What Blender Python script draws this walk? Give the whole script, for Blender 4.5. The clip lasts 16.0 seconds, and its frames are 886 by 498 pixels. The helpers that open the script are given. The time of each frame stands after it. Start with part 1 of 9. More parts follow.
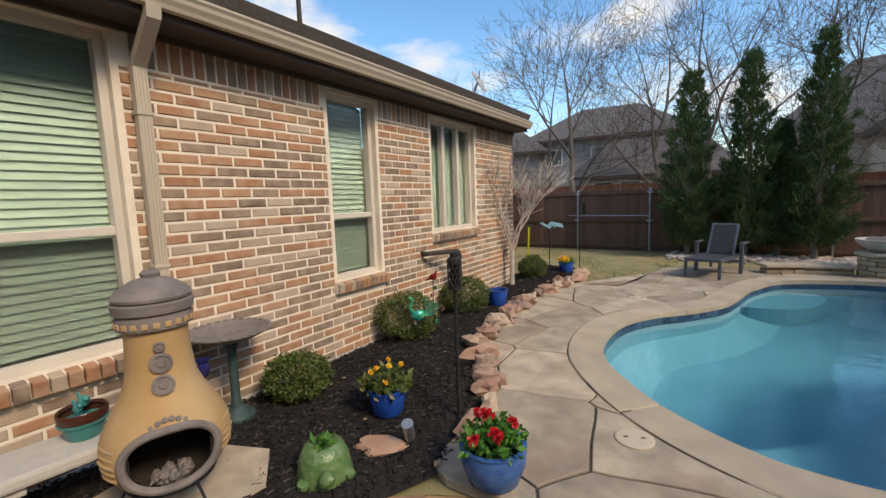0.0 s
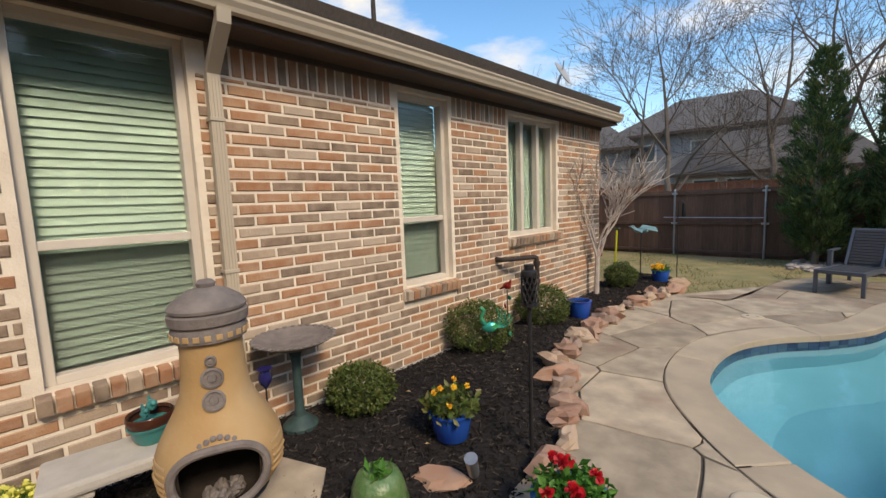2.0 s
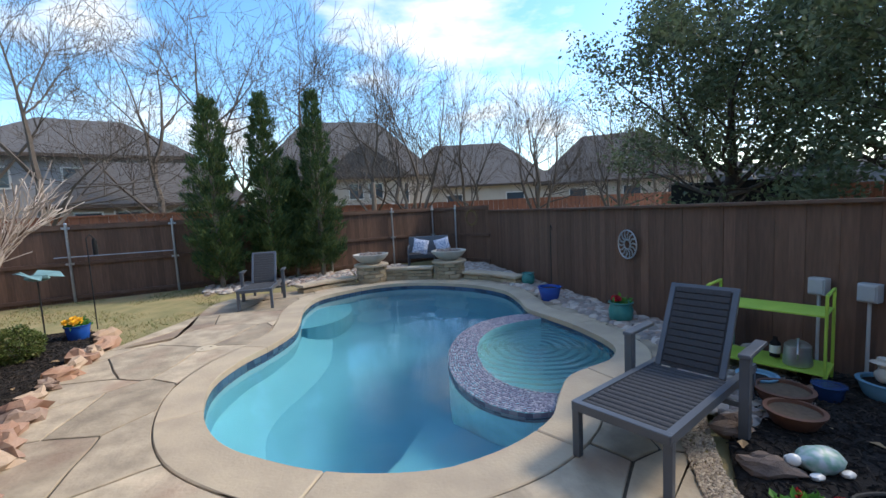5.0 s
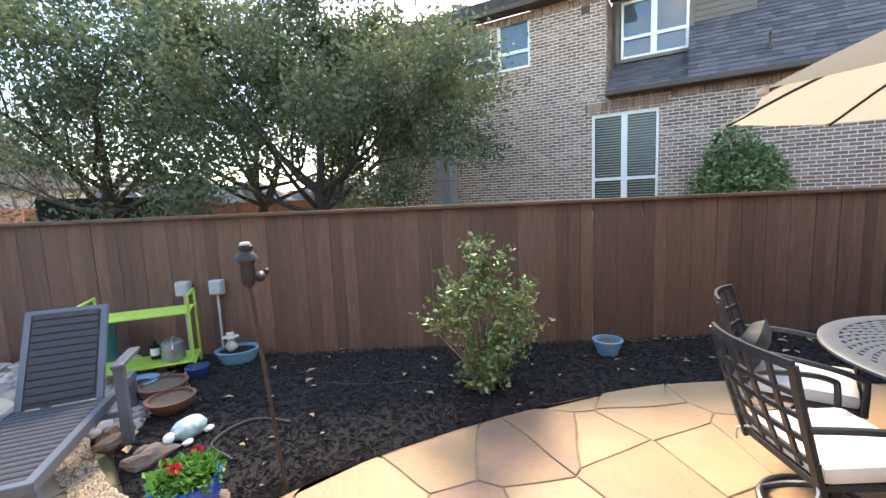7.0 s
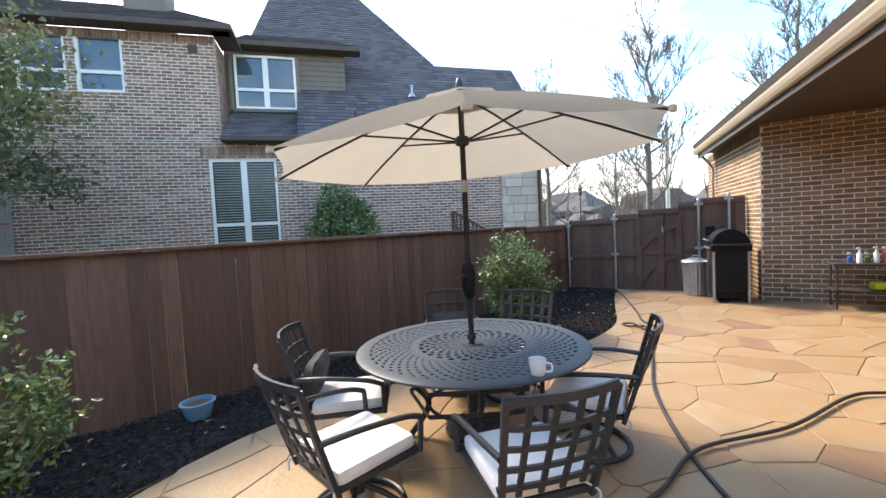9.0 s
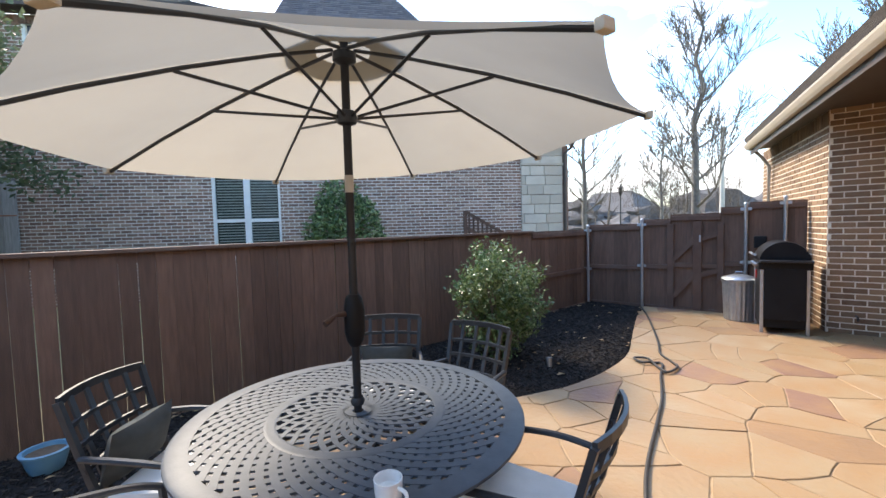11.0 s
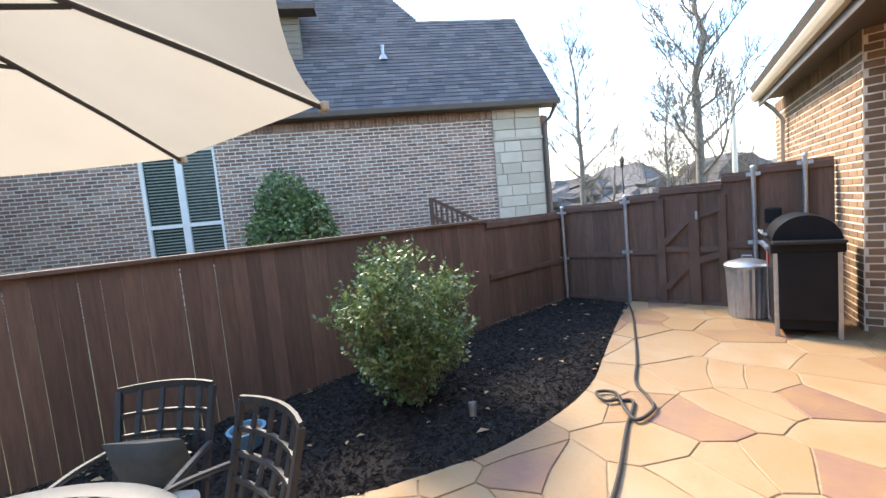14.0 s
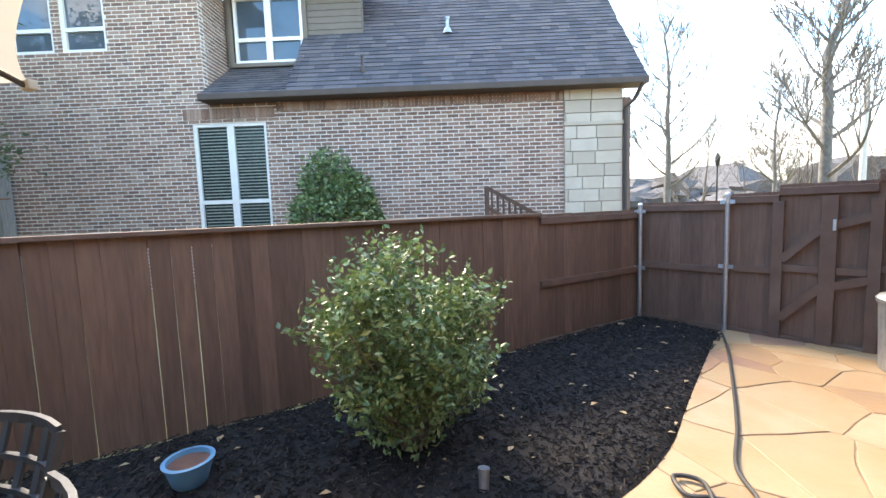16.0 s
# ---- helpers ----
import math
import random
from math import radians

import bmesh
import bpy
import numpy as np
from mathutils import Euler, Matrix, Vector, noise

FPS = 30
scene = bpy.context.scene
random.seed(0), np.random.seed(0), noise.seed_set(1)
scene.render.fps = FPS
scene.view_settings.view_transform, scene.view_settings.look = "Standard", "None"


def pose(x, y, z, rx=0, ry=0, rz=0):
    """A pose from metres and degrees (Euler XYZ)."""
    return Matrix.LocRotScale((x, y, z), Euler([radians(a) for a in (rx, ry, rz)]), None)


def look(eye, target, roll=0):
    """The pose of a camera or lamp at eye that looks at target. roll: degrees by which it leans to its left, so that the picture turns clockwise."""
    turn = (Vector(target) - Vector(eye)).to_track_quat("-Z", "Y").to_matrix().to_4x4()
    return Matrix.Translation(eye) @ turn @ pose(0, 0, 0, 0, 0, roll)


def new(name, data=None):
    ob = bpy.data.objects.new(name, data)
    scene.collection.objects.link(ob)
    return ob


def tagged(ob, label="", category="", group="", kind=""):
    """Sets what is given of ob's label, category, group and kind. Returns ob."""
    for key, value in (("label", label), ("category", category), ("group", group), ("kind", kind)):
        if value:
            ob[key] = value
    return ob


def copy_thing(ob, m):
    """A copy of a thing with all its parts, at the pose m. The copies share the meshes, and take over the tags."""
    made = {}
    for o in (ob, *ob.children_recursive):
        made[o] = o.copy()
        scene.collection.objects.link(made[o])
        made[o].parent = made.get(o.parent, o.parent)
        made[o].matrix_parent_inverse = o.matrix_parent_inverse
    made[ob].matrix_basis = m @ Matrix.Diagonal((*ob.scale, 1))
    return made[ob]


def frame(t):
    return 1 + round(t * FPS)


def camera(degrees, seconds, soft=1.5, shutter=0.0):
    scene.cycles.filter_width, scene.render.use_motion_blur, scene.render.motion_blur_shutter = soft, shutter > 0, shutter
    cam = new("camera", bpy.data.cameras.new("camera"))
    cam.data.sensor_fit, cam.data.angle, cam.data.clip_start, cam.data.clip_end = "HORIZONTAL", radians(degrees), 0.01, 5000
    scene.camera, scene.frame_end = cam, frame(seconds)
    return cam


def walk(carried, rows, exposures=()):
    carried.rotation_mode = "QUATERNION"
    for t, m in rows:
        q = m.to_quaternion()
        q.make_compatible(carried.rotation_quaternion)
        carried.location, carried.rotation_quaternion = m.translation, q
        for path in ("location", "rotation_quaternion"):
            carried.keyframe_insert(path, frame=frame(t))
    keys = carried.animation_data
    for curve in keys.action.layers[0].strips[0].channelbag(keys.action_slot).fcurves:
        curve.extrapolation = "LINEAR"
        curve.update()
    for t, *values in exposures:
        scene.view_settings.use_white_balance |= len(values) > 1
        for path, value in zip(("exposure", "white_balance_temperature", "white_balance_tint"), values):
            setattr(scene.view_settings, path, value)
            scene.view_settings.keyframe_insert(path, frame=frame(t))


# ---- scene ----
cam = camera(93.7, 16.0)
PATH = [
    (0, (3.364, 1.392, 1.644), (2.266, 3.047, 1.411), -2.0),
    (0.5, (3.349, 1.396, 1.646), (2.13, 2.963, 1.402), -2.2),
    (1, (3.277, 1.453, 1.636), (1.911, 2.893, 1.388), -2.4),
    (1.5, (3.24, 1.566, 1.638), (1.741, 2.867, 1.394), -2.4),
    (2, (3.215, 1.686, 1.673), (1.823, 3.106, 1.453), -2.2),
    (2.5, (3.086, 1.813, 1.667), (2.072, 3.526, 1.476), -1.8),
    (3, (2.922, 1.965, 1.677), (2.377, 3.879, 1.481), -2.0),
    (3.2, (2.884, 2.031, 1.674), (2.506, 3.985, 1.472), -2.0),
    (5.3, (2.493, 2.187, 1.668), (3.685, 3.784, 1.492), -3.2),
    (5.5, (2.472, 2.121, 1.659), (3.817, 3.59, 1.482), -3.3),
    (6, (2.443, 1.938, 1.654), (4.207, 2.857, 1.451), -3.3),
    (6.5, (2.421, 1.869, 1.654), (4.402, 2.022, 1.425), -2.6),
    (7, (2.393, 1.873, 1.651), (4.339, 1.478, 1.413), -2.4),
    (7.5, (2.395, 1.867, 1.641), (4.238, 1.119, 1.43), -2.5),
    (8, (2.411, 1.739, 1.61), (4.061, 0.619, 1.458), -2.3),
    (8.5, (2.3, 1.563, 1.635), (3.61, 0.055, 1.533), -3.1),
    (9, (2.12, 1.372, 1.629), (3.192, -0.314, 1.53), -2.9),
    (9.2, (2.078, 1.261, 1.628), (3.121, -0.442, 1.528), -3.0),
    (11.3, (1.936, -0.23, 1.706), (3.183, -1.79, 1.592), -1.6),
    (11.5, (1.945, -0.38, 1.687), (3.177, -1.95, 1.549), -1.4),
    (12, (1.964, -0.738, 1.712), (3.234, -2.274, 1.538), -1.4),
    (12.5, (1.888, -1.075, 1.709), (3.343, -2.431, 1.502), -1.3),
    (13, (1.831, -1.315, 1.706), (3.42, -2.506, 1.468), -1.4),
    (13.5, (1.872, -1.566, 1.689), (3.471, -2.756, 1.521), -1.8),
    (14, (1.888, -1.856, 1.734), (3.17, -3.382, 1.564), -5.4),
    (14.5, (1.951, -2.161, 1.718), (3.382, -3.549, 1.561), -3.2),
    (15, (2.059, -2.353, 1.684), (3.657, -3.535, 1.463), -1.5),
    (15.5, (2.191, -2.604, 1.671), (3.69, -3.912, 1.468), -0.3),
    (16, (2.323, -2.829, 1.669), (3.829, -4.131, 1.48), -2.0),
]
walk(cam, [(t, look(eye, target, roll)) for t, eye, target, roll in PATH],
     [(0.0, 0.2, 7350, 11), (3.2, 0.22, 7350, 11), (5.3, 0.75, 6600, 8), (6.0, 1.2, 6700, 8), (6.5, 1.9, 8000, 12), (7.5, 2.3, 7900, 12), (9.2, 1.75, 7100, 10), (12.5, 1.72, 6800, 10), (14.0, 2.15, 7100, 10), (16.0, 2.5, 7500, 10)])

# ---- world, sun ----
SUN_DIR = Vector((1.0, -0.24, 0.92)).normalized()
world = bpy.data.worlds.new("sky")
scene.world = world
world.use_nodes = True
wn, wl = world.node_tree.nodes, world.node_tree.links
wn.clear()
w_out, w_bg = wn.new("ShaderNodeOutputWorld"), wn.new("ShaderNodeBackground")
w_sky = wn.new("ShaderNodeTexSky")
w_sky.sky_type, w_sky.sun_disc = "NISHITA", False
w_sky.sun_elevation = math.asin(SUN_DIR.z)
w_sky.sun_rotation = math.atan2(SUN_DIR.x, SUN_DIR.y)
w_sky.air_density, w_sky.dust_density = 1.0, 0.7
w_tc, w_map = wn.new("ShaderNodeTexCoord"), wn.new("ShaderNodeMapping")
w_map.inputs["Scale"].default_value = (1.6, 1.6, 4.2)
w_noise, w_ramp, w_mix = wn.new("ShaderNodeTexNoise"), wn.new("ShaderNodeValToRGB"), wn.new("ShaderNodeMix")
w_noise.inputs["Scale"].default_value, w_noise.inputs["Detail"].default_value = 1.9, 7.0
w_noise.inputs["Roughness"].default_value = 0.55
w_ramp.color_ramp.elements[0].position, w_ramp.color_ramp.elements[1].position = 0.50, 0.66
w_mix.data_type = "RGBA"
w_mix.inputs["B"].default_value = (3.0, 3.08, 3.2, 1)
wl.new(w_tc.outputs["Generated"], w_map.inputs["Vector"])
wl.new(w_map.outputs["Vector"], w_noise.inputs["Vector"])
wl.new(w_noise.outputs["Fac"], w_ramp.inputs["Fac"])
wl.new(w_ramp.outputs["Color"], w_mix.inputs["Factor"])
w_hsv = wn.new("ShaderNodeHueSaturation")
w_hsv.inputs["Saturation"].default_value, w_hsv.inputs["Value"].default_value = 1.3, 0.85
wl.new(w_sky.outputs["Color"], w_hsv.inputs["Color"])
wl.new(w_hsv.outputs["Color"], w_mix.inputs["A"])
wl.new(w_mix.outputs["Result"], w_bg.inputs["Color"])
w_bg.inputs["Strength"].default_value = 0.275
wl.new(w_bg.outputs["Background"], w_out.inputs["Surface"])
sun = new("sun", bpy.data.lights.new("sun", "SUN"))
sun.data.energy, sun.data.angle, sun.data.color = 2.5, radians(14), (1.0, 0.88, 0.73)
sun.matrix_world = look(SUN_DIR * 60, (0, 0, 0))


# ---- materials ----
def mat(name, col, col2=None, rough=0.75, metal=0.0, scale=6.0, bump=0.15, bscale=70.0, rand=0.0, island=0.0,
        spec=0.4, spot=None, spot_amt=0.0, spot_scale=2.0, stretch=(1, 1, 1), detail=5.0):
    """A procedural surface: two tones by noise, larger stains, fine relief, and a shift by object or island."""
    m = bpy.data.materials.new(name)
    m.use_nodes = True
    n, l = m.node_tree.nodes, m.node_tree.links
    b = n["Principled BSDF"]
    b.inputs["Roughness"].default_value, b.inputs["Metallic"].default_value = rough, metal
    b.inputs["Specular IOR Level"].default_value = spec
    tc, mp = n.new("ShaderNodeTexCoord"), n.new("ShaderNodeMapping")
    mp.inputs["Scale"].default_value = stretch
    l.new(tc.outputs["Object"], mp.inputs["Vector"])
    info = n.new("ShaderNodeObjectInfo")
    comb = n.new("ShaderNodeVectorMath")
    comb.operation = "SCALE"
    comb.inputs[0].default_value = (37.0, 19.0, 53.0)
    l.new(info.outputs["Random"], comb.inputs["Scale"])
    l.new(comb.outputs["Vector"], mp.inputs["Location"])
    tex = n.new("ShaderNodeTexNoise")
    tex.inputs["Scale"].default_value, tex.inputs["Detail"].default_value = scale, detail
    l.new(mp.outputs["Vector"], tex.inputs["Vector"])
    mr = n.new("ShaderNodeMapRange")
    mr.inputs["From Min"].default_value, mr.inputs["From Max"].default_value = 0.32, 0.68
    l.new(tex.outputs["Fac"], mr.inputs["Value"])
    mix = n.new("ShaderNodeMix")
    mix.data_type = "RGBA"
    col2 = col2 or tuple(c * 0.72 for c in col)
    mix.inputs["A"].default_value, mix.inputs["B"].default_value = (*col, 1), (*col2, 1)
    l.new(mr.outputs["Result"], mix.inputs["Factor"])
    out = mix.outputs["Result"]
    if spot:
        st = n.new("ShaderNodeTexNoise")
        st.inputs["Scale"].default_value, st.inputs["Detail"].default_value = spot_scale, 4.0
        l.new(mp.outputs["Vector"], st.inputs["Vector"])
        sr = n.new("ShaderNodeMapRange")
        sr.inputs["From Min"].default_value, sr.inputs["From Max"].default_value = 0.52, 0.70
        sr.inputs["To Max"].default_value = spot_amt
        l.new(st.outputs["Fac"], sr.inputs["Value"])
        m2 = n.new("ShaderNodeMix")
        m2.data_type = "RGBA"
        l.new(sr.outputs["Result"], m2.inputs["Factor"])
        l.new(out, m2.inputs["A"])
        m2.inputs["B"].default_value = (*spot, 1)
        out = m2.outputs["Result"]
    if rand or island:
        hsv = n.new("ShaderNodeHueSaturation")
        vr = n.new("ShaderNodeMapRange")
        k = rand or island
        vr.inputs["To Min"].default_value, vr.inputs["To Max"].default_value = 1 - k, 1 + k
        src = info.outputs["Random"] if rand else n.new("ShaderNodeNewGeometry").outputs["Random Per Island"]
        l.new(src, vr.inputs["Value"])
        l.new(vr.outputs["Result"], hsv.inputs["Value"])
        l.new(out, hsv.inputs["Color"])
        out = hsv.outputs["Color"]
    l.new(out, b.inputs["Base Color"])
    if bump:
        bt, bp = n.new("ShaderNodeTexNoise"), n.new("ShaderNodeBump")
        bt.inputs["Scale"].default_value, bt.inputs["Detail"].default_value = bscale, 4.0
        l.new(mp.outputs["Vector"], bt.inputs["Vector"])
        bp.inputs["Strength"].default_value, bp.inputs["Distance"].default_value = bump, 0.01
        l.new(bt.outputs["Fac"], bp.inputs["Height"])
        l.new(bp.outputs["Normal"], b.inputs["Normal"])
    return m


def palette(name, stops, by_island, rough=0.85, scale=9.0, amount=0.5, second=(0.6, 0.5, 0.42), bump=0.5, bscale=60.0, spec=0.3):
    """A surface whose pieces take one colour each out of a row of colours, with blotches of a second tone."""
    m = mat(name, (0.5, 0.5, 0.5), rough=rough, scale=scale, bump=bump, bscale=bscale, spec=spec)
    n, l = m.node_tree.nodes, m.node_tree.links
    mix = [x for x in n if x.bl_idname == "ShaderNodeMix"][0]
    ramp = n.new("ShaderNodeValToRGB")
    ramp.color_ramp.interpolation = "CONSTANT"
    el = ramp.color_ramp.elements
    while len(el) < len(stops):
        el.new(0.5)
    for i, c in enumerate(stops):
        el[i].position, el[i].color = i / len(stops), (*c, 1)
    src = n.new("ShaderNodeNewGeometry").outputs["Random Per Island"] if by_island else [x for x in n if x.bl_idname == "ShaderNodeObjectInfo"][0].outputs["Random"]
    l.new(src, ramp.inputs["Fac"])
    l.new(ramp.outputs["Color"], mix.inputs["A"])
    m2 = n.new("ShaderNodeMix")
    m2.data_type = "RGBA"
    m2.inputs["Factor"].default_value = amount
    m2.inputs["B"].default_value = (*second, 1)
    l.new(ramp.outputs["Color"], m2.inputs["A"])
    l.new(m2.outputs["Result"], mix.inputs["B"])
    return m


def glass(name, col=(0.9, 0.95, 0.95), rough=0.0, ior=1.45):
    m = bpy.data.materials.new(name)
    m.use_nodes = True
    b = m.node_tree.nodes["Principled BSDF"]
    b.inputs["Base Color"].default_value, b.inputs["Roughness"].default_value = (*col, 1), rough
    b.inputs["Transmission Weight"].default_value, b.inputs["IOR"].default_value = 1.0, ior
    return m


def water_mat(name, scale, strength, dist=0.05):
    m = glass(name, (0.80, 0.97, 0.985), 0.02, 1.33)
    n, l = m.node_tree.nodes, m.node_tree.links
    tc, tx, bp = n.new("ShaderNodeTexCoord"), n.new("ShaderNodeTexNoise"), n.new("ShaderNodeBump")
    tx.inputs["Scale"].default_value, tx.inputs["Detail"].default_value = scale, 3.0
    l.new(tc.outputs["Object"], tx.inputs["Vector"])
    bp.inputs["Strength"].default_value, bp.inputs["Distance"].default_value = strength, dist
    l.new(tx.outputs["Fac"], bp.inputs["Height"])
    l.new(bp.outputs["Normal"], n["Principled BSDF"].inputs["Normal"])
    return m


BRICKS = [(0.339, 0.164, 0.085), (0.188, 0.130, 0.094), (0.374, 0.177, 0.090), (0.171, 0.122, 0.090), (0.387, 0.293, 0.215), (0.322, 0.159, 0.088), (0.392, 0.198, 0.101), (0.206, 0.141, 0.101), (0.422, 0.336, 0.258), (0.244, 0.161, 0.109), (0.374, 0.179, 0.093), (0.223, 0.153, 0.109)]
M_BRICK = palette("brick_piece", BRICKS, False, 0.9, 9.0, 0.42, (0.56, 0.44, 0.31))
M_BRICK_I = palette("brick_joined", BRICKS, True, 0.9, 9.0, 0.42, (0.56, 0.44, 0.31))
NBRICKS = [(0.22, 0.125, 0.09), (0.17, 0.10, 0.075), (0.27, 0.155, 0.11), (0.31, 0.19, 0.14), (0.20, 0.12, 0.09), (0.25, 0.15, 0.11), (0.36, 0.25, 0.19)]
M_NBRICK = palette("neighbour_brick", NBRICKS, True, 0.9, 7.0, 0.3, (0.34, 0.27, 0.23))
WBRICKS = [(0.25, 0.155, 0.09), (0.20, 0.125, 0.075), (0.29, 0.18, 0.105), (0.17, 0.105, 0.065), (0.23, 0.14, 0.08)]
M_WBRICK = palette("wing_brick_piece", WBRICKS, False, 0.9, 9.0, 0.25, (0.34, 0.25, 0.17))
M_WBRICK_I = palette("wing_brick_joined", WBRICKS, True, 0.9, 9.0, 0.25, (0.34, 0.25, 0.17))
M_MORTAR = mat("mortar", (0.80, 0.71, 0.57), (0.68, 0.59, 0.47), 0.95, bump=0.4)
M_NBRICK1 = palette("neighbour_brick_piece", NBRICKS, False, 0.9, 7.0, 0.3, (0.34, 0.27, 0.23))
M_NMORTAR = mat("neighbour_mortar", (0.78, 0.71, 0.63), (0.68, 0.62, 0.55), 0.95, bump=0.3)
M_TAN = mat("tan_paint", (0.50, 0.43, 0.33), (0.45, 0.39, 0.30), 0.55, bump=0.05, scale=3)
M_TRIM = mat("brown_trim_paint", (0.085, 0.062, 0.048), (0.07, 0.05, 0.04), 0.6, bump=0.06, scale=3)
M_WINFRAME = mat("window_frame_tan", (0.62, 0.56, 0.47), (0.56, 0.5, 0.42), 0.45, bump=0.03, scale=4)
M_SHINGLE = palette("asphalt_shingle", [(0.10, 0.085, 0.075), (0.075, 0.068, 0.062), (0.13, 0.11, 0.095), (0.09, 0.075, 0.07)], True, 0.95, 30, 0.4, (0.06, 0.055, 0.05), 0.8, 160)
M_NSHINGLE = palette("grey_shingle", [(0.12, 0.11, 0.115), (0.085, 0.082, 0.09), (0.15, 0.135, 0.14), (0.10, 0.095, 0.105), (0.13, 0.12, 0.13)], True, 0.95, 30, 0.4, (0.05, 0.05, 0.055), 0.8, 160)
M_FENCE = mat("brown_stained_board", (0.150, 0.083, 0.054), (0.104, 0.058, 0.039), 0.7, scale=5, stretch=(6, 6, 0.7), bump=0.35, bscale=40, rand=0.22, spot=(0.11, 0.062, 0.042), spot_amt=0.5)
M_RAIL = mat("brown_stained_rail", (0.125, 0.070, 0.047), (0.088, 0.048, 0.033), 0.7, scale=5, bump=0.3, spot=(0.16, 0.11, 0.08), spot_amt=0.4)
M_CEDAR = mat("red_cedar_fence", (0.30, 0.12, 0.07), (0.22, 0.085, 0.05), 0.8, scale=4, stretch=(5, 5, 0.7), rand=0.15)
M_STEEL = mat("galvanised_steel", (0.45, 0.47, 0.49), (0.36, 0.38, 0.40), 0.42, 0.85, scale=18, bump=0.05)
M_DECK = mat("deck_flagstone", (0.46, 0.38, 0.275), (0.275, 0.23, 0.17), 0.85, scale=4.2, bump=0.9, bscale=22, rand=0.22, spot=(0.25, 0.165, 0.12), spot_amt=0.65, spot_scale=1.4)
M_COPING = mat("coping_stone", (0.465, 0.385, 0.275), (0.37, 0.305, 0.225), 0.8, scale=3, bump=0.4, bscale=40, rand=0.05, spot=(0.36, 0.29, 0.21), spot_amt=0.4)
M_GROUT = mat("dark_joint", (0.10, 0.085, 0.065), (0.06, 0.05, 0.04), 0.95, scale=20, bump=0.5)
M_PATIO = palette("patio_flagstone", [(0.328, 0.232, 0.131), (0.360, 0.263, 0.160), (0.313, 0.209, 0.111), (0.344, 0.247, 0.143), (0.219, 0.122, 0.086), (0.328, 0.236, 0.131), (0.375, 0.280, 0.172), (0.320, 0.224, 0.123), (0.352, 0.252, 0.147), (0.235, 0.133, 0.094), (0.336, 0.240, 0.135), (0.259, 0.161, 0.090), (0.328, 0.232, 0.131)], False, 0.6, 2.6, 0.85, (0.33, 0.195, 0.09), 0.7, 22, 0.4)
M_PGROUT = mat("patio_joint", (0.34, 0.25, 0.15), (0.20, 0.135, 0.08), 0.9, scale=12, bump=0.3)
M_MULCH = mat("black_mulch", (0.017, 0.015, 0.015), (0.028, 0.025, 0.023), 0.95, scale=30, bump=1.0, bscale=55, spec=0.15)
M_CHIP = palette("mulch_chip", [(0.014, 0.012, 0.012), (0.024, 0.021, 0.020), (0.036, 0.031, 0.028), (0.010, 0.010, 0.010), (0.019, 0.017, 0.016), (0.075, 0.062, 0.052)], True, 0.9, 30, 0.3, (0.02, 0.016, 0.013), 0.3, 90, 0.15)
M_PLASTER = mat("pool_plaster", (0.108, 0.355, 0.475), (0.092, 0.318, 0.432), 0.8, scale=1.2, bump=0.05)
M_WATER = water_mat("pool_water", 2.6, 0.12)
M_SPAWATER = water_mat("spa_water", 5.0, 0.5)
sn, sl_ = M_SPAWATER.node_tree.nodes, M_SPAWATER.node_tree.links
s_wave, s_map = sn.new("ShaderNodeTexWave"), sn.new("ShaderNodeMapping")
s_wave.wave_type, s_wave.rings_direction = "RINGS", "Z"
s_wave.inputs["Scale"].default_value, s_wave.inputs["Distortion"].default_value, s_wave.inputs["Detail"].default_value = 2.6, 2.5, 2.0
s_map.inputs["Location"].default_value = (-5.95, -6.05, 0)
sl_.new([x for x in sn if x.bl_idname == "ShaderNodeTexCoord"][0].outputs["Object"], s_map.inputs["Vector"])
sl_.new(s_map.outputs["Vector"], s_wave.inputs["Vector"])
sl_.new(s_wave.outputs["Fac"], [x for x in sn if x.bl_idname == "ShaderNodeBump"][0].inputs["Height"])
M_TILE = palette("waterline_tile", [(0.03, 0.06, 0.13), (0.04, 0.09, 0.17), (0.02, 0.04, 0.09), (0.05, 0.10, 0.16)], True, 0.2, 20, 0.3, (0.06, 0.10, 0.15), 0.05, 60, 0.5)
M_MOSAIC = palette("mosaic_pebble", [(0.24, 0.23, 0.28), (0.16, 0.155, 0.21), (0.33, 0.31, 0.36), (0.20, 0.19, 0.25), (0.42, 0.39, 0.42), (0.12, 0.12, 0.17)], True, 0.3, 20, 0.3, (0.2, 0.18, 0.28), 0.05, 60, 0.5)
M_GRASS_SOIL = mat("dormant_grass_soil", (0.30, 0.25, 0.12), (0.19, 0.18, 0.08), 0.95, scale=2.5, bump=0.7, bscale=50, spot=(0.36, 0.24, 0.13), spot_amt=0.7, spot_scale=0.8)
M_BLADE = palette("grass_blade", [(0.26, 0.23, 0.10), (0.17, 0.19, 0.06), (0.34, 0.28, 0.14), (0.12, 0.16, 0.05), (0.40, 0.32, 0.17)], True, 0.8, 30, 0.2, (0.2, 0.2, 0.08), 0, 50, 0.2)
M_STONE = palette("ledge_stone", [(0.38, 0.31, 0.20), (0.32, 0.25, 0.16), (0.43, 0.35, 0.24), (0.28, 0.225, 0.15)], False, 0.9, 6, 0.4, (0.22, 0.18, 0.12), 0.5, 35)
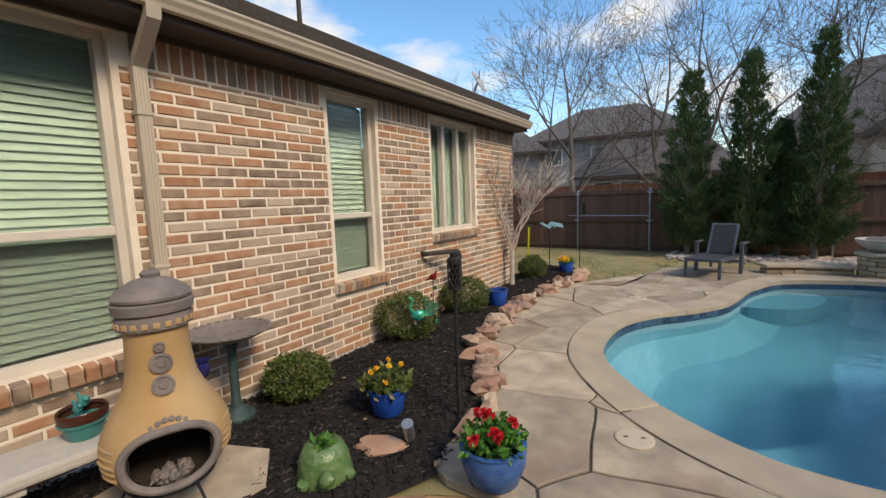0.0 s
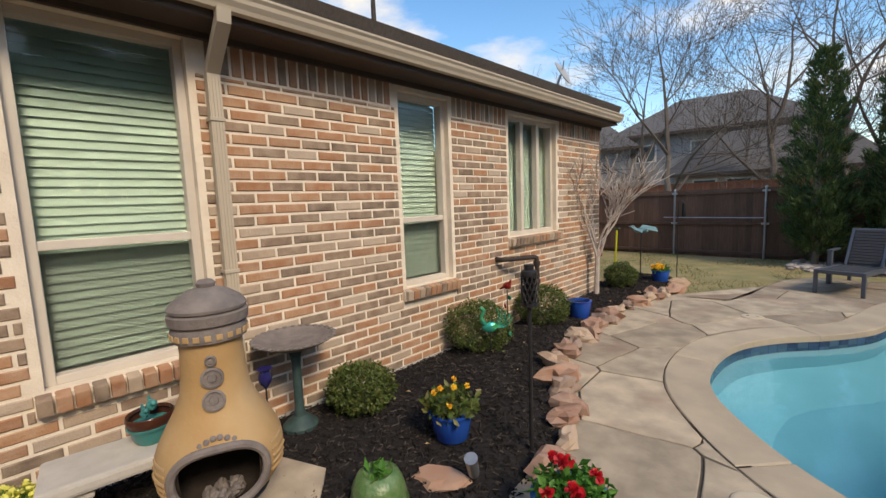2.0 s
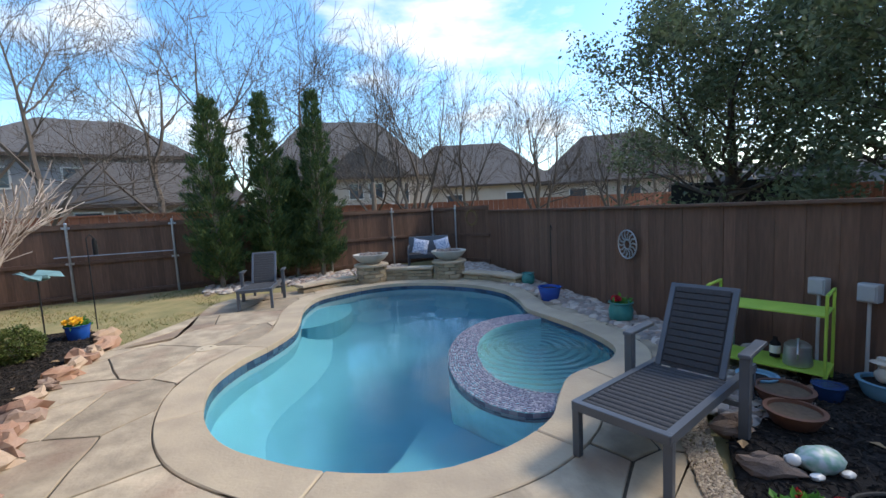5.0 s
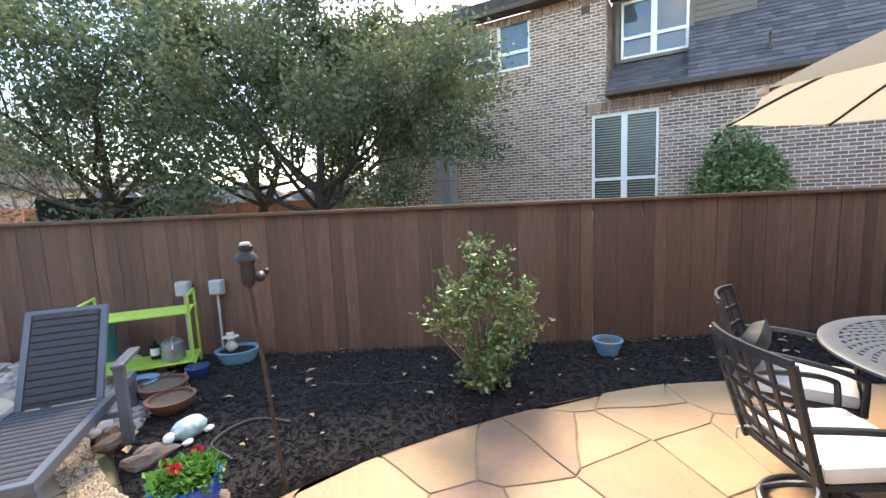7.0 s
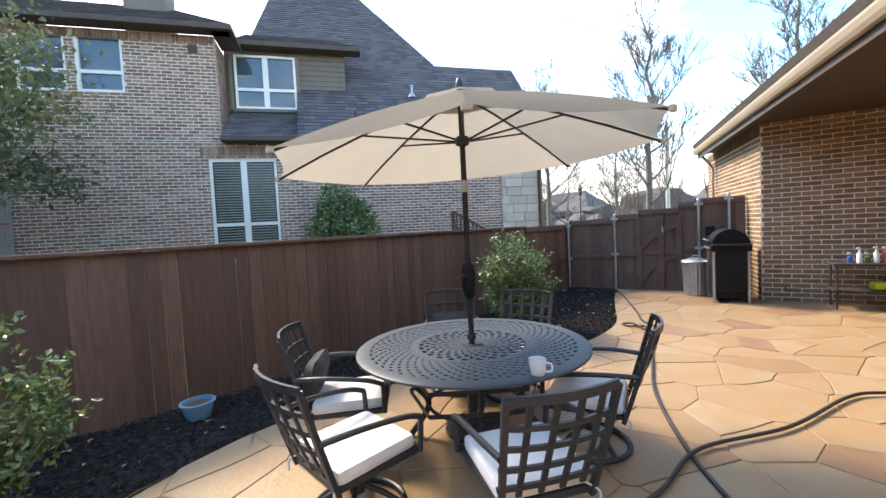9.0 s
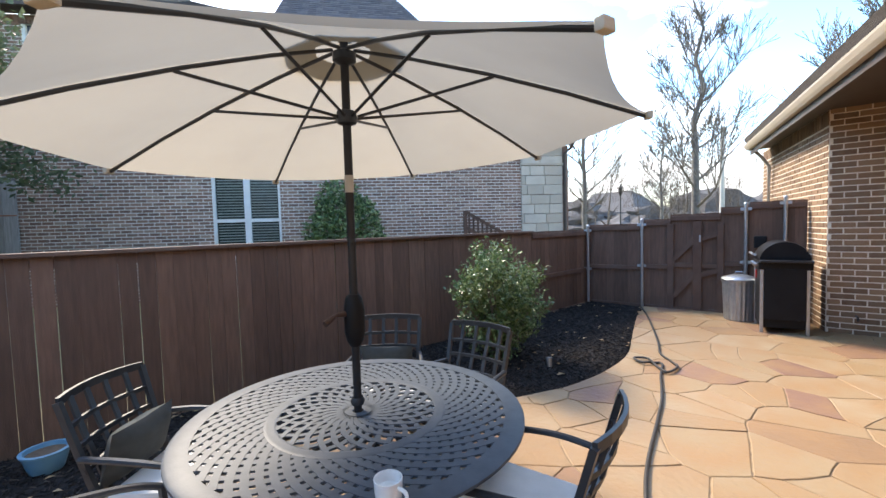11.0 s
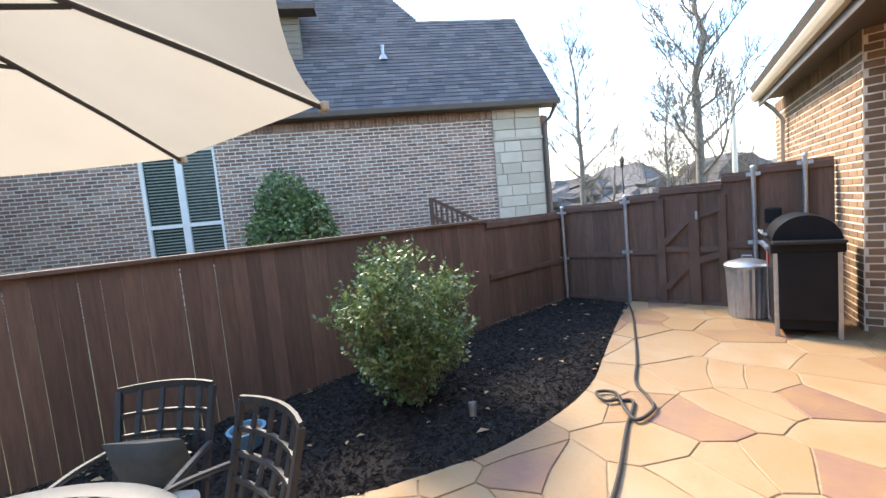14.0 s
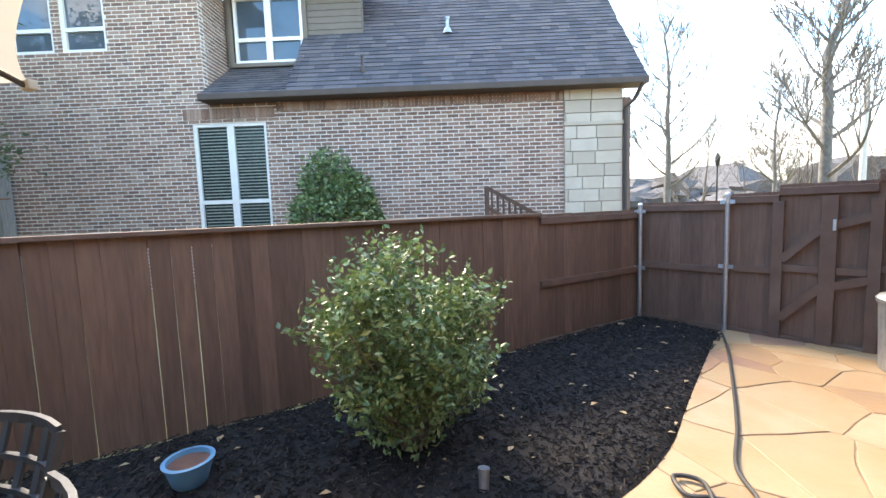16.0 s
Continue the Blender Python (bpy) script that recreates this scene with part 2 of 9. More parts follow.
M_ROCK = palette("border_rock", [(0.36, 0.20, 0.13), (0.40, 0.27, 0.18), (0.30, 0.17, 0.12), (0.44, 0.33, 0.24), (0.26, 0.18, 0.14)], False, 0.9, 6, 0.4, (0.45, 0.36, 0.28), 0.6, 25)
M_PEBBLE = palette("river_rock", [(0.36, 0.32, 0.29), (0.28, 0.24, 0.22), (0.46, 0.42, 0.38), (0.34, 0.25, 0.21), (0.22, 0.20, 0.19), (0.50, 0.45, 0.40)], True, 0.75, 20, 0.3, (0.3, 0.25, 0.22), 0.15, 60)
M_CONCRETE = mat("cast_concrete", (0.50, 0.47, 0.42), (0.42, 0.40, 0.36), 0.85, scale=8, bump=0.3, bscale=60)
M_BLUE = mat("blue_glaze", (0.012, 0.06, 0.34), (0.02, 0.10, 0.42), 0.18, scale=5, bump=0.03, spec=0.6)
M_LBLUE = mat("light_blue_glaze", (0.16, 0.33, 0.45), (0.10, 0.24, 0.36), 0.3, scale=6, bump=0.08, spec=0.5)
M_TERRA = mat("terracotta_rust", (0.17, 0.075, 0.045), (0.10, 0.05, 0.035), 0.7, scale=8, bump=0.2)
M_TEAL = mat("teal_glaze", (0.05, 0.25, 0.23), (0.03, 0.17, 0.17), 0.3, scale=8, bump=0.05)
M_GREENGLAZE = mat("green_glaze", (0.06, 0.15, 0.04), (0.15, 0.22, 0.09), 0.3, scale=22, bump=0.9, bscale=30, spec=0.6)
M_CHIM = mat("ochre_clay", (0.47, 0.32, 0.16), (0.40, 0.245, 0.10), 0.8, scale=4, bump=0.2, bscale=40, spot=(0.36, 0.27, 0.18), spot_amt=0.6, spot_scale=3)
M_CHIMDARK = mat("weathered_clay", (0.15, 0.13, 0.12), (0.22, 0.19, 0.17), 0.85, scale=14, bump=0.4)
M_SOOT = mat("soot", (0.018, 0.015, 0.013), (0.05, 0.035, 0.025), 0.95, scale=9)
M_IRON = mat("black_iron", (0.022, 0.022, 0.024), (0.03, 0.03, 0.032), 0.5, 0.3, scale=12, bump=0.08)
M_VERDI = mat("verdigris_metal", (0.055, 0.10, 0.095), (0.035, 0.06, 0.06), 0.6, 0.2, scale=16, bump=0.2)
M_RUST = mat("rusty_pipe", (0.07, 0.052, 0.043), (0.042, 0.034, 0.031), 0.75, 0.3, scale=16, bump=0.2)
M_ALU = mat("charcoal_frame", (0.10, 0.115, 0.14), (0.085, 0.10, 0.12), 0.4, 0.2, scale=4, bump=0.02)
M_SLING = mat("charcoal_sling", (0.035, 0.038, 0.044), (0.05, 0.053, 0.06), 0.8, scale=60, bump=0.4, bscale=240)
M_CAST = mat("cast_aluminium_table", (0.060, 0.075, 0.094), (0.046, 0.059, 0.075), 0.52, 0.0, scale=14, bump=0.06, spec=0.32)
M_CHAIR = mat("dark_bronze_frame", (0.034, 0.038, 0.044), (0.044, 0.048, 0.055), 0.42, 0.3, scale=14, bump=0.05)
M_CUSHION = mat("white_cushion", (0.70, 0.69, 0.66), (0.62, 0.61, 0.58), 0.9, scale=9, bump=0.3, bscale=120)
M_GREYPIL = mat("grey_pillow", (0.055, 0.062, 0.062), (0.045, 0.05, 0.05), 0.9, scale=20, bump=0.3, bscale=200)
M_PATPIL = mat("blue_white_pillow", (0.62, 0.66, 0.74), (0.16, 0.22, 0.36), 0.9, scale=22, bump=0.1, detail=1.0)
M_CANVAS = mat("cream_canvas", (0.45, 0.385, 0.28), (0.42, 0.355, 0.255), 0.9, scale=2, bump=0.2, bscale=160)
M_LIME = mat("lime_paint", (0.34, 0.50, 0.07), (0.28, 0.44, 0.06), 0.45, scale=8, bump=0.05)
M_GREYBOX = mat("grey_electric_box", (0.40, 0.42, 0.43), (0.34, 0.36, 0.37), 0.5, scale=6, bump=0.03)
M_WHITE = mat("white_ceramic", (0.78, 0.77, 0.74), (0.72, 0.71, 0.68), 0.25, scale=6, bump=0.02)
M_BARK = mat("grey_bark", (0.20, 0.165, 0.135), (0.13, 0.105, 0.085), 0.95, scale=9, bump=0.6, bscale=30, stretch=(2, 2, 0.6))
M_TWIG = mat("bare_twig", (0.12, 0.098, 0.082), (0.085, 0.07, 0.06), 0.95, scale=9, bump=0.2)
M_MYRTLE = mat("smooth_myrtle_bark", (0.52, 0.46, 0.40), (0.40, 0.33, 0.28), 0.8, scale=8, bump=0.15)
M_DARKBARK = mat("oak_bark", (0.06, 0.048, 0.04), (0.035, 0.028, 0.024), 0.95, scale=9, bump=0.6, bscale=30)
M_OAKLEAF = palette("oak_leaf", [(0.085, 0.115, 0.06), (0.105, 0.14, 0.07), (0.065, 0.09, 0.045), (0.14, 0.17, 0.09)], True, 0.55, 20, 0.2, (0.07, 0.09, 0.04), 0, 50, 0.4)
M_BUSHLEAF = palette("holly_leaf", [(0.075, 0.125, 0.045), (0.115, 0.175, 0.055), (0.055, 0.095, 0.035), (0.20, 0.27, 0.10), (0.09, 0.15, 0.045), (0.27, 0.34, 0.15)], True, 0.35, 20, 0.2, (0.08, 0.14, 0.04), 0, 50, 0.5)
M_BOXLEAF = palette("boxwood_leaf", [(0.065, 0.105, 0.022), (0.09, 0.135, 0.03), (0.045, 0.075, 0.016), (0.125, 0.165, 0.04), (0.17, 0.175, 0.055)], True, 0.5, 20, 0.2, (0.09, 0.11, 0.03), 0, 50, 0.4)
M_JUNIPER = palette("juniper_spray", [(0.048, 0.092, 0.040), (0.064, 0.118, 0.044), (0.034, 0.066, 0.034), (0.12, 0.155, 0.05), (0.078, 0.125, 0.044)], True, 0.8, 20, 0.2, (0.05, 0.08, 0.03), 0, 50, 0.2)


def let_light(m, share):
    """Thin leaves: part of the light passes through."""
    n, l = m.node_tree.nodes, m.node_tree.links
    b, o = n["Principled BSDF"], n["Material Output"]
    t, x = n.new("ShaderNodeBsdfTranslucent"), n.new("ShaderNodeMixShader")
    l.new(b.inputs["Base Color"].links[0].from_socket, t.inputs["Color"])
    x.inputs["Fac"].default_value = share
    l.new(b.outputs["BSDF"], x.inputs[1])
    l.new(t.outputs["BSDF"], x.inputs[2])
    l.new(x.outputs["Shader"], o.inputs["Surface"])


M_GERLEAF = palette("geranium_leaf", [(0.06, 0.20, 0.03), (0.09, 0.26, 0.04), (0.045, 0.15, 0.025), (0.13, 0.30, 0.06)], True, 0.6, 20, 0.2, (0.08, 0.2, 0.03), 0, 50, 0.3)
for leaf_mat, share in ((M_OAKLEAF, 0.4), (M_BUSHLEAF, 0.18), (M_BOXLEAF, 0.25), (M_GERLEAF, 0.35), (M_JUNIPER, 0.2)):
    let_light(leaf_mat, share)
M_RED = mat("red_petal", (0.55, 0.008, 0.02), (0.38, 0.004, 0.012), 0.6, scale=30, bump=0)
M_YELLOW = mat("yellow_petal", (0.72, 0.70, 0.10), (0.80, 0.78, 0.28), 0.6, scale=20, bump=0)
M_ORANGE = mat("marigold_petal", (0.85, 0.38, 0.02), (0.85, 0.55, 0.03), 0.6, scale=20, bump=0)
M_BLACK = mat("black_enamel", (0.010, 0.010, 0.011), (0.014, 0.014, 0.015), 0.5, scale=6, bump=0.03, spec=0.15)
M_HOSE = mat("dark_rubber_hose", (0.035, 0.033, 0.03), (0.05, 0.045, 0.04), 0.55, scale=20, bump=0.1)
M_BLIND = mat("green_tinted_blind", (0.315, 0.355, 0.325), (0.285, 0.325, 0.295), 0.6, scale=2, bump=0.03)
M_DIMBLIND = mat("dim_blind", (0.24, 0.27, 0.24), rough=0.6)
M_PANE = glass("window_pane", (0.80, 0.92, 0.86))
M_DARKROOM = mat("dim_pane", (0.025, 0.034, 0.030), (0.016, 0.022, 0.020), 0.12, scale=1.5)
M_LEAFLITTER = mat("fallen_leaf", (0.42, 0.30, 0.17), (0.30, 0.20, 0.11), 0.9, scale=20, bump=0.1)
M_LIMESTONE = palette("limestone_block", [(0.52, 0.46, 0.37), (0.46, 0.40, 0.32), (0.56, 0.50, 0.41)], False, 0.9, 4, 0.4, (0.4, 0.35, 0.28), 0.3, 30)
M_SIDING = mat("taupe_siding", (0.17, 0.145, 0.12), (0.15, 0.128, 0.105), 0.7, scale=3, bump=0.06)
M_STUCCO = mat("pale_house_wall", (0.55, 0.49, 0.42), (0.48, 0.42, 0.36), 0.9, scale=1.5, bump=0.1)
M_GREYWALL = mat("grey_house_wall", (0.36, 0.36, 0.37), (0.31, 0.31, 0.32), 0.9, scale=1.5, bump=0.1)
M_SKYGLASS = mat("reflecting_window", (0.07, 0.10, 0.13), (0.05, 0.07, 0.09), 0.03, 0.0, scale=1, bump=0, spec=0.9)
M_GRAVEL = palette("pea_gravel", [(0.34, 0.27, 0.19), (0.26, 0.20, 0.15), (0.42, 0.35, 0.26), (0.20, 0.16, 0.12)], True, 0.8, 20, 0.2, (0.4, 0.33, 0.25), 0.1, 60)


# ---- building helpers ----
class MB:
    """Gathers vertices and faces of one part."""

    def __init__(self):
        self.v, self.f = [], []

    def add(self, verts, faces, m=None):
        o = len(self.v)
        self.v += [tuple(m @ Vector(p)) if m else tuple(p) for p in verts]
        self.f += [tuple(i + o for i in q) for q in faces]
        return self

    def box(self, c, s, bev=0.0, m=None):
        """A box with centre c and size s, its edges chamfered by bev."""
        x, y, z = (k / 2 for k in s)
        if bev <= 0:
            vs = [(a * x, b * y, d * z) for a in (-1, 1) for b in (-1, 1) for d in (-1, 1)]
            fs = [(0, 1, 3, 2), (4, 6, 7, 5), (0, 4, 5, 1), (2, 3, 7, 6), (0, 2, 6, 4), (1, 5, 7, 3)]
        else:
            bm = bmesh.new()
            bmesh.ops.create_cube(bm, size=1, matrix=Matrix.Diagonal((s[0], s[1], s[2], 1)))
            bmesh.ops.bevel(bm, geom=bm.edges[:], offset=min(bev, min(s) * 0.45), segments=2, profile=0.6, affect="EDGES")
            bm.verts.index_update()
            vs, fs = [v.co[:] for v in bm.verts], [[v.index for v in f.verts] for f in bm.faces]
            bm.free()
        t = Matrix.Translation(c)
        return self.add(vs, fs, m @ t if m else t)

    def lathe(self, prof, n=28, m=None, cap=True):
        """Turned about z: prof is a row of (radius, height)."""
        vs, fs = [], []
        for r, z in prof:
            vs += [(r * math.cos(2 * math.pi * k / n), r * math.sin(2 * math.pi * k / n), z) for k in range(n)]
        for i in range(len(prof) - 1):
            for k in range(n):
                a, b = i * n + k, i * n + (k + 1) % n
                fs.append((a, b, b + n, a + n))
        if cap:
            fs += [tuple(range(n - 1, -1, -1)), tuple(range(len(vs) - n, len(vs)))]
        return self.add(vs, fs, m)

    def tube(self, pts, r, n=8, m=None):
        """A round bar along pts; r is one radius or one a point."""
        pts = [Vector(p) for p in pts]
        rs = r if isinstance(r, (list, tuple)) else [r] * len(pts)
        vs, fs, up = [], [], None
        for i, p in enumerate(pts):
            d = (pts[min(i + 1, len(pts) - 1)] - pts[max(i - 1, 0)])
            d = d.normalized() if d.length > 1e-9 else Vector((0, 0, 1))
            if up is None:
                up = Vector((0, 0, 1)) if abs(d.z) < 0.9 else Vector((1, 0, 0))
            a = d.cross(up)
            a = a.normalized() if a.length > 1e-6 else d.orthogonal().normalized()
            b = a.cross(d).normalized()
            up = b
            vs += [p + (a * math.cos(2 * math.pi * k / n) + b * math.sin(2 * math.pi * k / n)) * rs[i] for k in range(n)]
        for i in range(len(pts) - 1):
            for k in range(n):
                q, w = i * n + k, i * n + (k + 1) % n
                fs.append((q, w, w + n, q + n))
        fs += [tuple(range(n)), tuple(range(len(vs) - 1, len(vs) - n - 1, -1))]
        return self.add(vs, fs, m)

    def bar(self, pts, w, h, m=None):
        """A flat bar along pts, w wide sideways and h thick."""
        pts = [Vector(p) for p in pts]
        vs, fs = [], []
        for i, p in enumerate(pts):
            d = (pts[min(i + 1, len(pts) - 1)] - pts[max(i - 1, 0)]).normalized()
            side = d.cross(Vector((0, 0, 1)))
            side = side.normalized() if side.length > 1e-4 else Vector((1, 0, 0))
            u = side.cross(d).normalized()
            vs += [p + side * w / 2 * a + u * h / 2 * b for a, b in ((-1, -1), (1, -1), (1, 1), (-1, 1))]
        for i in range(len(pts) - 1):
            for k in range(4):
                q, r = i * 4 + k, i * 4 + (k + 1) % 4
                fs.append((q, r, r + 4, q + 4))
        fs += [(3, 2, 1, 0), tuple(len(vs) - 4 + k for k in range(4))]
        return self.add(vs, fs, m)

    def prism(self, poly, z0, z1, m=None):
        n = len(poly)
        vs = [(x, y, z0) for x, y in poly] + [(x, y, z1) for x, y in poly]
        fs = [tuple(range(n - 1, -1, -1)), tuple(range(n, 2 * n))] + [(k, (k + 1) % n, (k + 1) % n + n, k + n) for k in range(n)]
        return self.add(vs, fs, m)

    def blob(self, c, s, seed, rough=0.2, seg=8, rings=6, m=None, flat=0.0):
        """A worn, uneven stone or clump."""
        rnd = random.Random(seed)
        off = Vector((rnd.uniform(-50, 50), rnd.uniform(-50, 50), rnd.uniform(-50, 50)))
        rz = rnd.uniform(0, 6.28)
        vs = [(0, 0, -1)]
        for i in range(1, rings):
            th = math.pi * i / rings
            vs += [(math.sin(th) * math.cos(2 * math.pi * k / seg), math.sin(th) * math.sin(2 * math.pi * k / seg), -math.cos(th)) for k in range(seg)]
        vs.append((0, 0, 1))
        out = []
        for p in vs:
            p = Vector(p)
            q = p * (1 + rough * 2 * noise.noise(p * 1.3 + off) + rough * noise.noise(p * 3 + off))
            if flat:
                q.z = max(-flat, min(flat, q.z))
            q = Matrix.Rotation(rz, 3, "Z") @ q
            out.append((c[0] + q.x * s[0], c[1] + q.y * s[1], c[2] + q.z * s[2]))
        fs = [(0, 1 + (k + 1) % seg, 1 + k) for k in range(seg)]
        for i in range(rings - 2):
            for k in range(seg):
                a, b = 1 + i * seg + k, 1 + i * seg + (k + 1) % seg
                fs.append((a, b, b + seg, a + seg))
        o, e = 1 + (rings - 2) * seg, len(vs) - 1
        fs += [(e, o + k, o + (k + 1) % seg) for k in range(seg)]
        return self.add(out, fs, m)

    def mesh(self, name, material, smooth=False):
        me = bpy.data.meshes.new(name)
        me.from_pydata(self.v, [], self.f)
        me.materials.append(material)
        if smooth:
            me.polygons.foreach_set("use_smooth", [True] * len(me.polygons))
            me.set_sharp_from_angle(angle=radians(42))
        me.update()
        return me

    def make(self, name, material, parent=None, label="", smooth=False, m=None):
        ob = new(name, self.mesh(name, material, smooth))
        if parent:
            ob.parent = parent
        if m:
            ob.matrix_basis = m
        if label:
            ob["label"] = label
        return ob


def thing(name, x, y, z=0.0, rz=0.0, label="", category="", group="", kind=""):
    ob = new(name)
    ob.empty_display_size = 0.1
    ob.matrix_basis = pose(x, y, z, 0, 0, rz)
    return tagged(ob, label, category, group, kind)


def piece(name, me, parent, m):
    ob = new(name, me)
    ob.parent = parent
    ob.matrix_basis = m
    return ob


def inside(poly, x, y):
    c, n = False, len(poly)
    for i in range(n):
        (x1, y1), (x2, y2) = poly[i], poly[i - 1]
        if (y1 > y) != (y2 > y) and x < (x2 - x1) * (y - y1) / (y2 - y1) + x1:
            c = not c
    return c


def nearest(poly, x, y):
    best = None
    for i in range(len(poly)):
        (x1, y1), (x2, y2) = poly[i - 1], poly[i]
        dx, dy = x2 - x1, y2 - y1
        t = max(0, min(1, ((x - x1) * dx + (y - y1) * dy) / (dx * dx + dy * dy + 1e-12)))
        px, py = x1 + t * dx, y1 + t * dy
        d = math.hypot(px - x, py - y)
        if best is None or d < best[0]:
            best = (d, px, py)
    return best


def smooth_loop(pts, steps=6):
    """A closed Catmull-Rom loop through pts."""
    out, n = [], len(pts)
    for i in range(n):
        p0, p1, p2, p3 = (Vector(pts[(i + k) % n]) for k in (-1, 0, 1, 2))
        for s in range(steps):
            t = s / steps
            out.append(tuple(0.5 * ((2 * p1) + (p2 - p0) * t + (2 * p0 - 5 * p1 + 4 * p2 - p3) * t * t + (3 * p1 - p0 - 3 * p2 + p3) * t ** 3)))
    return out


def smooth_line(pts, steps=8):
    pts = [Vector(p) for p in pts]
    out = []
    for i in range(len(pts) - 1):
        p0, p1, p2, p3 = pts[max(i - 1, 0)], pts[i], pts[i + 1], pts[min(i + 2, len(pts) - 1)]
        for s in range(steps):
            t = s / steps
            out.append(0.5 * ((2 * p1) + (p2 - p0) * t + (2 * p0 - 5 * p1 + 4 * p2 - p3) * t * t + (3 * p1 - p0 - 3 * p2 + p3) * t ** 3))
    return out + [pts[-1]]


def offset_loop(loop, d):
    """The loop moved outwards by d (counter-clockwise loops)."""
    n, out = len(loop), []
    for i in range(n):
        (x1, y1), (x2, y2) = loop[i - 1], loop[(i + 1) % n]
        dx, dy = x2 - x1, y2 - y1
        k = math.hypot(dx, dy) + 1e-9
        out.append((loop[i][0] + dy / k * d, loop[i][1] - dx / k * d))
    return out


def flagstones(seeds, gap, keep, holes, seed, wob=0.03):
    """Voronoi stones of the seed points, held in the polygon keep and out of the holes."""
    rnd, stones = random.Random(seed), []
    for i, (sx, sy) in enumerate(seeds):
        poly = [(sx - 1.6, sy - 1.6), (sx + 1.6, sy - 1.6), (sx + 1.6, sy + 1.6), (sx - 1.6, sy + 1.6)]
        for j, (ox, oy) in enumerate(seeds):
            if i == j or abs(ox - sx) > 3.2 or abs(oy - sy) > 3.2:
                continue
            nx, ny = ox - sx, oy - sy
            k = math.hypot(nx, ny)
            nx, ny = nx / k, ny / k
            lim, res = k / 2 - gap / 2, []
            for q in range(len(poly)):
                a, b = poly[q - 1], poly[q]
                da, db = (a[0] - sx) * nx + (a[1] - sy) * ny - lim, (b[0] - sx) * nx + (b[1] - sy) * ny - lim
                if (da < 0) != (db < 0):
                    t = da / (da - db)
                    res.append((a[0] + (b[0] - a[0]) * t, a[1] + (b[1] - a[1]) * t))
                if db < 0:
                    res.append(b)
            poly = res
            if len(poly) < 3:
                break
        if len(poly) < 3:
            continue
        dense = []
        for q in range(len(poly)):
            a, b = poly[q - 1], poly[q]
            n = max(1, int(math.hypot(b[0] - a[0], b[1] - a[1]) / 0.09))
            dense += [(a[0] + (b[0] - a[0]) * s / n, a[1] + (b[1] - a[1]) * s / n) for s in range(n)]
        out, hit = [], 0
        for x, y in dense:
            v = noise.noise_vector(Vector((x * 2.3, y * 2.3, seed)))
            x, y = x + v.x * wob, y + v.y * wob
            if not inside(keep, x, y):
                _, x, y = nearest(keep, x, y)
                hit += 1
            for h in holes:
                if inside(h, x, y):
                    _, x, y = nearest(h, x, y)
                    hit += 1
            if not out or math.hypot(out[-1][0] - x, out[-1][1] - y) > 0.012:
                out.append((x, y))
        area = abs(sum(out[q - 1][0] * out[q][1] - out[q][0] * out[q - 1][1] for q in range(len(out)))) / 2
        if len(out) > 3 and area > 0.015 and hit < len(dense):
            stones.append(out)
    return stones


def slab(poly, z0, z1, edge=0.012):
    """A stone slab with eased top edge, local to its middle; returns the mesh data builder and the middle."""
    n = len(poly)
    cx, cy = sum(p[0] for p in poly) / n, sum(p[1] for p in poly) / n
    ring = [(x - cx, y - cy) for x, y in poly]
    ins = [(x - math.copysign(min(abs(x), edge), x) * abs(x) / (math.hypot(x, y) + 1e-9), y - math.copysign(min(abs(y), edge), y) * abs(y) / (math.hypot(x, y) + 1e-9)) for x, y in ring]
    b = MB()
    vs = [(x, y, z0) for x, y in ring] + [(x, y, z1 - edge * 0.6) for x, y in ring] + [(x, y, z1) for x, y in ins]
    fs = [(k, (k + 1) % n, (k + 1) % n + n, k + n) for k in range(n)] + [(k + n, (k + 1) % n + n, (k + 1) % n + 2 * n, k + 2 * n) for k in range(n)]
    b.add(vs, fs + [tuple(range(2 * n, 3 * n))])
    return b, cx, cy


def brick_rows(origin, along, out, length, z0, z1, pitch, course, joint, holes, proud=0.012, cut=None, seed=1):
    """Bricks of a wall: yields (u0, u1, za, zb). holes: (u0, u1, z0, z1). cut: the wall's top at u."""
    rnd, row, z = random.Random(seed), 0, z0
    while z < z1 - 0.01:
        zb = min(z + course - joint, z1)
        u = -(pitch / 2 if row % 2 else 0) - rnd.uniform(0, 0.02)
        while u < length:
            a, b = max(u, 0), min(u + pitch - joint, length)
            u += pitch
            spans = [(a, b)]
            for h0, h1, g0, g1 in holes:
                if z < g1 - 0.005 and zb > g0 + 0.005:
                    nxt = []
                    for s, e in spans:
                        if e <= h0 or s >= h1:
                            nxt.append((s, e))
                        else:
                            nxt += [(s, h0)] if s < h0 else []
                            nxt += [(h1, e)] if e > h1 else []
                    spans = nxt
            for s, e in spans:
                if e - s > 0.03 and (cut is None or zb < cut((s + e) / 2)):
                    yield s, e, z, zb
        z += course
        row += 1


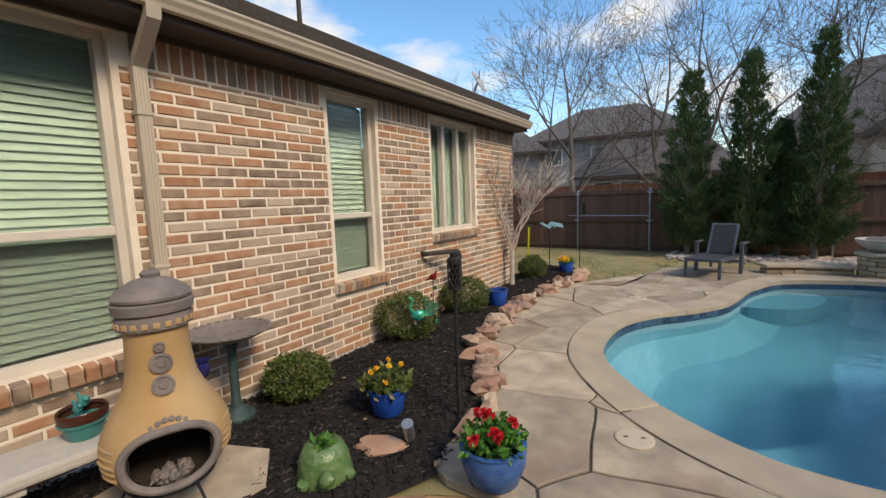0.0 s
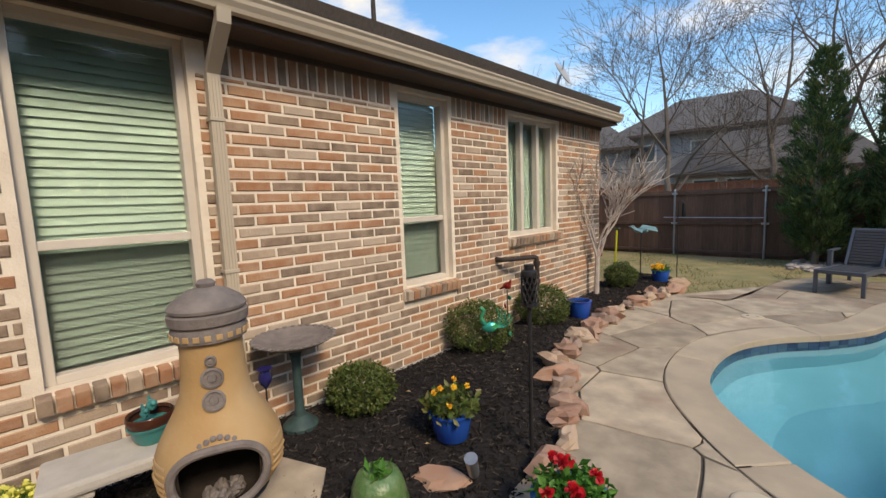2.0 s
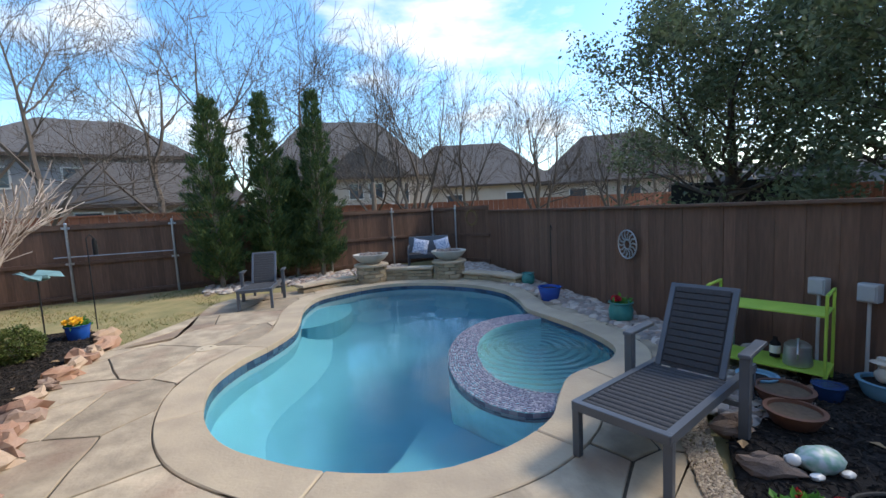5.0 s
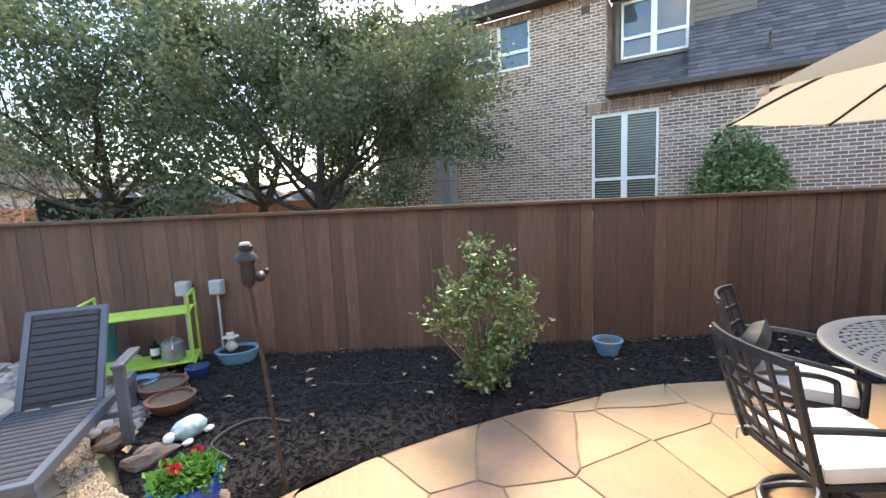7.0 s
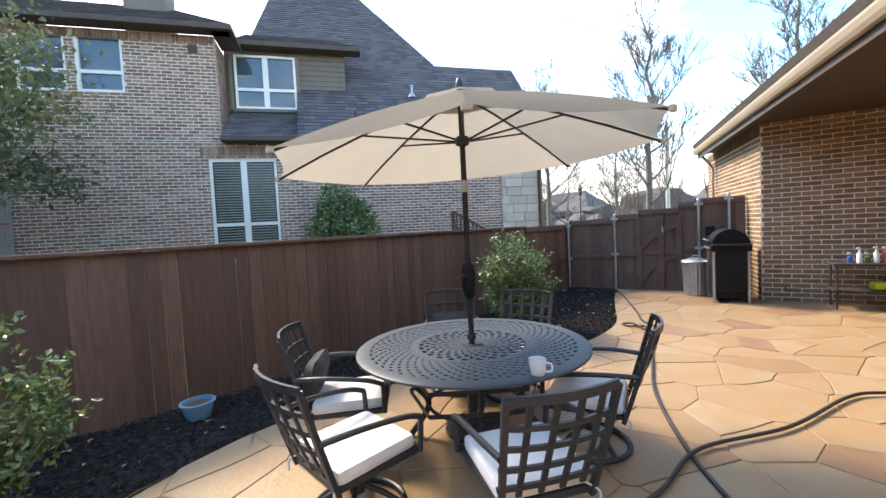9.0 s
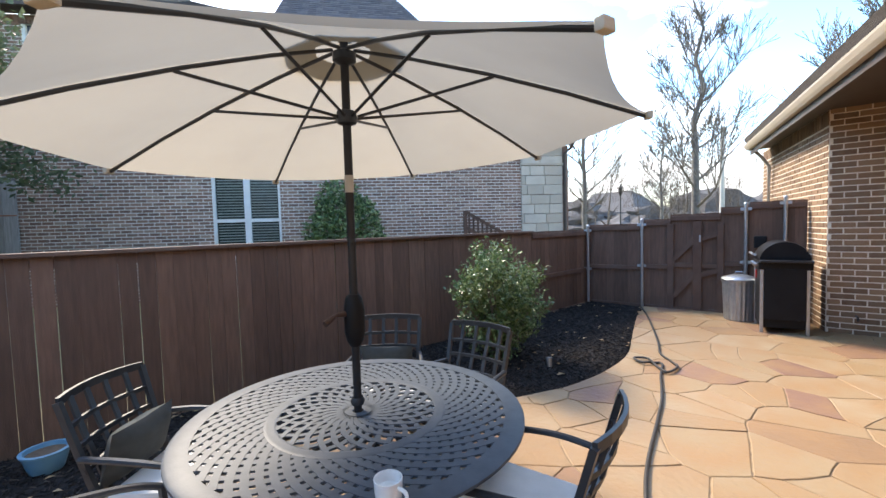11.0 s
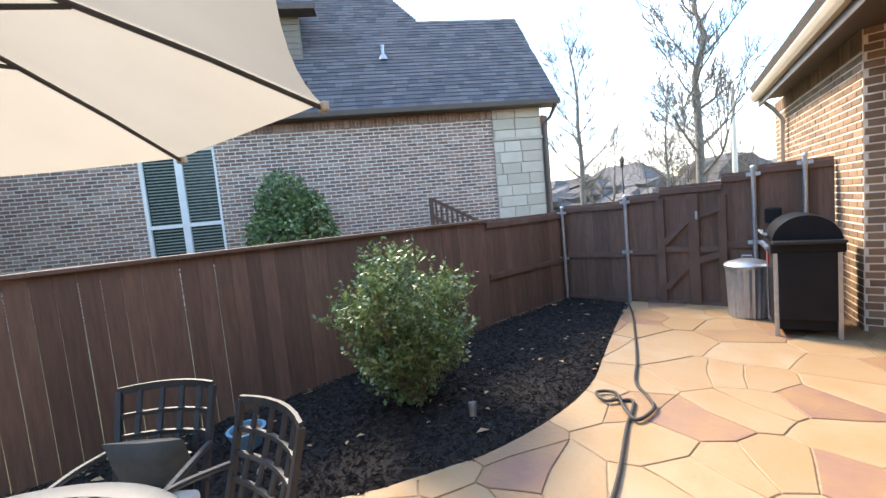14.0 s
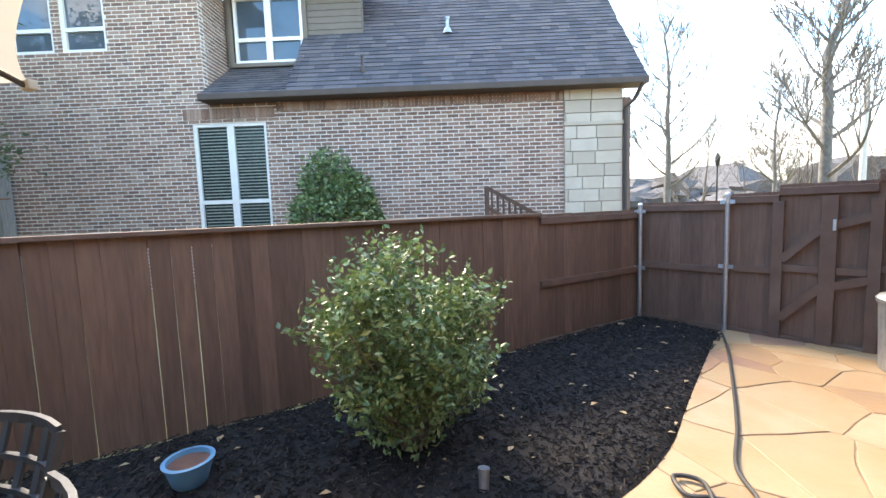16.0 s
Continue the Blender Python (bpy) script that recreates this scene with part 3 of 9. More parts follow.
def brick_box(u0, u1, z0, z1, d, rnd):
    j = lambda: rnd.uniform(-0.002, 0.002)
    c = 0.006
    vs = [(u0, 0, z0), (u1, 0, z0), (u1, 0, z1), (u0, 0, z1)] + [(u0 + j(), d - c, z0 + j()), (u1 + j(), d - c, z0 + j()), (u1 + j(), d - c, z1 + j()), (u0 + j(), d - c, z1 + j())]
    vs += [(u0 + c, d + j(), z0 + c), (u1 - c, d + j(), z0 + c), (u1 - c, d + j(), z1 - c), (u0 + c, d + j(), z1 - c)]
    fs = [(a + k, (a + (k + 1) % 4), a + 4 + (k + 1) % 4, a + 4 + k) for a in (0, 4) for k in range(4)] + [(8, 9, 10, 11)]
    return vs, fs


def wall_frame(origin, along, out):
    a, o = Vector((*along, 0)).normalized(), Vector((*out, 0)).normalized()
    return Matrix(((a.x, o.x, 0, origin[0]), (a.y, o.y, 0, origin[1]), (0, 0, 1, origin[2] if len(origin) > 2 else 0), (0, 0, 0, 1)))


def wall_slab(name, m, length, z0, z1, thick, holes, material, label=""):
    """A wall with real openings: boxes round the holes, in the frame m, the face at y = 0 and the body behind it."""
    b = MB()
    us = sorted({0, length, *[h for q in holes for h in q[:2]]})
    for a, e in zip(us[:-1], us[1:]):
        hs = sorted([(q[2], q[3]) for q in holes if q[0] <= a + 1e-6 and q[1] >= e - 1e-6])
        z = z0
        for g0, g1 in hs + [(z1, z1)]:
            if g0 - z > 0.001:
                b.box(((a + e) / 2, -thick / 2, (z + g0) / 2), (e - a, thick, g0 - z))
            z = max(z, g1)
    return tagged(b.make(name, material, m=m), label, "wall", kind="structure")


# ---- ground, pool and paving: the plan ----
POOL_IN = smooth_loop([(2.32, 6.35), (2.42, 5.72), (2.72, 5.2), (3.12, 4.76), (3.65, 4.45), (4.2, 4.38), (4.72, 4.5), (5.1, 4.78), (5.5, 5.02), (6.1, 5.05),
                       (6.52, 5.35), (6.78, 6.1), (6.88, 6.8), (6.95, 7.35), (7.25, 7.92), (7.55, 8.7), (7.5, 9.5), (7.15, 10.3), (6.6, 10.95), (5.85, 11.25), (5.1, 11.15), (4.35, 10.8),
                       (3.9, 10.0), (3.68, 9.2), (3.48, 8.58), (3.12, 8.05), (2.7, 7.6), (2.4, 7.05)], 5)
COPING_OUT = offset_loop(POOL_IN, 0.34)
POOL_MID = offset_loop(POOL_IN, 0.17)
DECK = smooth_loop([(1.95, 3.35), (1.85, 4.2), (1.5, 4.72), (1.15, 5.3), (1.0, 5.9), (0.95, 6.7), (0.88, 7.6), (0.95, 8.5), (1.2, 9.25), (1.75, 9.0), (2.1, 9.7), (2.2, 10.6), (2.5, 11.7), (3.2, 12.2), (4.2, 11.9),
                    (5.0, 11.9), (6.6, 11.6), (7.7, 10.9), (8.1, 9.6), (8.0, 8.4), (7.55, 7.4), (7.35, 6.3), (7.0, 5.2), (6.3, 4.45), (5.7, 4.1), (5.1, 3.6), (4.65, 3.1), (4.2, 2.9), (3.4, 3.2), (2.6, 3.32)], 4)
PATIO = smooth_loop([(1.75, 2.8), (2.3, 3.22), (2.75, 3.3), (3.5, 3.15), (4.3, 2.82), (4.72, 2.4), (5.0, 1.7), (5.2, 0.9), (5.32, 0.0), (5.3, -0.8), (5.05, -1.7), (4.65, -2.55), (4.1, -3.25), (3.7, -3.8), (3.42, -4.6), (3.34, -5.5), (3.52, -6.5), (3.8, -8.0), (3.9, -9.0),
                     (3.0, -9.3), (1.4, -9.2), (-1.5, -8.4), (-3.4, -8.0), (-3.4, -4.0), (-3.4, -0.8), (-1.0, -0.4), (0.6, 0.2), (1.2, 1.4)], 4)

g = MB()
R = 400.0
hole = offset_loop(POOL_IN, 0.2)
gb = bmesh.new()
ov = [gb.verts.new(p) for p in ((-R, -R, -0.06), (R, -R, -0.06), (R, R, -0.06), (-R, R, -0.06))]
hv = [gb.verts.new((x, y, -0.06)) for x, y in hole]
ge = [gb.edges.new((v[i - 1], v[i])) for v in (ov, hv) for i in range(len(v))]
bmesh.ops.triangle_fill(gb, edges=ge, use_beauty=True)
for f in [f for f in gb.faces if inside(hole, f.calc_center_median().x, f.calc_center_median().y)]:
    gb.faces.remove(f)
gm = bpy.data.meshes.new("ground")
gb.to_mesh(gm)
gb.free()
gm.materials.append(M_GRASS_SOIL)
tagged(new("ground", gm), "dormant tan and green lawn over bare soil", "ground", kind="structure")

# ---- pool ----
pool = thing("swimming_pool", 0, 0, 0, 0, "freeform swimming pool with teal plaster and clear blue water", "pool", kind="structure")
N = len(POOL_IN)
SHELF = -0.72
b = MB()
inner = offset_loop(POOL_IN, -0.5)
rings = [(POOL_IN, -0.30), (POOL_IN, -0.9), (inner, -1.35)]
for k in range(2):
    la, lb = rings[k], rings[k + 1]
    vs = [(x, y, la[1]) for x, y in la[0]] + [(x, y, lb[1]) for x, y in lb[0]]
    b.add(vs, [(i, (i + 1) % N, (i + 1) % N + N, i + N) for i in range(N)])
b.make("basin", M_PLASTER, pool, "teal plaster basin", smooth=True)
fb = bmesh.new()
fl = fb.faces.new([fb.verts.new((x, y, -1.35)) for x, y in inner])
bmesh.ops.triangulate(fb, faces=[fl])
fm = bpy.data.meshes.new("basin_floor")
fb.to_mesh(fm)
fb.free()
fm.materials.append(M_PLASTER)
fo = new("basin_floor", fm)
fo.parent = pool
wb = bmesh.new()
fl = wb.faces.new([wb.verts.new((x, y, -0.115)) for x, y in offset_loop(POOL_IN, 0.02)])
bmesh.ops.triangulate(wb, faces=[fl])
bmesh.ops.recalc_face_normals(wb, faces=wb.faces)
wm = bpy.data.meshes.new("water_surface")
wb.to_mesh(wm)
wb.free()
if wm.polygons[0].normal.z < 0:
    wm.flip_normals()
wm.materials.append(M_WATER)
water = new("water_surface", wm)
water.parent = pool
water.visible_shadow = False
water["label"] = "gently rippled clear blue water"
# tanning shelf at the near end
shelf = [(3.05, 4.82), (3.7, 4.5), (4.3, 4.42), (4.75, 4.56), (4.98, 4.75), (4.6, 5.0), (4.45, 5.5), (4.3, 5.75), (3.8, 5.35)]
b = MB()
b.prism(smooth_loop(shelf, 4), -1.3, SHELF)
b.make("shelf", M_PLASTER, pool, "shallow plaster shelf under water")
b = MB()
b.prism(smooth_loop([(3.72, 9.35), (3.85, 9.9), (4.3, 10.65), (4.9, 10.6), (4.75, 9.9), (4.3, 9.4)], 4), -1.3, -0.42)
b.make("bench", M_PLASTER, pool, "pale plaster bench under water")
# waterline tiles
b = MB()
per, acc = [], 0.0
for i in range(N):
    a, c = Vector((*POOL_IN[i - 1], 0)), Vector((*POOL_IN[i], 0))
    per.append((a, c))
for a, c in per:
    n = max(1, round((c - a).length / 0.15))
    d = (c - a) / n
    nrm = Vector((-d.y, d.x, 0)).normalized()
    for k in range(n):
        p, q = a + d * k + d * 0.02, a + d * (k + 1) - d * 0.02
        for z0, z1 in ((-0.30, -0.185), (-0.18, -0.065)):
            e = nrm * 0.012
            b.add([(*p.xy, z0), (*q.xy, z0), (*q.xy, z1), (*p.xy, z1), (p.x + e.x, p.y + e.y, z0), (q.x + e.x, q.y + e.y, z0), (q.x + e.x, q.y + e.y, z1), (p.x + e.x, p.y + e.y, z1)],
                  [(4, 5, 6, 7), (0, 1, 5, 4), (3, 7, 6, 2), (0, 4, 7, 3), (1, 2, 6, 5)])
b.make("waterline_tiles", M_TILE, pool, "dark blue ceramic waterline tiles")["kind"] = "stuff"
# coping stones
cop = thing("pool_coping", 0, 0, 0, 0, "tan cut stone pool coping with thin joints", "coping", kind="structure")
K = 14
for s in range(0, N, K):
    idx = [(s + k) % N for k in range(K + 1)] if s + K < N else [i % N for i in range(s, N + 1)]
    a = [POOL_IN[i] for i in idx]
    a = [(x + (POOL_MID[i][0] - POOL_IN[i][0]) * -0.12, y + (POOL_MID[i][1] - POOL_IN[i][1]) * -0.12) for (x, y), i in zip(a, idx)]
    o = [COPING_OUT[i] for i in idx]
    g1 = 0.003
    for e, f in ((0, 1), (-1, -2)):
        for l in (a, o):
            d = Vector(l[f]) - Vector(l[e])
            l[e] = tuple(Vector(l[e]) + d.normalized() * g1)
    sb, cx, cy = slab(o + a[::-1], -0.065, 0.006, 0.014)
    ob = sb.make("coping_stone", M_COPING, cop)
    ob.matrix_basis = pose(cx, cy, 0)
b = MB()
n = len(COPING_OUT)
vs = [(x, y, -0.02) for x, y in offset_loop(POOL_IN, 0.0)] + [(x, y, -0.02) for x, y in COPING_OUT] + [(x, y, -0.32) for x, y in offset_loop(POOL_IN, 0.004)]
b.add(vs, [(i, (i + 1) % n, (i + 1) % n + n, i + n) for i in range(n)] + [(i, i + 2 * n, (i + 1) % n + 2 * n, (i + 1) % n) for i in range(n)])
b.make("mortar_bed", M_GROUT, cop)

# ---- spa ----
spa_out = [p for p in smooth_line([(5.02, 4.68), (4.72, 4.82), (4.54, 5.25), (4.62, 5.85), (4.95, 6.5), (5.45, 7.05), (6.0, 7.36), (6.55, 7.4), (6.95, 7.25)], 6)]
spa_in = [p for p in smooth_line([(5.22, 4.9), (5.05, 5.1), (4.95, 5.42), (5.02, 5.85), (5.3, 6.4), (5.68, 6.8), (6.1, 7.0), (6.5, 7.02), (6.86, 6.95)], 6)]
spa = thing("spa", 0, 0, 0, 0, "round spa with purple-grey pebble mosaic spillway rim", "spa", kind="structure")
b = MB()
n = len(spa_out)
ZR = -0.075
vs = [(*p, ZR) for p in spa_out] + [(*p, ZR) for p in spa_in] + [(*p, -1.2) for p in spa_out] + [(*p, -1.0) for p in spa_in]
b.add(vs, [(i, i + 1, i + 1 + n, i + n) for i in range(n - 1)] + [(i, i + 2 * n, i + 1 + 2 * n, i + 1) for i in range(n - 1)] + [(i + n, i + 1 + n, i + 1 + 3 * n, i + 3 * n) for i in range(n - 1)])
b.make("rim_wall", mat("spa_wall", (0.25, 0.60, 0.66), (0.20, 0.50, 0.56), 0.5), spa)
rnd = random.Random(4)
b = MB()
for i in range(n - 1):
    for s in range(4):
        for r in range(13):
            u, w = (s + rnd.uniform(0.3, 0.7)) / 4, (r + rnd.uniform(0.3, 0.7)) / 13
            o, q = spa_out[i].lerp(spa_out[i + 1], u), spa_in[i].lerp(spa_in[i + 1], u)
            p = o.lerp(q, w)
            h = rnd.uniform(0.013, 0.021)
            a = rnd.uniform(0, 3)
            ring = [(p.x + h * math.cos(a + k * 1.2566), p.y + h * math.sin(a + k * 1.2566) * 0.8) for k in range(5)]
            b.add([(x, y, ZR) for x, y in ring] + [(p.x + (x - p.x) * 0.7, p.y + (y - p.y) * 0.7, ZR + 0.008) for x, y in ring],
                  [(k, (k + 1) % 5, (k + 1) % 5 + 5, k + 5) for k in range(5)] + [(5, 6, 7, 8, 9)])
    o, q = spa_out[i], spa_out[i + 1]
    for z0 in (-0.165, -0.12, -0.075):
        d = (q - o)
        nr = Vector((-d.y, d.x)).normalized() * 0.006
        b.add([(o.x + nr.x, o.y + nr.y, z0 - 0.04), (q.x + nr.x, q.y + nr.y, z0 - 0.04), (q.x + nr.x, q.y + nr.y, z0), (o.x + nr.x, o.y + nr.y, z0)], [(0, 1, 2, 3)])
ob = b.make("mosaic", M_MOSAIC, spa, "wet purple-grey pebble mosaic")
ob["kind"] = "stuff"
spa_water_loop = [tuple(p) for p in spa_in] + [(6.9, 6.8), (6.82, 6.3), (6.6, 5.5), (6.45, 5.28), (6.1, 5.03), (5.5, 5.0)]
wb = bmesh.new()
fl = wb.faces.new([wb.verts.new((x, y, -0.088)) for x, y in spa_water_loop])
bmesh.ops.triangulate(wb, faces=[fl])
wm = bpy.data.meshes.new("spa_water")
wb.to_mesh(wm)
wb.free()
if wm.polygons[0].normal.z < 0:
    wm.flip_normals()
wm.materials.append(M_SPAWATER)
sw = new("spa_water", wm)
sw.parent = spa
sw.visible_shadow = False
sw["label"] = "churning clear spa water"
b = MB()
b.prism(spa_water_loop, -1.0, -0.6)
b.make("spa_floor", mat("spa_plaster", (0.30, 0.55, 0.60), (0.22, 0.46, 0.52), 0.8, scale=3), spa)


# ---- mulch, boards, bricks: long runs ----
def mulch_bed(name, poly, label, chips, z=0.0, mound=0.05, seed=3, edge=0.35):
    """A bed of mulch: an uneven sheet and loose chips."""
    xs, ys = [p[0] for p in poly], [p[1] for p in poly]
    step, b, idx = 0.11, MB(), {}
    hgt = lambda x, y: z + mound * min(1.0, nearest(poly, x, y)[0] / edge) + 0.018 * noise.noise(Vector((x * 4, y * 4, seed))) + 0.02 * noise.noise(Vector((x, y, seed)))
    nx, ny = int((max(xs) - min(xs)) / step) + 2, int((max(ys) - min(ys)) / step) + 2
    inn = {(i, j): inside(poly, min(xs) + i * step, min(ys) + j * step) for i in range(nx) for j in range(ny)}

    def vert(i, j):
        if (i, j) not in idx:
            x, y = min(xs) + i * step, min(ys) + j * step
            if not inn.get((i, j)):
                _, x, y = nearest(poly, x, y)
                b.v.append((x, y, z - 0.03))
            else:
                b.v.append((x, y, hgt(x, y)))
            idx[i, j] = len(b.v) - 1
        return idx[i, j]
    for i in range(nx):
        for j in range(ny):
            q = [(i, j), (i + 1, j), (i + 1, j + 1), (i, j + 1)]
            if any(inn.get(k) for k in q):
                b.f.append(tuple(vert(*k) for k in q))
    bed = b.make(name, M_MULCH, smooth=True)
    tagged(bed, label, "mulch bed", kind="stuff")
    rnd, c = random.Random(seed), MB()
    made = 0
    while made < chips:
        x, y = rnd.uniform(min(xs), max(xs)), rnd.uniform(min(ys), max(ys))
        if not inside(poly, x, y):
            continue
        made += 1
        l, w, a, t = rnd.uniform(0.007, 0.03), rnd.uniform(0.002, 0.006), rnd.uniform(0, 6.28), rnd.uniform(-0.5, 0.5)
        zz = hgt(x, y) + rnd.uniform(0.0, 0.012)
        ca, sa = math.cos(a), math.sin(a)
        p = lambda u, v, k: (x + ca * u - sa * v, y + sa * u + ca * v, zz + u * t + k)
        c.add([p(-l, -w, 0), p(l, -w, 0), p(l, w, 0), p(-l, w, 0), p(-l * 0.8, 0, 0.008), p(l * 0.85, 0, 0.007)], [(0, 1, 5, 4), (2, 3, 4, 5), (1, 2, 5), (3, 0, 4)])
    ch = c.make("mulch_chips", M_CHIP, bed, "shredded black mulch chips")
    ch["kind"] = "stuff"
    return hgt


HOUSE_BED = [(0.0, 0.9), (0.75, 1.0), (1.3, 1.7), (1.72, 2.75), (1.98, 3.3), (1.88, 4.2), (1.52, 4.75), (1.18, 5.3), (1.02, 5.9), (0.97, 6.7), (0.9, 7.6), (0.97, 8.5), (1.15, 9.3), (1.05, 10.3), (0.6, 10.9), (-0.2, 11.0), (-0.3, 9.2), (0.0, 8.9)]
FENCE_BED = [(4.62, 2.98), (4.9, 2.1), (5.1, 1.4), (5.27, 0.6), (5.36, -0.2), (5.25, -1.1), (4.95, -2.0), (4.55, -2.7), (4.0, -3.35), (3.62, -3.95), (3.4, -4.7), (3.34, -5.5), (3.52, -6.5), (3.78, -7.9), (3.88, -8.85),
             (4.98, -9.0), (5.3, -7.1), (6.5, -0.6), (7.25, 3.0), (7.45, 4.0), (6.8, 4.2), (5.95, 3.85), (5.45, 3.6), (5.05, 3.35)]
house_bed_z = mulch_bed("mulch_bed", HOUSE_BED, "black shredded mulch bed along the brick wall", 15000, 0.0, 0.04, 3)
fence_bed_z = mulch_bed("mulch_bed", FENCE_BED, "black shredded mulch bed along the brown fence", 26000, 0.0, 0.04, 5)


def fence_run(name, pts, z0, z1, board, cap, front, label, back_rails=False, posts=False):
    """Boards from point to point; front: +1 boards face left of the run, -1 right; rails and steel posts on the near side if asked."""
    top = thing(name, 0, 0, 0, 0, label, "fence", kind="structure")
    meshes = []
    rnd = random.Random(len(pts) + int(abs(z1) * 100))
    for v in range(4):
        b = MB()
        b.box((0, (v % 2) * 0.004, (z0 + z1) / 2), (board + 0.003, 0.018, z1 - z0), 0.0)
        meshes.append(b.mesh("board", M_FENCE))
    for (x1, y1), (x2, y2) in zip(pts[:-1], pts[1:]):
        L = math.hypot(x2 - x1, y2 - y1)
        n = max(1, round(L / board))
        ang = math.degrees(math.atan2(y2 - y1, x2 - x1))
        for k in range(n):
            t = (k + 0.5) / n
            piece("board", meshes[k % 4], top, pose(x1 + (x2 - x1) * t, y1 + (y2 - y1) * t, rnd.uniform(-0.004, 0.004), 0, rnd.uniform(-0.12, 0.12), ang) @ Matrix.Diagonal((L / n / board * (0.94 if cap and L > 9 and 21 < k < 46 and k % 5 else 0.958 if cap and k % 7 in (0, 3, 4) and rnd.random() < 0.6 else 1.0), 1, 1, 1)))
        mid = pose((x1 + x2) / 2, (y1 + y2) / 2, 0, 0, 0, ang)
        if cap:
            nn = max(1, round(L / 2.4))
            for k in range(nn):
                b = MB()
                b.box(((k + 0.5) / nn * L - L / 2, 0, z1 + 0.018), (L / nn - 0.003, 0.14, 0.036), 0.005)
                b.make("cap_board", M_RAIL, top, m=mid)
            b = MB()
            b.box((0, 0.022 * front, z1 - 0.05), (L, 0.022, 0.09), 0.004)
            b.make("fascia_board", M_FENCE, top, m=mid)
        if back_rails:
            for rz in (z0 + 0.16, (z0 + z1) / 2 + 0.02, z1 - 0.08):
                b = MB()
                b.box((0, front * 0.03, rz), (L, 0.04, 0.085), 0.006)
                b.make("rail", M_RAIL, top, m=mid)
    return top


def steel_post(x, y, z0, z1, rz=0, side=(0, 0)):
    p = thing("steel_fence_post", x, y, 0, rz, "galvanised round steel fence post with rail brackets", "fence post", "steel fence posts")
    b = MB()
    b.lathe([(0.028, z0), (0.028, z1)], 12)
    b.make("pole", M_STEEL, p, smooth=True)
    b = MB()
    b.lathe([(0.034, z1), (0.034, z1 + 0.02), (0.02, z1 + 0.04), (0.004, z1 + 0.045)], 12)
    b.make("post_cap", M_STEEL, p, smooth=True)
    for bz in ((z0 + z1) / 2 + 0.02, z1 - 0.08):
        b = MB()
        b.box((0, 0.02, bz), (0.16, 0.008, 0.05), 0.002)
        b.lathe([(0.036, bz - 0.03), (0.036, bz + 0.03)], 12)
        b.make("bracket", M_STEEL, p)
    return p


FENCE_TOP = 1.55
fence_run("fence_side", [(9.95, 12.5), (7.97, 6.25), (7.25, 2.6), (5.40, -7.05)], -0.12, FENCE_TOP, 0.14, True, 1, "dark brown stained board fence with flat cap")
fence_run("fence_back", [(-3.6, 14.9), (9.3, 14.9)], -0.1, 1.76, 0.14, False, -1, "dark brown stained fence with rails and steel posts", True)
fence_run("fence_corner", [(9.3, 14.9), (9.95, 12.5)], -0.1, 1.74, 0.14, False, -1, "dark brown stained fence across the yard corner", True)
fence_run("fence_joint", [(5.40, -7.05), (5.04, -9.0)], -0.2, FENCE_TOP + 0.02, 0.14, False, -1, "dark brown fence section with exposed rails", True)
for ga, gb2, gh in ((5.04, 3.92, 1.66), (3.92, 3.42, 1.74), (3.42, 2.62, 1.82), (2.62, 2.2, 1.92), (2.2, 1.45, 1.99)):
    fence_run("fence_gate_side", [(ga, -9.0), (gb2, -9.0)], -0.15, gh, 0.14, False, -1, "dark brown fence and gate with exposed rails", True)
fence_run("fence_return", [(-3.6, 14.9), (-3.6, 8.9)], -0.1, 1.76, 0.14, False, -1, "dark brown stained side yard fence", True)
for x in (-0.35, 1.72, 3.7, 5.7, 7.74):
    steel_post(x, 14.82, -0.1, 1.76, 180)
steel_post(9.22, 14.8, -0.1, 1.76, 180)
steel_post(9.5, 13.75, -0.1, 1.76, 250)
steel_post(4.98, -8.9, -0.2, 1.62, 0)
steel_post(3.92, -8.93, -0.1, 1.72, 0)
steel_post(2.25, -8.93, -0.1, 1.95, 0)
steel_post(1.72, -8.95, -0.1, 2.03, 0)
gate = thing("gate", 0, 0, 0, 0, "brown wooden garden gate with diagonal braces", "gate", kind="structure")
for nm, c, s, r in (("stile", (3.42, -8.96, 0.78), (0.11, 0.05, 1.7), 0), ("stile", (2.98, -8.96, 0.8), (0.14, 0.06, 1.75), 0), ("stile", (2.62, -8.96, 0.78), (0.10, 0.05, 1.7), 0)):
    MB().box(c, s, 0.006).make(nm, M_RAIL, gate)
for z0, z1 in ((0.25, 0.68), (0.95, 1.35)):
    MB().bar([(3.38, -8.95, z0), (3.02, -8.95, z1)], 0.04, 0.09).make("brace", M_RAIL, gate)
    MB().bar([(2.94, -8.95, z1), (2.66, -8.95, z1 + 0.1)], 0.04, 0.09).make("brace", M_RAIL, gate)
MB().box((2.93, -8.9, 1.36), (0.03, 0.03, 0.12), 0.005).make("latch", M_STEEL, gate, "steel gate latch")

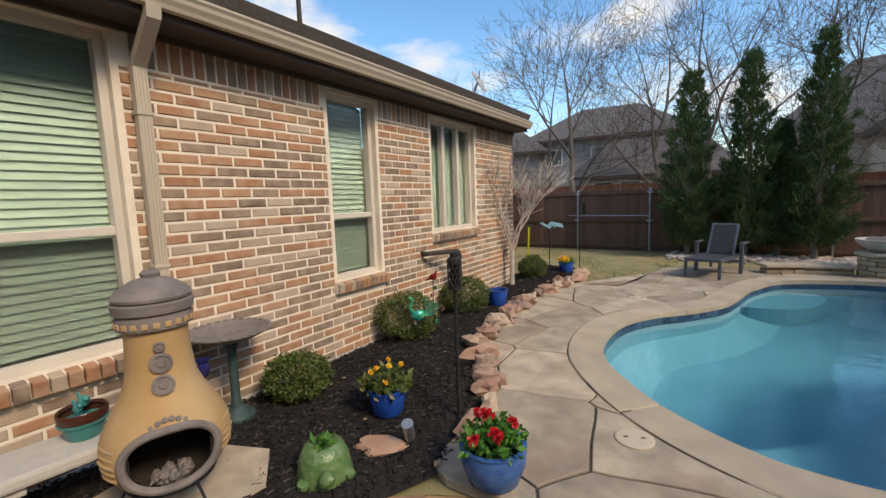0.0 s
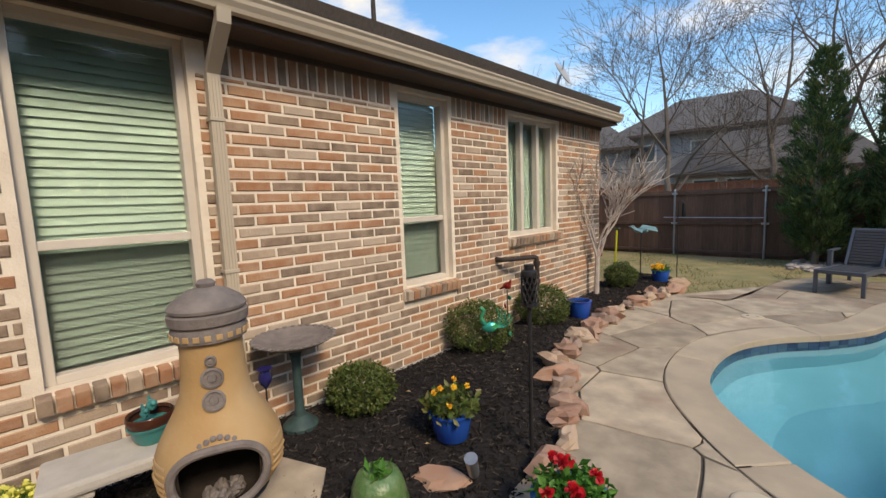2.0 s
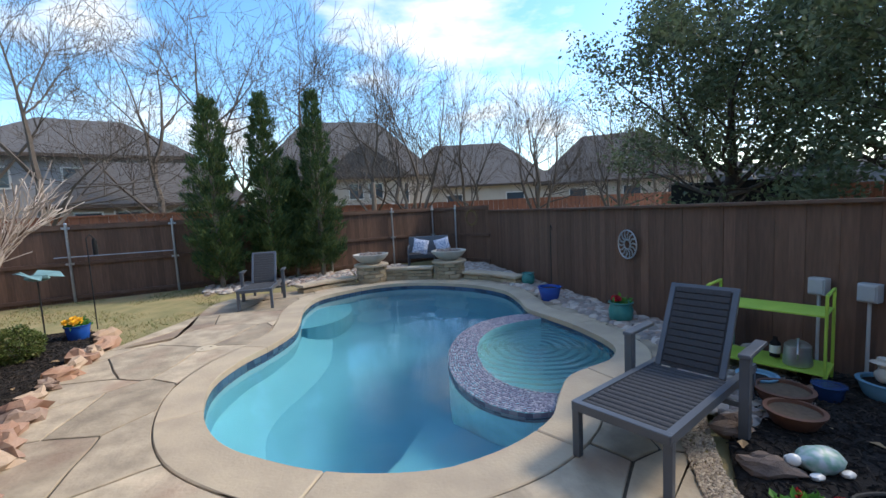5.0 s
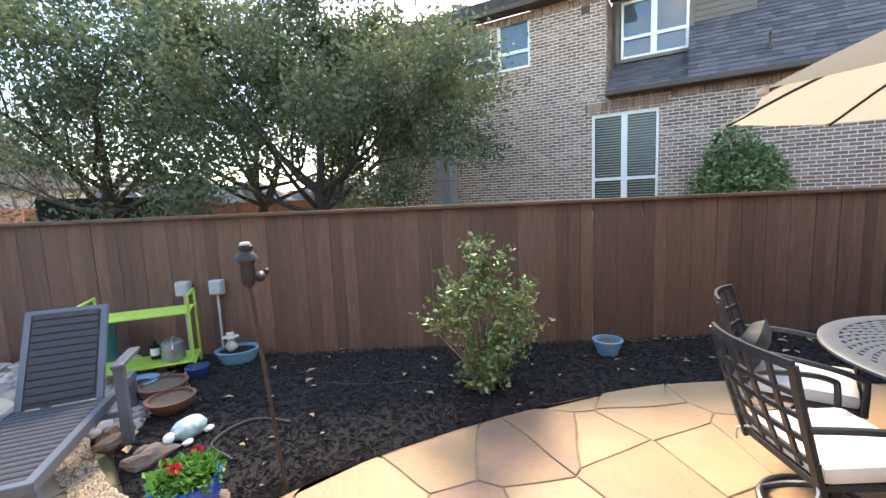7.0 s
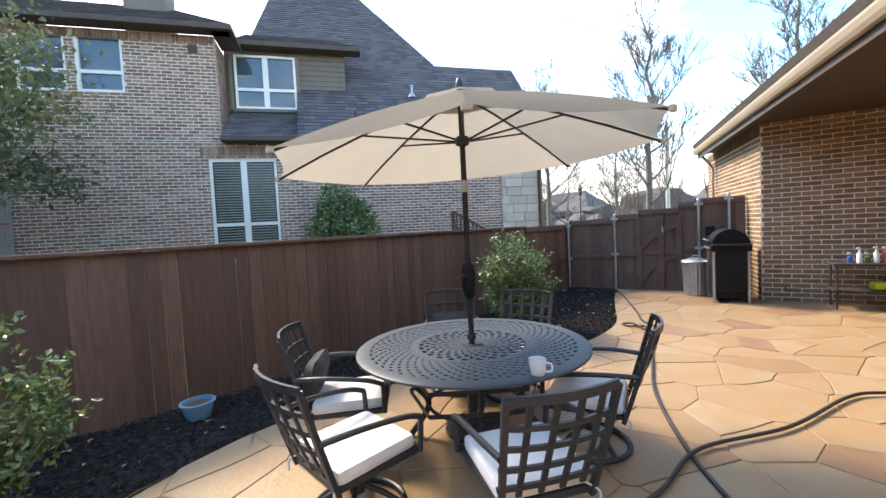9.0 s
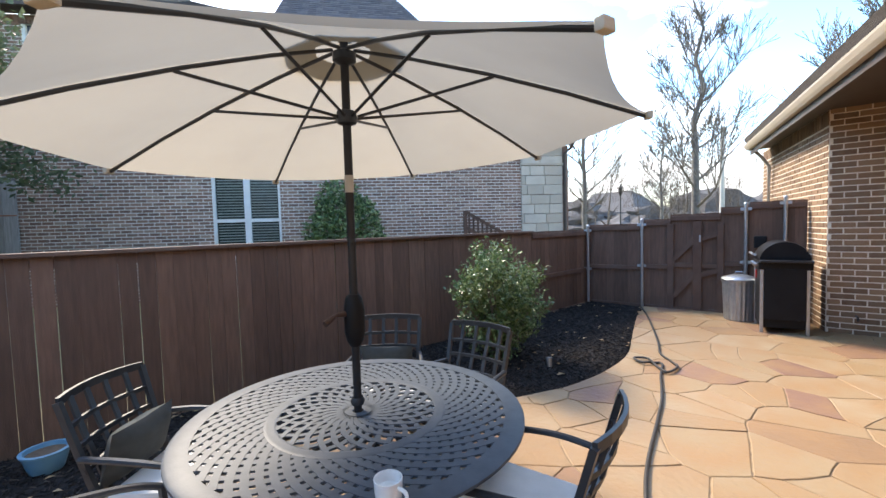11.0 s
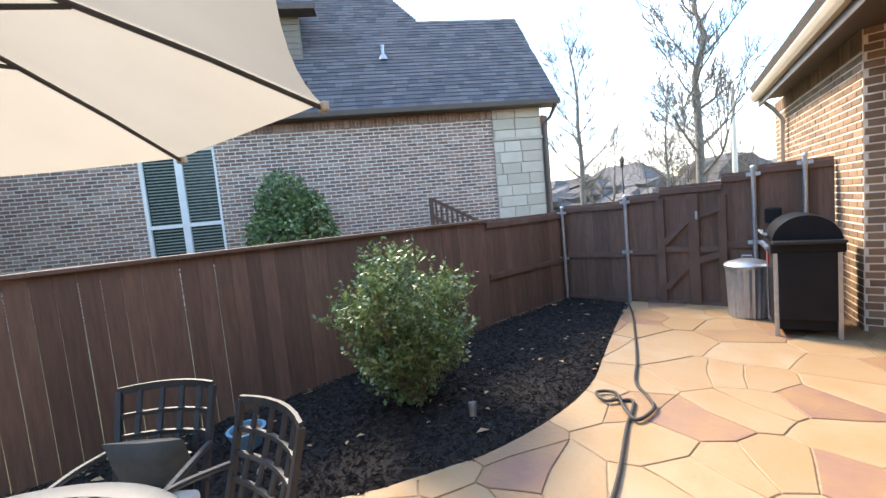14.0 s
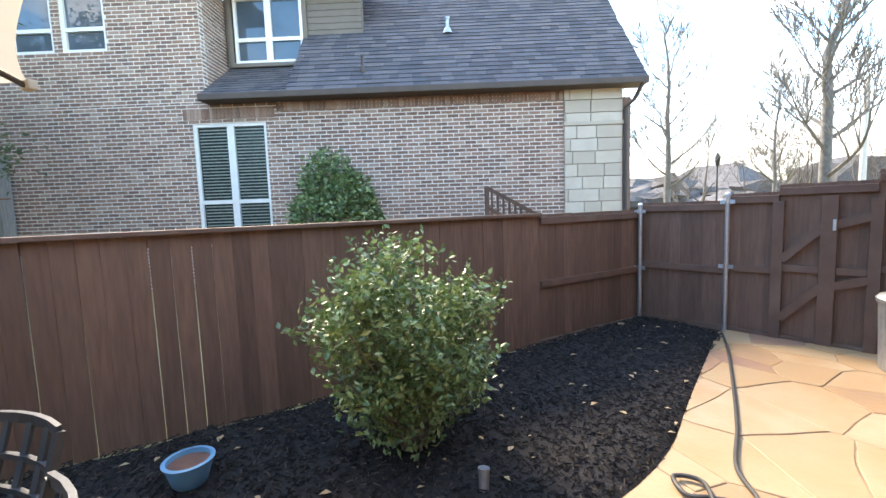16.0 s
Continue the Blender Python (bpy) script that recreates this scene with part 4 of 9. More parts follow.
# ---- the house: long wall ----
WALL_Y0, WALL_Y1, WALL_TOP = -0.8, 9.0, 2.9
HOLES = [(1.70, 2.585, 0.695, 2.83), (4.41, 5.12, 0.82, 2.79), (6.25, 7.48, 1.19, 2.79)]
hm = wall_frame((0, WALL_Y0, 0), (0, 1), (1, 0))
holes_u = [(a - WALL_Y0, b2 - WALL_Y0, c, d) for a, b2, c, d in HOLES]
wall_main = wall_slab("wall_main", hm, WALL_Y1 - WALL_Y0, -0.1, WALL_TOP, 0.22, holes_u, M_MORTAR, "multicoloured brick house wall with cream mortar")
sill_holes = [(a - 0.05, b2 + 0.05, c - 0.16, d) for a, b2, c, d in holes_u]


def lay_bricks(wall, m, length, z0, z1, pitch, course, joint, holes, near, mats, cut=None, seed=1, soldier=0.0, max_parts=280):
    """Bricks on a wall's face: those for which near(u, z) holds are parts, the rest one joined mesh."""
    rnd, rest, count = random.Random(seed), MB(), 0
    rows = list(brick_rows(None, None, None, length, z0, z1 - soldier, pitch, course, joint, holes, cut=cut, seed=seed))
    if soldier:
        u = 0.0
        while u < length:
            e = u + course - joint
            blocked = any(u < h[1] and e > h[0] and z1 - soldier < h[3] - 0.01 and z1 > h[2] for h in holes)
            if not blocked:
                rows.append((u, e, z1 - soldier + joint, z1))
            u += course
    w = wall.matrix_basis.inverted() @ m
    for u0, u1, a, e in rows:
        vs, fs = brick_box(u0, u1, a, e, 0.006 + rnd.uniform(0, 0.005), rnd)
        if near(u0, a) and count < max_parts:
            count += 1
            c = Vector((u0, 0, a))
            b = MB().add([Vector(p) - c for p in vs], fs)
            b.make("brick", mats[0], wall, m=w @ Matrix.Translation(c))
        else:
            rest.add(vs, fs)
    ob = rest.make("bricks", mats[1], wall, m=w)
    ob["kind"] = "stuff"
    return count


M_SCREEN = bpy.data.materials.new("insect_screen")
M_SCREEN.use_nodes = True
M_SCREEN.node_tree.nodes["Principled BSDF"].inputs["Base Color"].default_value = (0.012, 0.014, 0.014, 1)
M_SCREEN.node_tree.nodes["Principled BSDF"].inputs["Alpha"].default_value = 0.3


def single_window(name, y0, y1, z0, z1, sash, lights, label):
    w = thing(name, -0.05, 0, 0, 0, label, "window", kind="structure")
    f = 0.055
    b = MB()
    for c, s in (((-0.06, y0 + f / 2, (z0 + z1) / 2), (0.09, f, z1 - z0)), ((-0.06, y1 - f / 2, (z0 + z1) / 2), (0.09, f, z1 - z0)),
                 ((-0.06, (y0 + y1) / 2, z0 + f / 2), (0.09, y1 - y0 - 2 * f, f)), ((-0.06, (y0 + y1) / 2, z1 - f / 2), (0.09, y1 - y0 - 2 * f, f))):
        b.box(c, s, 0.006)
    b.make("frame", M_WINFRAME, w, "tan painted window frame")
    wid = (y1 - y0) / lights
    for k in range(lights):
        a, e = y0 + k * wid, y0 + (k + 1) * wid
        if k:
            MB().box((-0.055, a, (z0 + z1) / 2), (0.08, 0.07, z1 - z0 - 2 * f), 0.006).make("mullion", M_WINFRAME, w)
        MB().box((-0.10, (a + e) / 2, (z0 + z1) / 2), (0.006, wid - 0.06, z1 - z0 - 2 * f)).make("pane", M_PANE, w, "clear reflecting window glass").visible_shadow = False
        if sash:
            MB().box((-0.065, (a + e) / 2, sash), (0.07, wid - 0.09, 0.055), 0.006).make("meeting_rail", M_WINFRAME, w)
        n = int((z1 - z0 - 0.1) / 0.058)
        for q in range(n):
            MB().box((0, 0, 0), (0.060, wid - 0.03, 0.0035)).make("blind_slat", M_BLIND, w, m=pose(-0.165, (a + e) / 2, z0 + 0.09 + q * 0.058, 0, 73, 0))
        MB().box((-0.165, (a + e) / 2, z1 - 0.085), (0.05, wid - 0.12, 0.05), 0.004).make("head_rail", M_BLIND, w)
    if sash:
        MB().box((-0.085, (y0 + y1) / 2, (z0 + sash) / 2), (0.003, y1 - y0 - 0.12, sash - z0 - 0.1)).make("insect_screen", M_SCREEN, w, "dark insect screen over the lower sash").visible_shadow = False
    MB().box((-0.24, (y0 + y1) / 2, (z0 + z1) / 2), (0.02, y1 - y0, z1 - z0)).make("room_shade", M_BLIND, w)
    sill = thing(name + "_sill", 0, 0, 0, 0, "rowlock brick window sill with cream mortar", "window sill", kind="structure")
    MB().box((-0.03, (y0 + y1) / 2, z0 - 0.075), (0.14, y1 - y0 + 0.1, 0.11), 0.004).make("bed", M_MORTAR, sill)
    n = round((y1 - y0 + 0.1) / 0.082)
    d = (y1 - y0 + 0.1) / n
    for k in range(n):
        MB().box((0.0, 0, 0), (0.16, d - 0.011, 0.10), 0.008).make("brick", M_BRICK, sill, m=pose(0.005, y0 - 0.05 + (k + 0.5) * d, z0 - 0.062, 0, 9, 0))


single_window("window_1", *HOLES[0], 1.515, 1, "tall single-hung window with closed green-tinted blinds")
single_window("window_2", *HOLES[1], 1.51, 1, "single-hung window with closed green-tinted blinds")
single_window("window_3", *HOLES[2], None, 3, "triple window with closed green-tinted blinds")
MB().box((-0.12, (WALL_Y0 + WALL_Y1) / 2, -0.05), (0.26, WALL_Y1 - WALL_Y0, 0.14), 0.01).make("foundation", M_CONCRETE)
tagged(bpy.data.objects["foundation"], "pale concrete house foundation edge", "foundation", kind="structure")
MB().box((-3.0, WALL_Y1 - 0.11, 1.4), (5.8, 0.22, 3.0)).make("wall_end", M_BRICK_I)
tagged(bpy.data.objects["wall_end"], "brick end wall of the house", "wall", kind="structure")
# eaves
eave = thing("eave", 0, 0, 0, 0, "brown soffit and fascia under the roof edge", "eave", kind="structure")
EY0, EY1 = -0.6, 9.02
MB().box((0.08, (EY0 + EY1) / 2, 2.885), (0.46, EY1 - EY0, 0.02)).make("soffit", M_TRIM, eave)
MB().box((0.295, (EY0 + EY1) / 2, 2.955), (0.025, EY1 - EY0, 0.17), 0.004).make("fascia", M_TRIM, eave)
MB().box((0.022, (EY0 + EY1) / 2, 2.855), (0.03, EY1 - EY0, 0.05), 0.004).make("frieze", M_TRIM, eave)
gut = thing("rain_gutter", 0, 0, 0, 0, "tan metal rain gutter along the eave", "gutter", kind="structure")
b = MB()
prof = [(0.31, 3.03), (0.31, 2.925), (0.33, 2.915), (0.375, 2.92), (0.385, 2.945), (0.405, 2.975), (0.41, 3.0), (0.425, 3.02), (0.425, 3.035), (0.412, 3.035), (0.40, 3.0), (0.37, 2.93), (0.325, 2.93), (0.322, 3.03)]
n = len(prof)
b.add([(x, EY0, z) for x, z in prof] + [(x, EY1, z) for x, z in prof], [(k, (k + 1) % n, (k + 1) % n + n, k + n) for k in range(n)] + [tuple(range(n)), tuple(range(2 * n - 1, n - 1, -1))])
b.make("trough", M_TAN, gut)


def downspout(y, label):
    d = thing("downspout", 0, y, 0, 0, label, "downspout", kind="structure")
    b = MB()
    b.bar([(0.36, 0, 2.93), (0.35, 0, 2.86), (0.12, 0.0, 2.66), (0.07, 0, 2.60), (0.068, 0, 0.10)], 0.085, 0.06)
    b.make("pipe", M_TAN, d)
    for k in range(4):
        b = MB()
        b.box((0.102, -0.03 + k * 0.02, 1.35), (0.006, 0.009, 2.45), 0.002)
        b.make("rib", M_TAN, d)
    for z in (2.3, 1.25, 0.4):
        MB().box((0.06, 0, z), (0.1, 0.10, 0.025), 0.003).make("strap", M_TAN, d)


downspout(2.72, "tan ribbed metal downspout beside the tall window")
downspout(1.24, "tan ribbed metal downspout at the wall end")


def shingle_roof(name, m, width, run, label, material, row=0.14, tab=0.30, seed=2, left=None, right=None):
    """A roof plane in frame m (x along the eave, y up the slope): a deck, and overlapping shingle tabs. left/right: width limits at a height up the slope."""
    rnd = random.Random(seed)
    left, right = left or (lambda v: 0.0), right or (lambda v: width)
    r = thing(name, 0, 0, 0, 0, label, "roof", kind="structure")
    b = MB()
    L0, R0, L1, R1 = left(0), right(0), left(run), right(run)
    b.add([(L0, 0, -0.03), (R0, 0, -0.03), (R1, run, -0.03), (L1, run, -0.03), (L0, 0, -0.12), (R0, 0, -0.12), (R1, run, -0.12), (L1, run, -0.12)],
          [(0, 1, 2, 3), (7, 6, 5, 4), (0, 4, 5, 1), (1, 5, 6, 2), (2, 6, 7, 3), (3, 7, 4, 0)])
    b.make("roof_deck", material, r, m=m)
    b, v, k = MB(), 0.0, 0
    while v < run - 0.02:
        u = left(v) - (k % 3) * 0.1
        while u < right(v):
            w = tab * rnd.uniform(0.6, 1.25)
            a, e = max(u, left(v)), min(u + w - 0.004, right(v))
            if e - a > 0.04:
                t = rnd.uniform(0.006, 0.014)
                v1 = min(v + row * 1.25, run)
                b.add([(a, v - rnd.uniform(0, 0.012), t), (e, v - rnd.uniform(0, 0.012), t), (e, v1, -0.012), (a, v1, -0.012), (a, v, -0.03), (e, v, -0.03)], [(0, 1, 2, 3), (4, 5, 1, 0), (0, 3, 4), (1, 5, 2)])
            u += w
        v += row
        k += 1
    b.make("shingles", material, r, m=m)["kind"] = "stuff"
    return r


def slope_frame(p, along, up):
    a, u = Vector(along).normalized(), Vector(up).normalized()
    z = a.cross(u).normalized()
    return Matrix(((a.x, u.x, z.x, p[0]), (a.y, u.y, z.y, p[1]), (a.z, u.z, z.z, p[2]), (0, 0, 0, 1)))


RL = EY1 - EY0
shingle_roof("roof_main", slope_frame((0.33, EY1, 3.06), (0, -1, 0), (-1, 0, 0.50)), RL, 4.5, "brown asphalt shingle roof of the house", M_SHINGLE, right=lambda v: RL, left=lambda v: v * 0.9)
# ---- the house: patio wing ----
C0, C1 = Vector((1.27, -8.2)), Vector((2.05, -12.3))
al = (C1 - C0)
wm1 = wall_frame((C1.x, C1.y, 0), -al, (-al.y, al.x) if Vector((-al.y, al.x)).x > 0 else (al.y, -al.x))
wing_side = wall_slab("wall_wing_side", wm1, al.length, -0.1, 3.25, 0.22, [], M_MORTAR, "sunlit brown brick wing wall beside the gate")
wm2 = wall_frame((-3.6, -8.2, 0), (1, 0), (0, 1))
wing_front = wall_slab("wall_wing_front", wm2, 4.86, -0.1, 3.6, 0.22, [], M_MORTAR, "brown brick wing wall under the patio roof")
wm3 = wall_frame((-3.5, -0.6, 0), (0, -1), (1, 0))
wall_slab("wall_patio_back", wm3, 7.6, -0.1, 3.6, 0.2, [], M_BRICK_I, "brick wall at the back of the covered patio")
tagged(MB().box((-1.75, WALL_Y0 - 0.1, 1.5), (3.5, 0.2, 3.2)).make("wall_patio_end", M_BRICK_I), "brick wall closing the covered patio", "wall", kind="structure")
E0, E1 = Vector((2.32, -11.6, 3.3)), Vector((0.25, -0.5, 3.3))
ed = (E1 - E0).normalized()
eo = Vector((-ed.y, ed.x, 0)) if -ed.y < 0 else Vector((ed.y, -ed.x, 0))
ev = thing("patio_eave", 0, 0, 0, 0, "brown fascia and gutter of the covered patio roof", "eave", kind="structure")
em = Matrix(((ed.x, eo.x, 0, E0.x), (ed.y, eo.y, 0, E0.y), (0, 0, 1, 3.3), (0, 0, 0, 1)))
EL = (E1 - E0).length
MB().box((EL / 2, 0.05, -0.09), (EL, 0.03, 0.2), 0.004).make("fascia", M_TRIM, ev, m=em)
MB().box((EL / 2, 1.6, -0.06), (EL, 3.2, 0.03)).make("soffit", M_TRIM, ev, m=em)
b = MB()
prof = [(0.03, 0.02), (0.03, -0.09), (-0.03, -0.09), (-0.06, -0.05), (-0.085, 0.0), (-0.09, 0.025), (-0.075, 0.02), (-0.03, -0.06), (0.02, -0.06), (0.02, 0.02)]
n = len(prof)
b.add([(0, y, z) for y, z in prof] + [(EL, y, z) for y, z in prof], [(k, (k + 1) % n, (k + 1) % n + n, k + n) for k in range(n)] + [tuple(range(n)), tuple(range(2 * n - 1, n - 1, -1))])
b.make("gutter", M_TAN, ev, "tan metal gutter", m=em)
MB().bar([tuple(em @ Vector((0.25, 0.0, -0.05))), tuple(em @ Vector((0.3, 0.2, -0.3))), tuple(em @ Vector((0.3, 0.32, -0.5))), tuple(em @ Vector((0.3, 0.32, -3.2)))], 0.08, 0.06).make("downspout", M_TAN, ev, "tan downspout at the wing corner")
shingle_roof("roof_patio", slope_frame(tuple(em @ Vector((EL, -0.03, 0.06))), tuple(-ed), tuple(eo + Vector((0, 0, 0.55)))), EL, 5.0, "brown asphalt shingle roof over the patio", M_SHINGLE, seed=7)


# ---- plants ----
def leaf_cloud(b, rnd, pts, size, spread=0.0, droop=0.0, tri=False):
    """Small folded leaves at pts, turned every way."""
    for p in pts:
        s = size * rnd.uniform(0.6, 1.3)
        d = Vector((rnd.gauss(0, 1), rnd.gauss(0, 1), rnd.gauss(0.25 - droop, 0.8))).normalized()
        u = d.orthogonal().normalized()
        u = Matrix.Rotation(rnd.uniform(0, 6.28), 3, d) @ u
        w = d.cross(u)
        q = Vector(p) + Vector((rnd.gauss(0, spread), rnd.gauss(0, spread), rnd.gauss(0, spread)))
        if tri:
            b.add([q - u * s * 0.3, q + u * s * 0.3, q + d * s], [(0, 1, 2)])
        else:
            b.add([q, q + d * s * 0.5 + u * s * 0.27 + w * s * 0.08, q + d * s, q + d * s * 0.5 - u * s * 0.27 + w * s * 0.08], [(0, 1, 2), (0, 2, 3)])


def grow(b, rnd, p, d, length, r, depth, ends, sides=5, spread=0.5, up=0.15, kids=(2, 4), thin=None, shrink=0.72):
    """A branch with side branches, as tapered tubes; thin: the least radius of a twig."""
    thin = thin or 0.006
    n = 4 if depth > 1 else 3
    pts, rs, q, dd = [Vector(p)], [r], Vector(p), Vector(d).normalized()
    for i in range(n):
        dd = (dd + Vector((rnd.gauss(0, 0.10), rnd.gauss(0, 0.10), rnd.gauss(up * 0.4, 0.08)))).normalized()
        q = q + dd * length / n
        pts.append(q.copy())
        rs.append(max(thin, r * (1 - 0.55 * (i + 1) / n)))
    b.tube(pts, rs, sides if depth > 1 else 3)
    if depth == 0:
        ends.append((pts[-1], dd))
        ends.append((pts[-2], dd))
        return
    for k in range(rnd.randint(*kids)):
        i = rnd.randint(1, n) if depth < 3 else rnd.randint(2, n)
        side = Matrix.Rotation(rnd.uniform(0, 6.28), 3, dd) @ dd.orthogonal().normalized()
        nd = (dd * (1 - spread) + side * spread * rnd.uniform(0.7, 1.3) + Vector((0, 0, up))).normalized()
        grow(b, rnd, pts[i], nd, length * shrink * rnd.uniform(0.75, 1.15), rs[i] * rnd.uniform(0.5, 0.7), depth - 1, ends, sides, spread, up, kids, thin, shrink)
    grow(b, rnd, pts[-1], dd, length * shrink, rs[-1] * 0.9, depth - 1, ends, sides, spread, up, kids, thin, shrink)


def bare_tree(seed, height, label, trunk_r=0.13, stems=1, depth=5, material=None):
    rnd = random.Random(seed)
    t = thing("bare_tree", 0, 0, 0, 0, label, "tree", "bare winter trees")
    tr, br, ends = MB(), MB(), []
    for s in range(stems):
        lean = Vector((rnd.gauss(0, 0.12), rnd.gauss(0, 0.12), 1)).normalized() if stems == 1 else Vector((math.cos(6.28 * s / stems) * 0.3, math.sin(6.28 * s / stems) * 0.3, 1)).normalized()
        h = height * 0.32
        pts = [Vector((0, 0, -0.1)) + lean * h * k / 4 + Vector((rnd.gauss(0, 0.03), rnd.gauss(0, 0.03), 0)) * k for k in range(5)]
        tr.tube(pts, [trunk_r * (1.25, 1.0, 0.9, 0.8, 0.72)[k] for k in range(5)], 8)
        for k in range(3):
            grow(br, rnd, pts[2 + k // 2] if k < 2 else pts[4], (lean + Vector((rnd.gauss(0, 0.75), rnd.gauss(0, 0.75), 0.1))).normalized(), height * 0.24, trunk_r * 0.55, depth - 1, ends, 4, 0.54, 0.08, (2, 4))
        grow(br, rnd, pts[4], lean, height * 0.26, trunk_r * 0.72, depth - 1, ends, 4, 0.52, 0.10, (3, 4))
    tr.make("trunk", material or M_BARK, t, smooth=True)
    br.make("branch_frame", M_TWIG if not material else material, t)
    return t


def leafy_tree(x, y, height, radius, leaves, seed, label, base=2.3):
    rnd = random.Random(seed)
    t = thing("oak_tree", x, y, -0.06, 0, label, "tree", "evergreen oaks beyond the fence")
    tr, br, ends = MB(), MB(), []
    pts = [(rnd.gauss(0, 0.06) * k, rnd.gauss(0, 0.06) * k, k * base / 4) for k in range(5)]
    tr.tube(pts, [0.24, 0.19, 0.17, 0.16, 0.15], 10)
    for k in range(9):
        a = 6.28 * k / 9 + rnd.uniform(-0.3, 0.3)
        z = rnd.uniform(-0.12, 0.75)
        d = Vector((math.cos(a) * (1.1 - z * 0.6), math.sin(a) * (1.1 - z * 0.6), 0.15 + z)).normalized()
        grow(br, rnd, pts[3 + (k % 2)], d, radius * 0.55, 0.085, 3, ends, 6, 0.45, 0.1, (2, 3), None, 0.68)
    grow(br, rnd, pts[4], (0, 0, 1), height * 0.32, 0.12, 4, ends, 6, 0.5, 0.15, (2, 3), None, 0.7)
    tr.make("trunk", M_DARKBARK, t, smooth=True)
    br.make("limb_frame", M_DARKBARK, t)
    b = MB()
    for k in range(leaves):
        e, d = ends[rnd.randrange(len(ends))]
        p = e + d * rnd.uniform(-0.5, 0.25) + Vector((rnd.gauss(0, 0.22), rnd.gauss(0, 0.22), rnd.gauss(0, 0.18)))
        leaf_cloud(b, rnd, [p], 0.125, 0.02)
    ob = b.make("crown", M_OAKLEAF, t, "small dark evergreen leaves with gaps")
    return t


def juniper(x, y, height, radius, seed, label):
    rnd = random.Random(seed)
    t = thing("juniper_tree", x, y, -0.06, rnd.uniform(0, 360), label, "tree", "columnar junipers at the back fence")
    MB().tube([(0, 0, -0.05), (0.02, 0, height * 0.5), (0, 0, height * 0.9)], [0.07, 0.05, 0.01], 8).make("trunk", M_BARK, t, smooth=True)
    b = MB()
    br = MB()
    for k in range(150):
        u = (k / 150) ** 1.15
        z = 0.42 + (height - 0.52) * u
        a = k * 2.399 + rnd.uniform(-0.5, 0.5)
        r = radius * (0.08 + 1.12 * (1 - u) ** 0.62 * min(1.0, 0.62 + 2.6 * u)) * rnd.uniform(0.55, 1.22)
        s = Vector((0, 0, max(0.3, z - r * 0.5)))
        e = Vector((math.cos(a) * r, math.sin(a) * r, z + r * rnd.uniform(0.1, 0.75)))
        d = (e - s).normalized()
        if k % 2 == 0:
            br.tube([s, s.lerp(e, 0.5), e], [0.012, 0.008, 0.003], 3)
        fat = 0.055 + 0.05 * (1 - u)
        for q in range(int(90 + 120 * (1 - u))):
            f = rnd.random() ** 0.6
            w0 = fat * (1.25 - f) + 0.012
            p = s.lerp(e, 0.25 + 0.75 * f) + Vector((rnd.gauss(0, w0), rnd.gauss(0, w0), rnd.gauss(0, w0)))
            dd = (d + Vector((rnd.gauss(0, 0.4), rnd.gauss(0, 0.4), rnd.gauss(0.35, 0.4)))).normalized()
            w = Matrix.Rotation(rnd.uniform(0, 6.28), 3, dd) @ dd.orthogonal().normalized()
            l, h = rnd.uniform(0.05, 0.13), rnd.uniform(0.007, 0.014)
            b.add([p - w * h, p + w * h, p + dd * l + w * 0.003, p + dd * l - w * 0.003], [(0, 1, 2, 3)])
    br.make("branch_frame", M_BARK, t)
    b.make("foliage", M_JUNIPER, t, "dense feathery green sprays")
    return t


def shrub(name, x, y, z, lobes, leaves, size, material, seed, label, group="", stems=True, shell=0.55, shoots=0):
    """A shrub of leaves round lobes (cx, cy, cz, rx, ry, rz)."""
    rnd = random.Random(seed)
    t = thing(name, x, y, z, 0, label, "shrub", group)
    if stems:
        b = MB()
        for cx, cy, cz, rx, ry, rz in lobes:
            for k in range(6):
                e = Vector((cx + rnd.gauss(0, rx * 0.5), cy + rnd.gauss(0, ry * 0.5), cz + rnd.uniform(-0.2, 0.9) * rz))
                b.tube([(rnd.gauss(0, 0.03), rnd.gauss(0, 0.03), -0.03), (e.x * 0.4, e.y * 0.4, e.z * 0.5), e], [0.012, 0.009, 0.004], 5)
        b.make("stem_frame", M_BARK, t)
    b = MB()
    vol = [q[3] * q[4] * q[5] for q in lobes]
    for (cx, cy, cz, rx, ry, rz), v in zip(lobes, vol):
        n = int(leaves * v / sum(vol))
        off = Vector((cx * 7, cy * 5, seed))
        for k in range(n):
            d = Vector((rnd.gauss(0, 1), rnd.gauss(0, 1), rnd.gauss(0, 1))).normalized()
            r = (shell + (1 - shell) * rnd.random() ** 0.6) * (1 + 0.22 * noise.noise(d * 2.2 + off) + 0.12 * noise.noise(d * 5 + off))
            leaf_cloud(b, rnd, [(cx + d.x * r * rx, cy + d.y * r * ry, max(0.02, cz + d.z * r * rz))], size)
    for k in range(shoots):
        cx, cy, cz, rx, ry, rz = lobes[rnd.randrange(len(lobes))]
        d = Vector((rnd.gauss(0, 0.7), rnd.gauss(0, 0.7), rnd.uniform(0.1, 1.0))).normalized()
        s = Vector((cx + d.x * rx * 0.8, cy + d.y * ry * 0.8, cz + d.z * rz * 0.8))
        g = (d + Vector((0, 0, 0.7))).normalized()
        n = rnd.randint(8, 16)
        leaf_cloud(b, rnd, [s + g * 0.017 * q + Vector((rnd.gauss(0, 0.012), rnd.gauss(0, 0.012), 0)) for q in range(n)], size * 0.9)
    b.make("leaves", material, t)
    return t


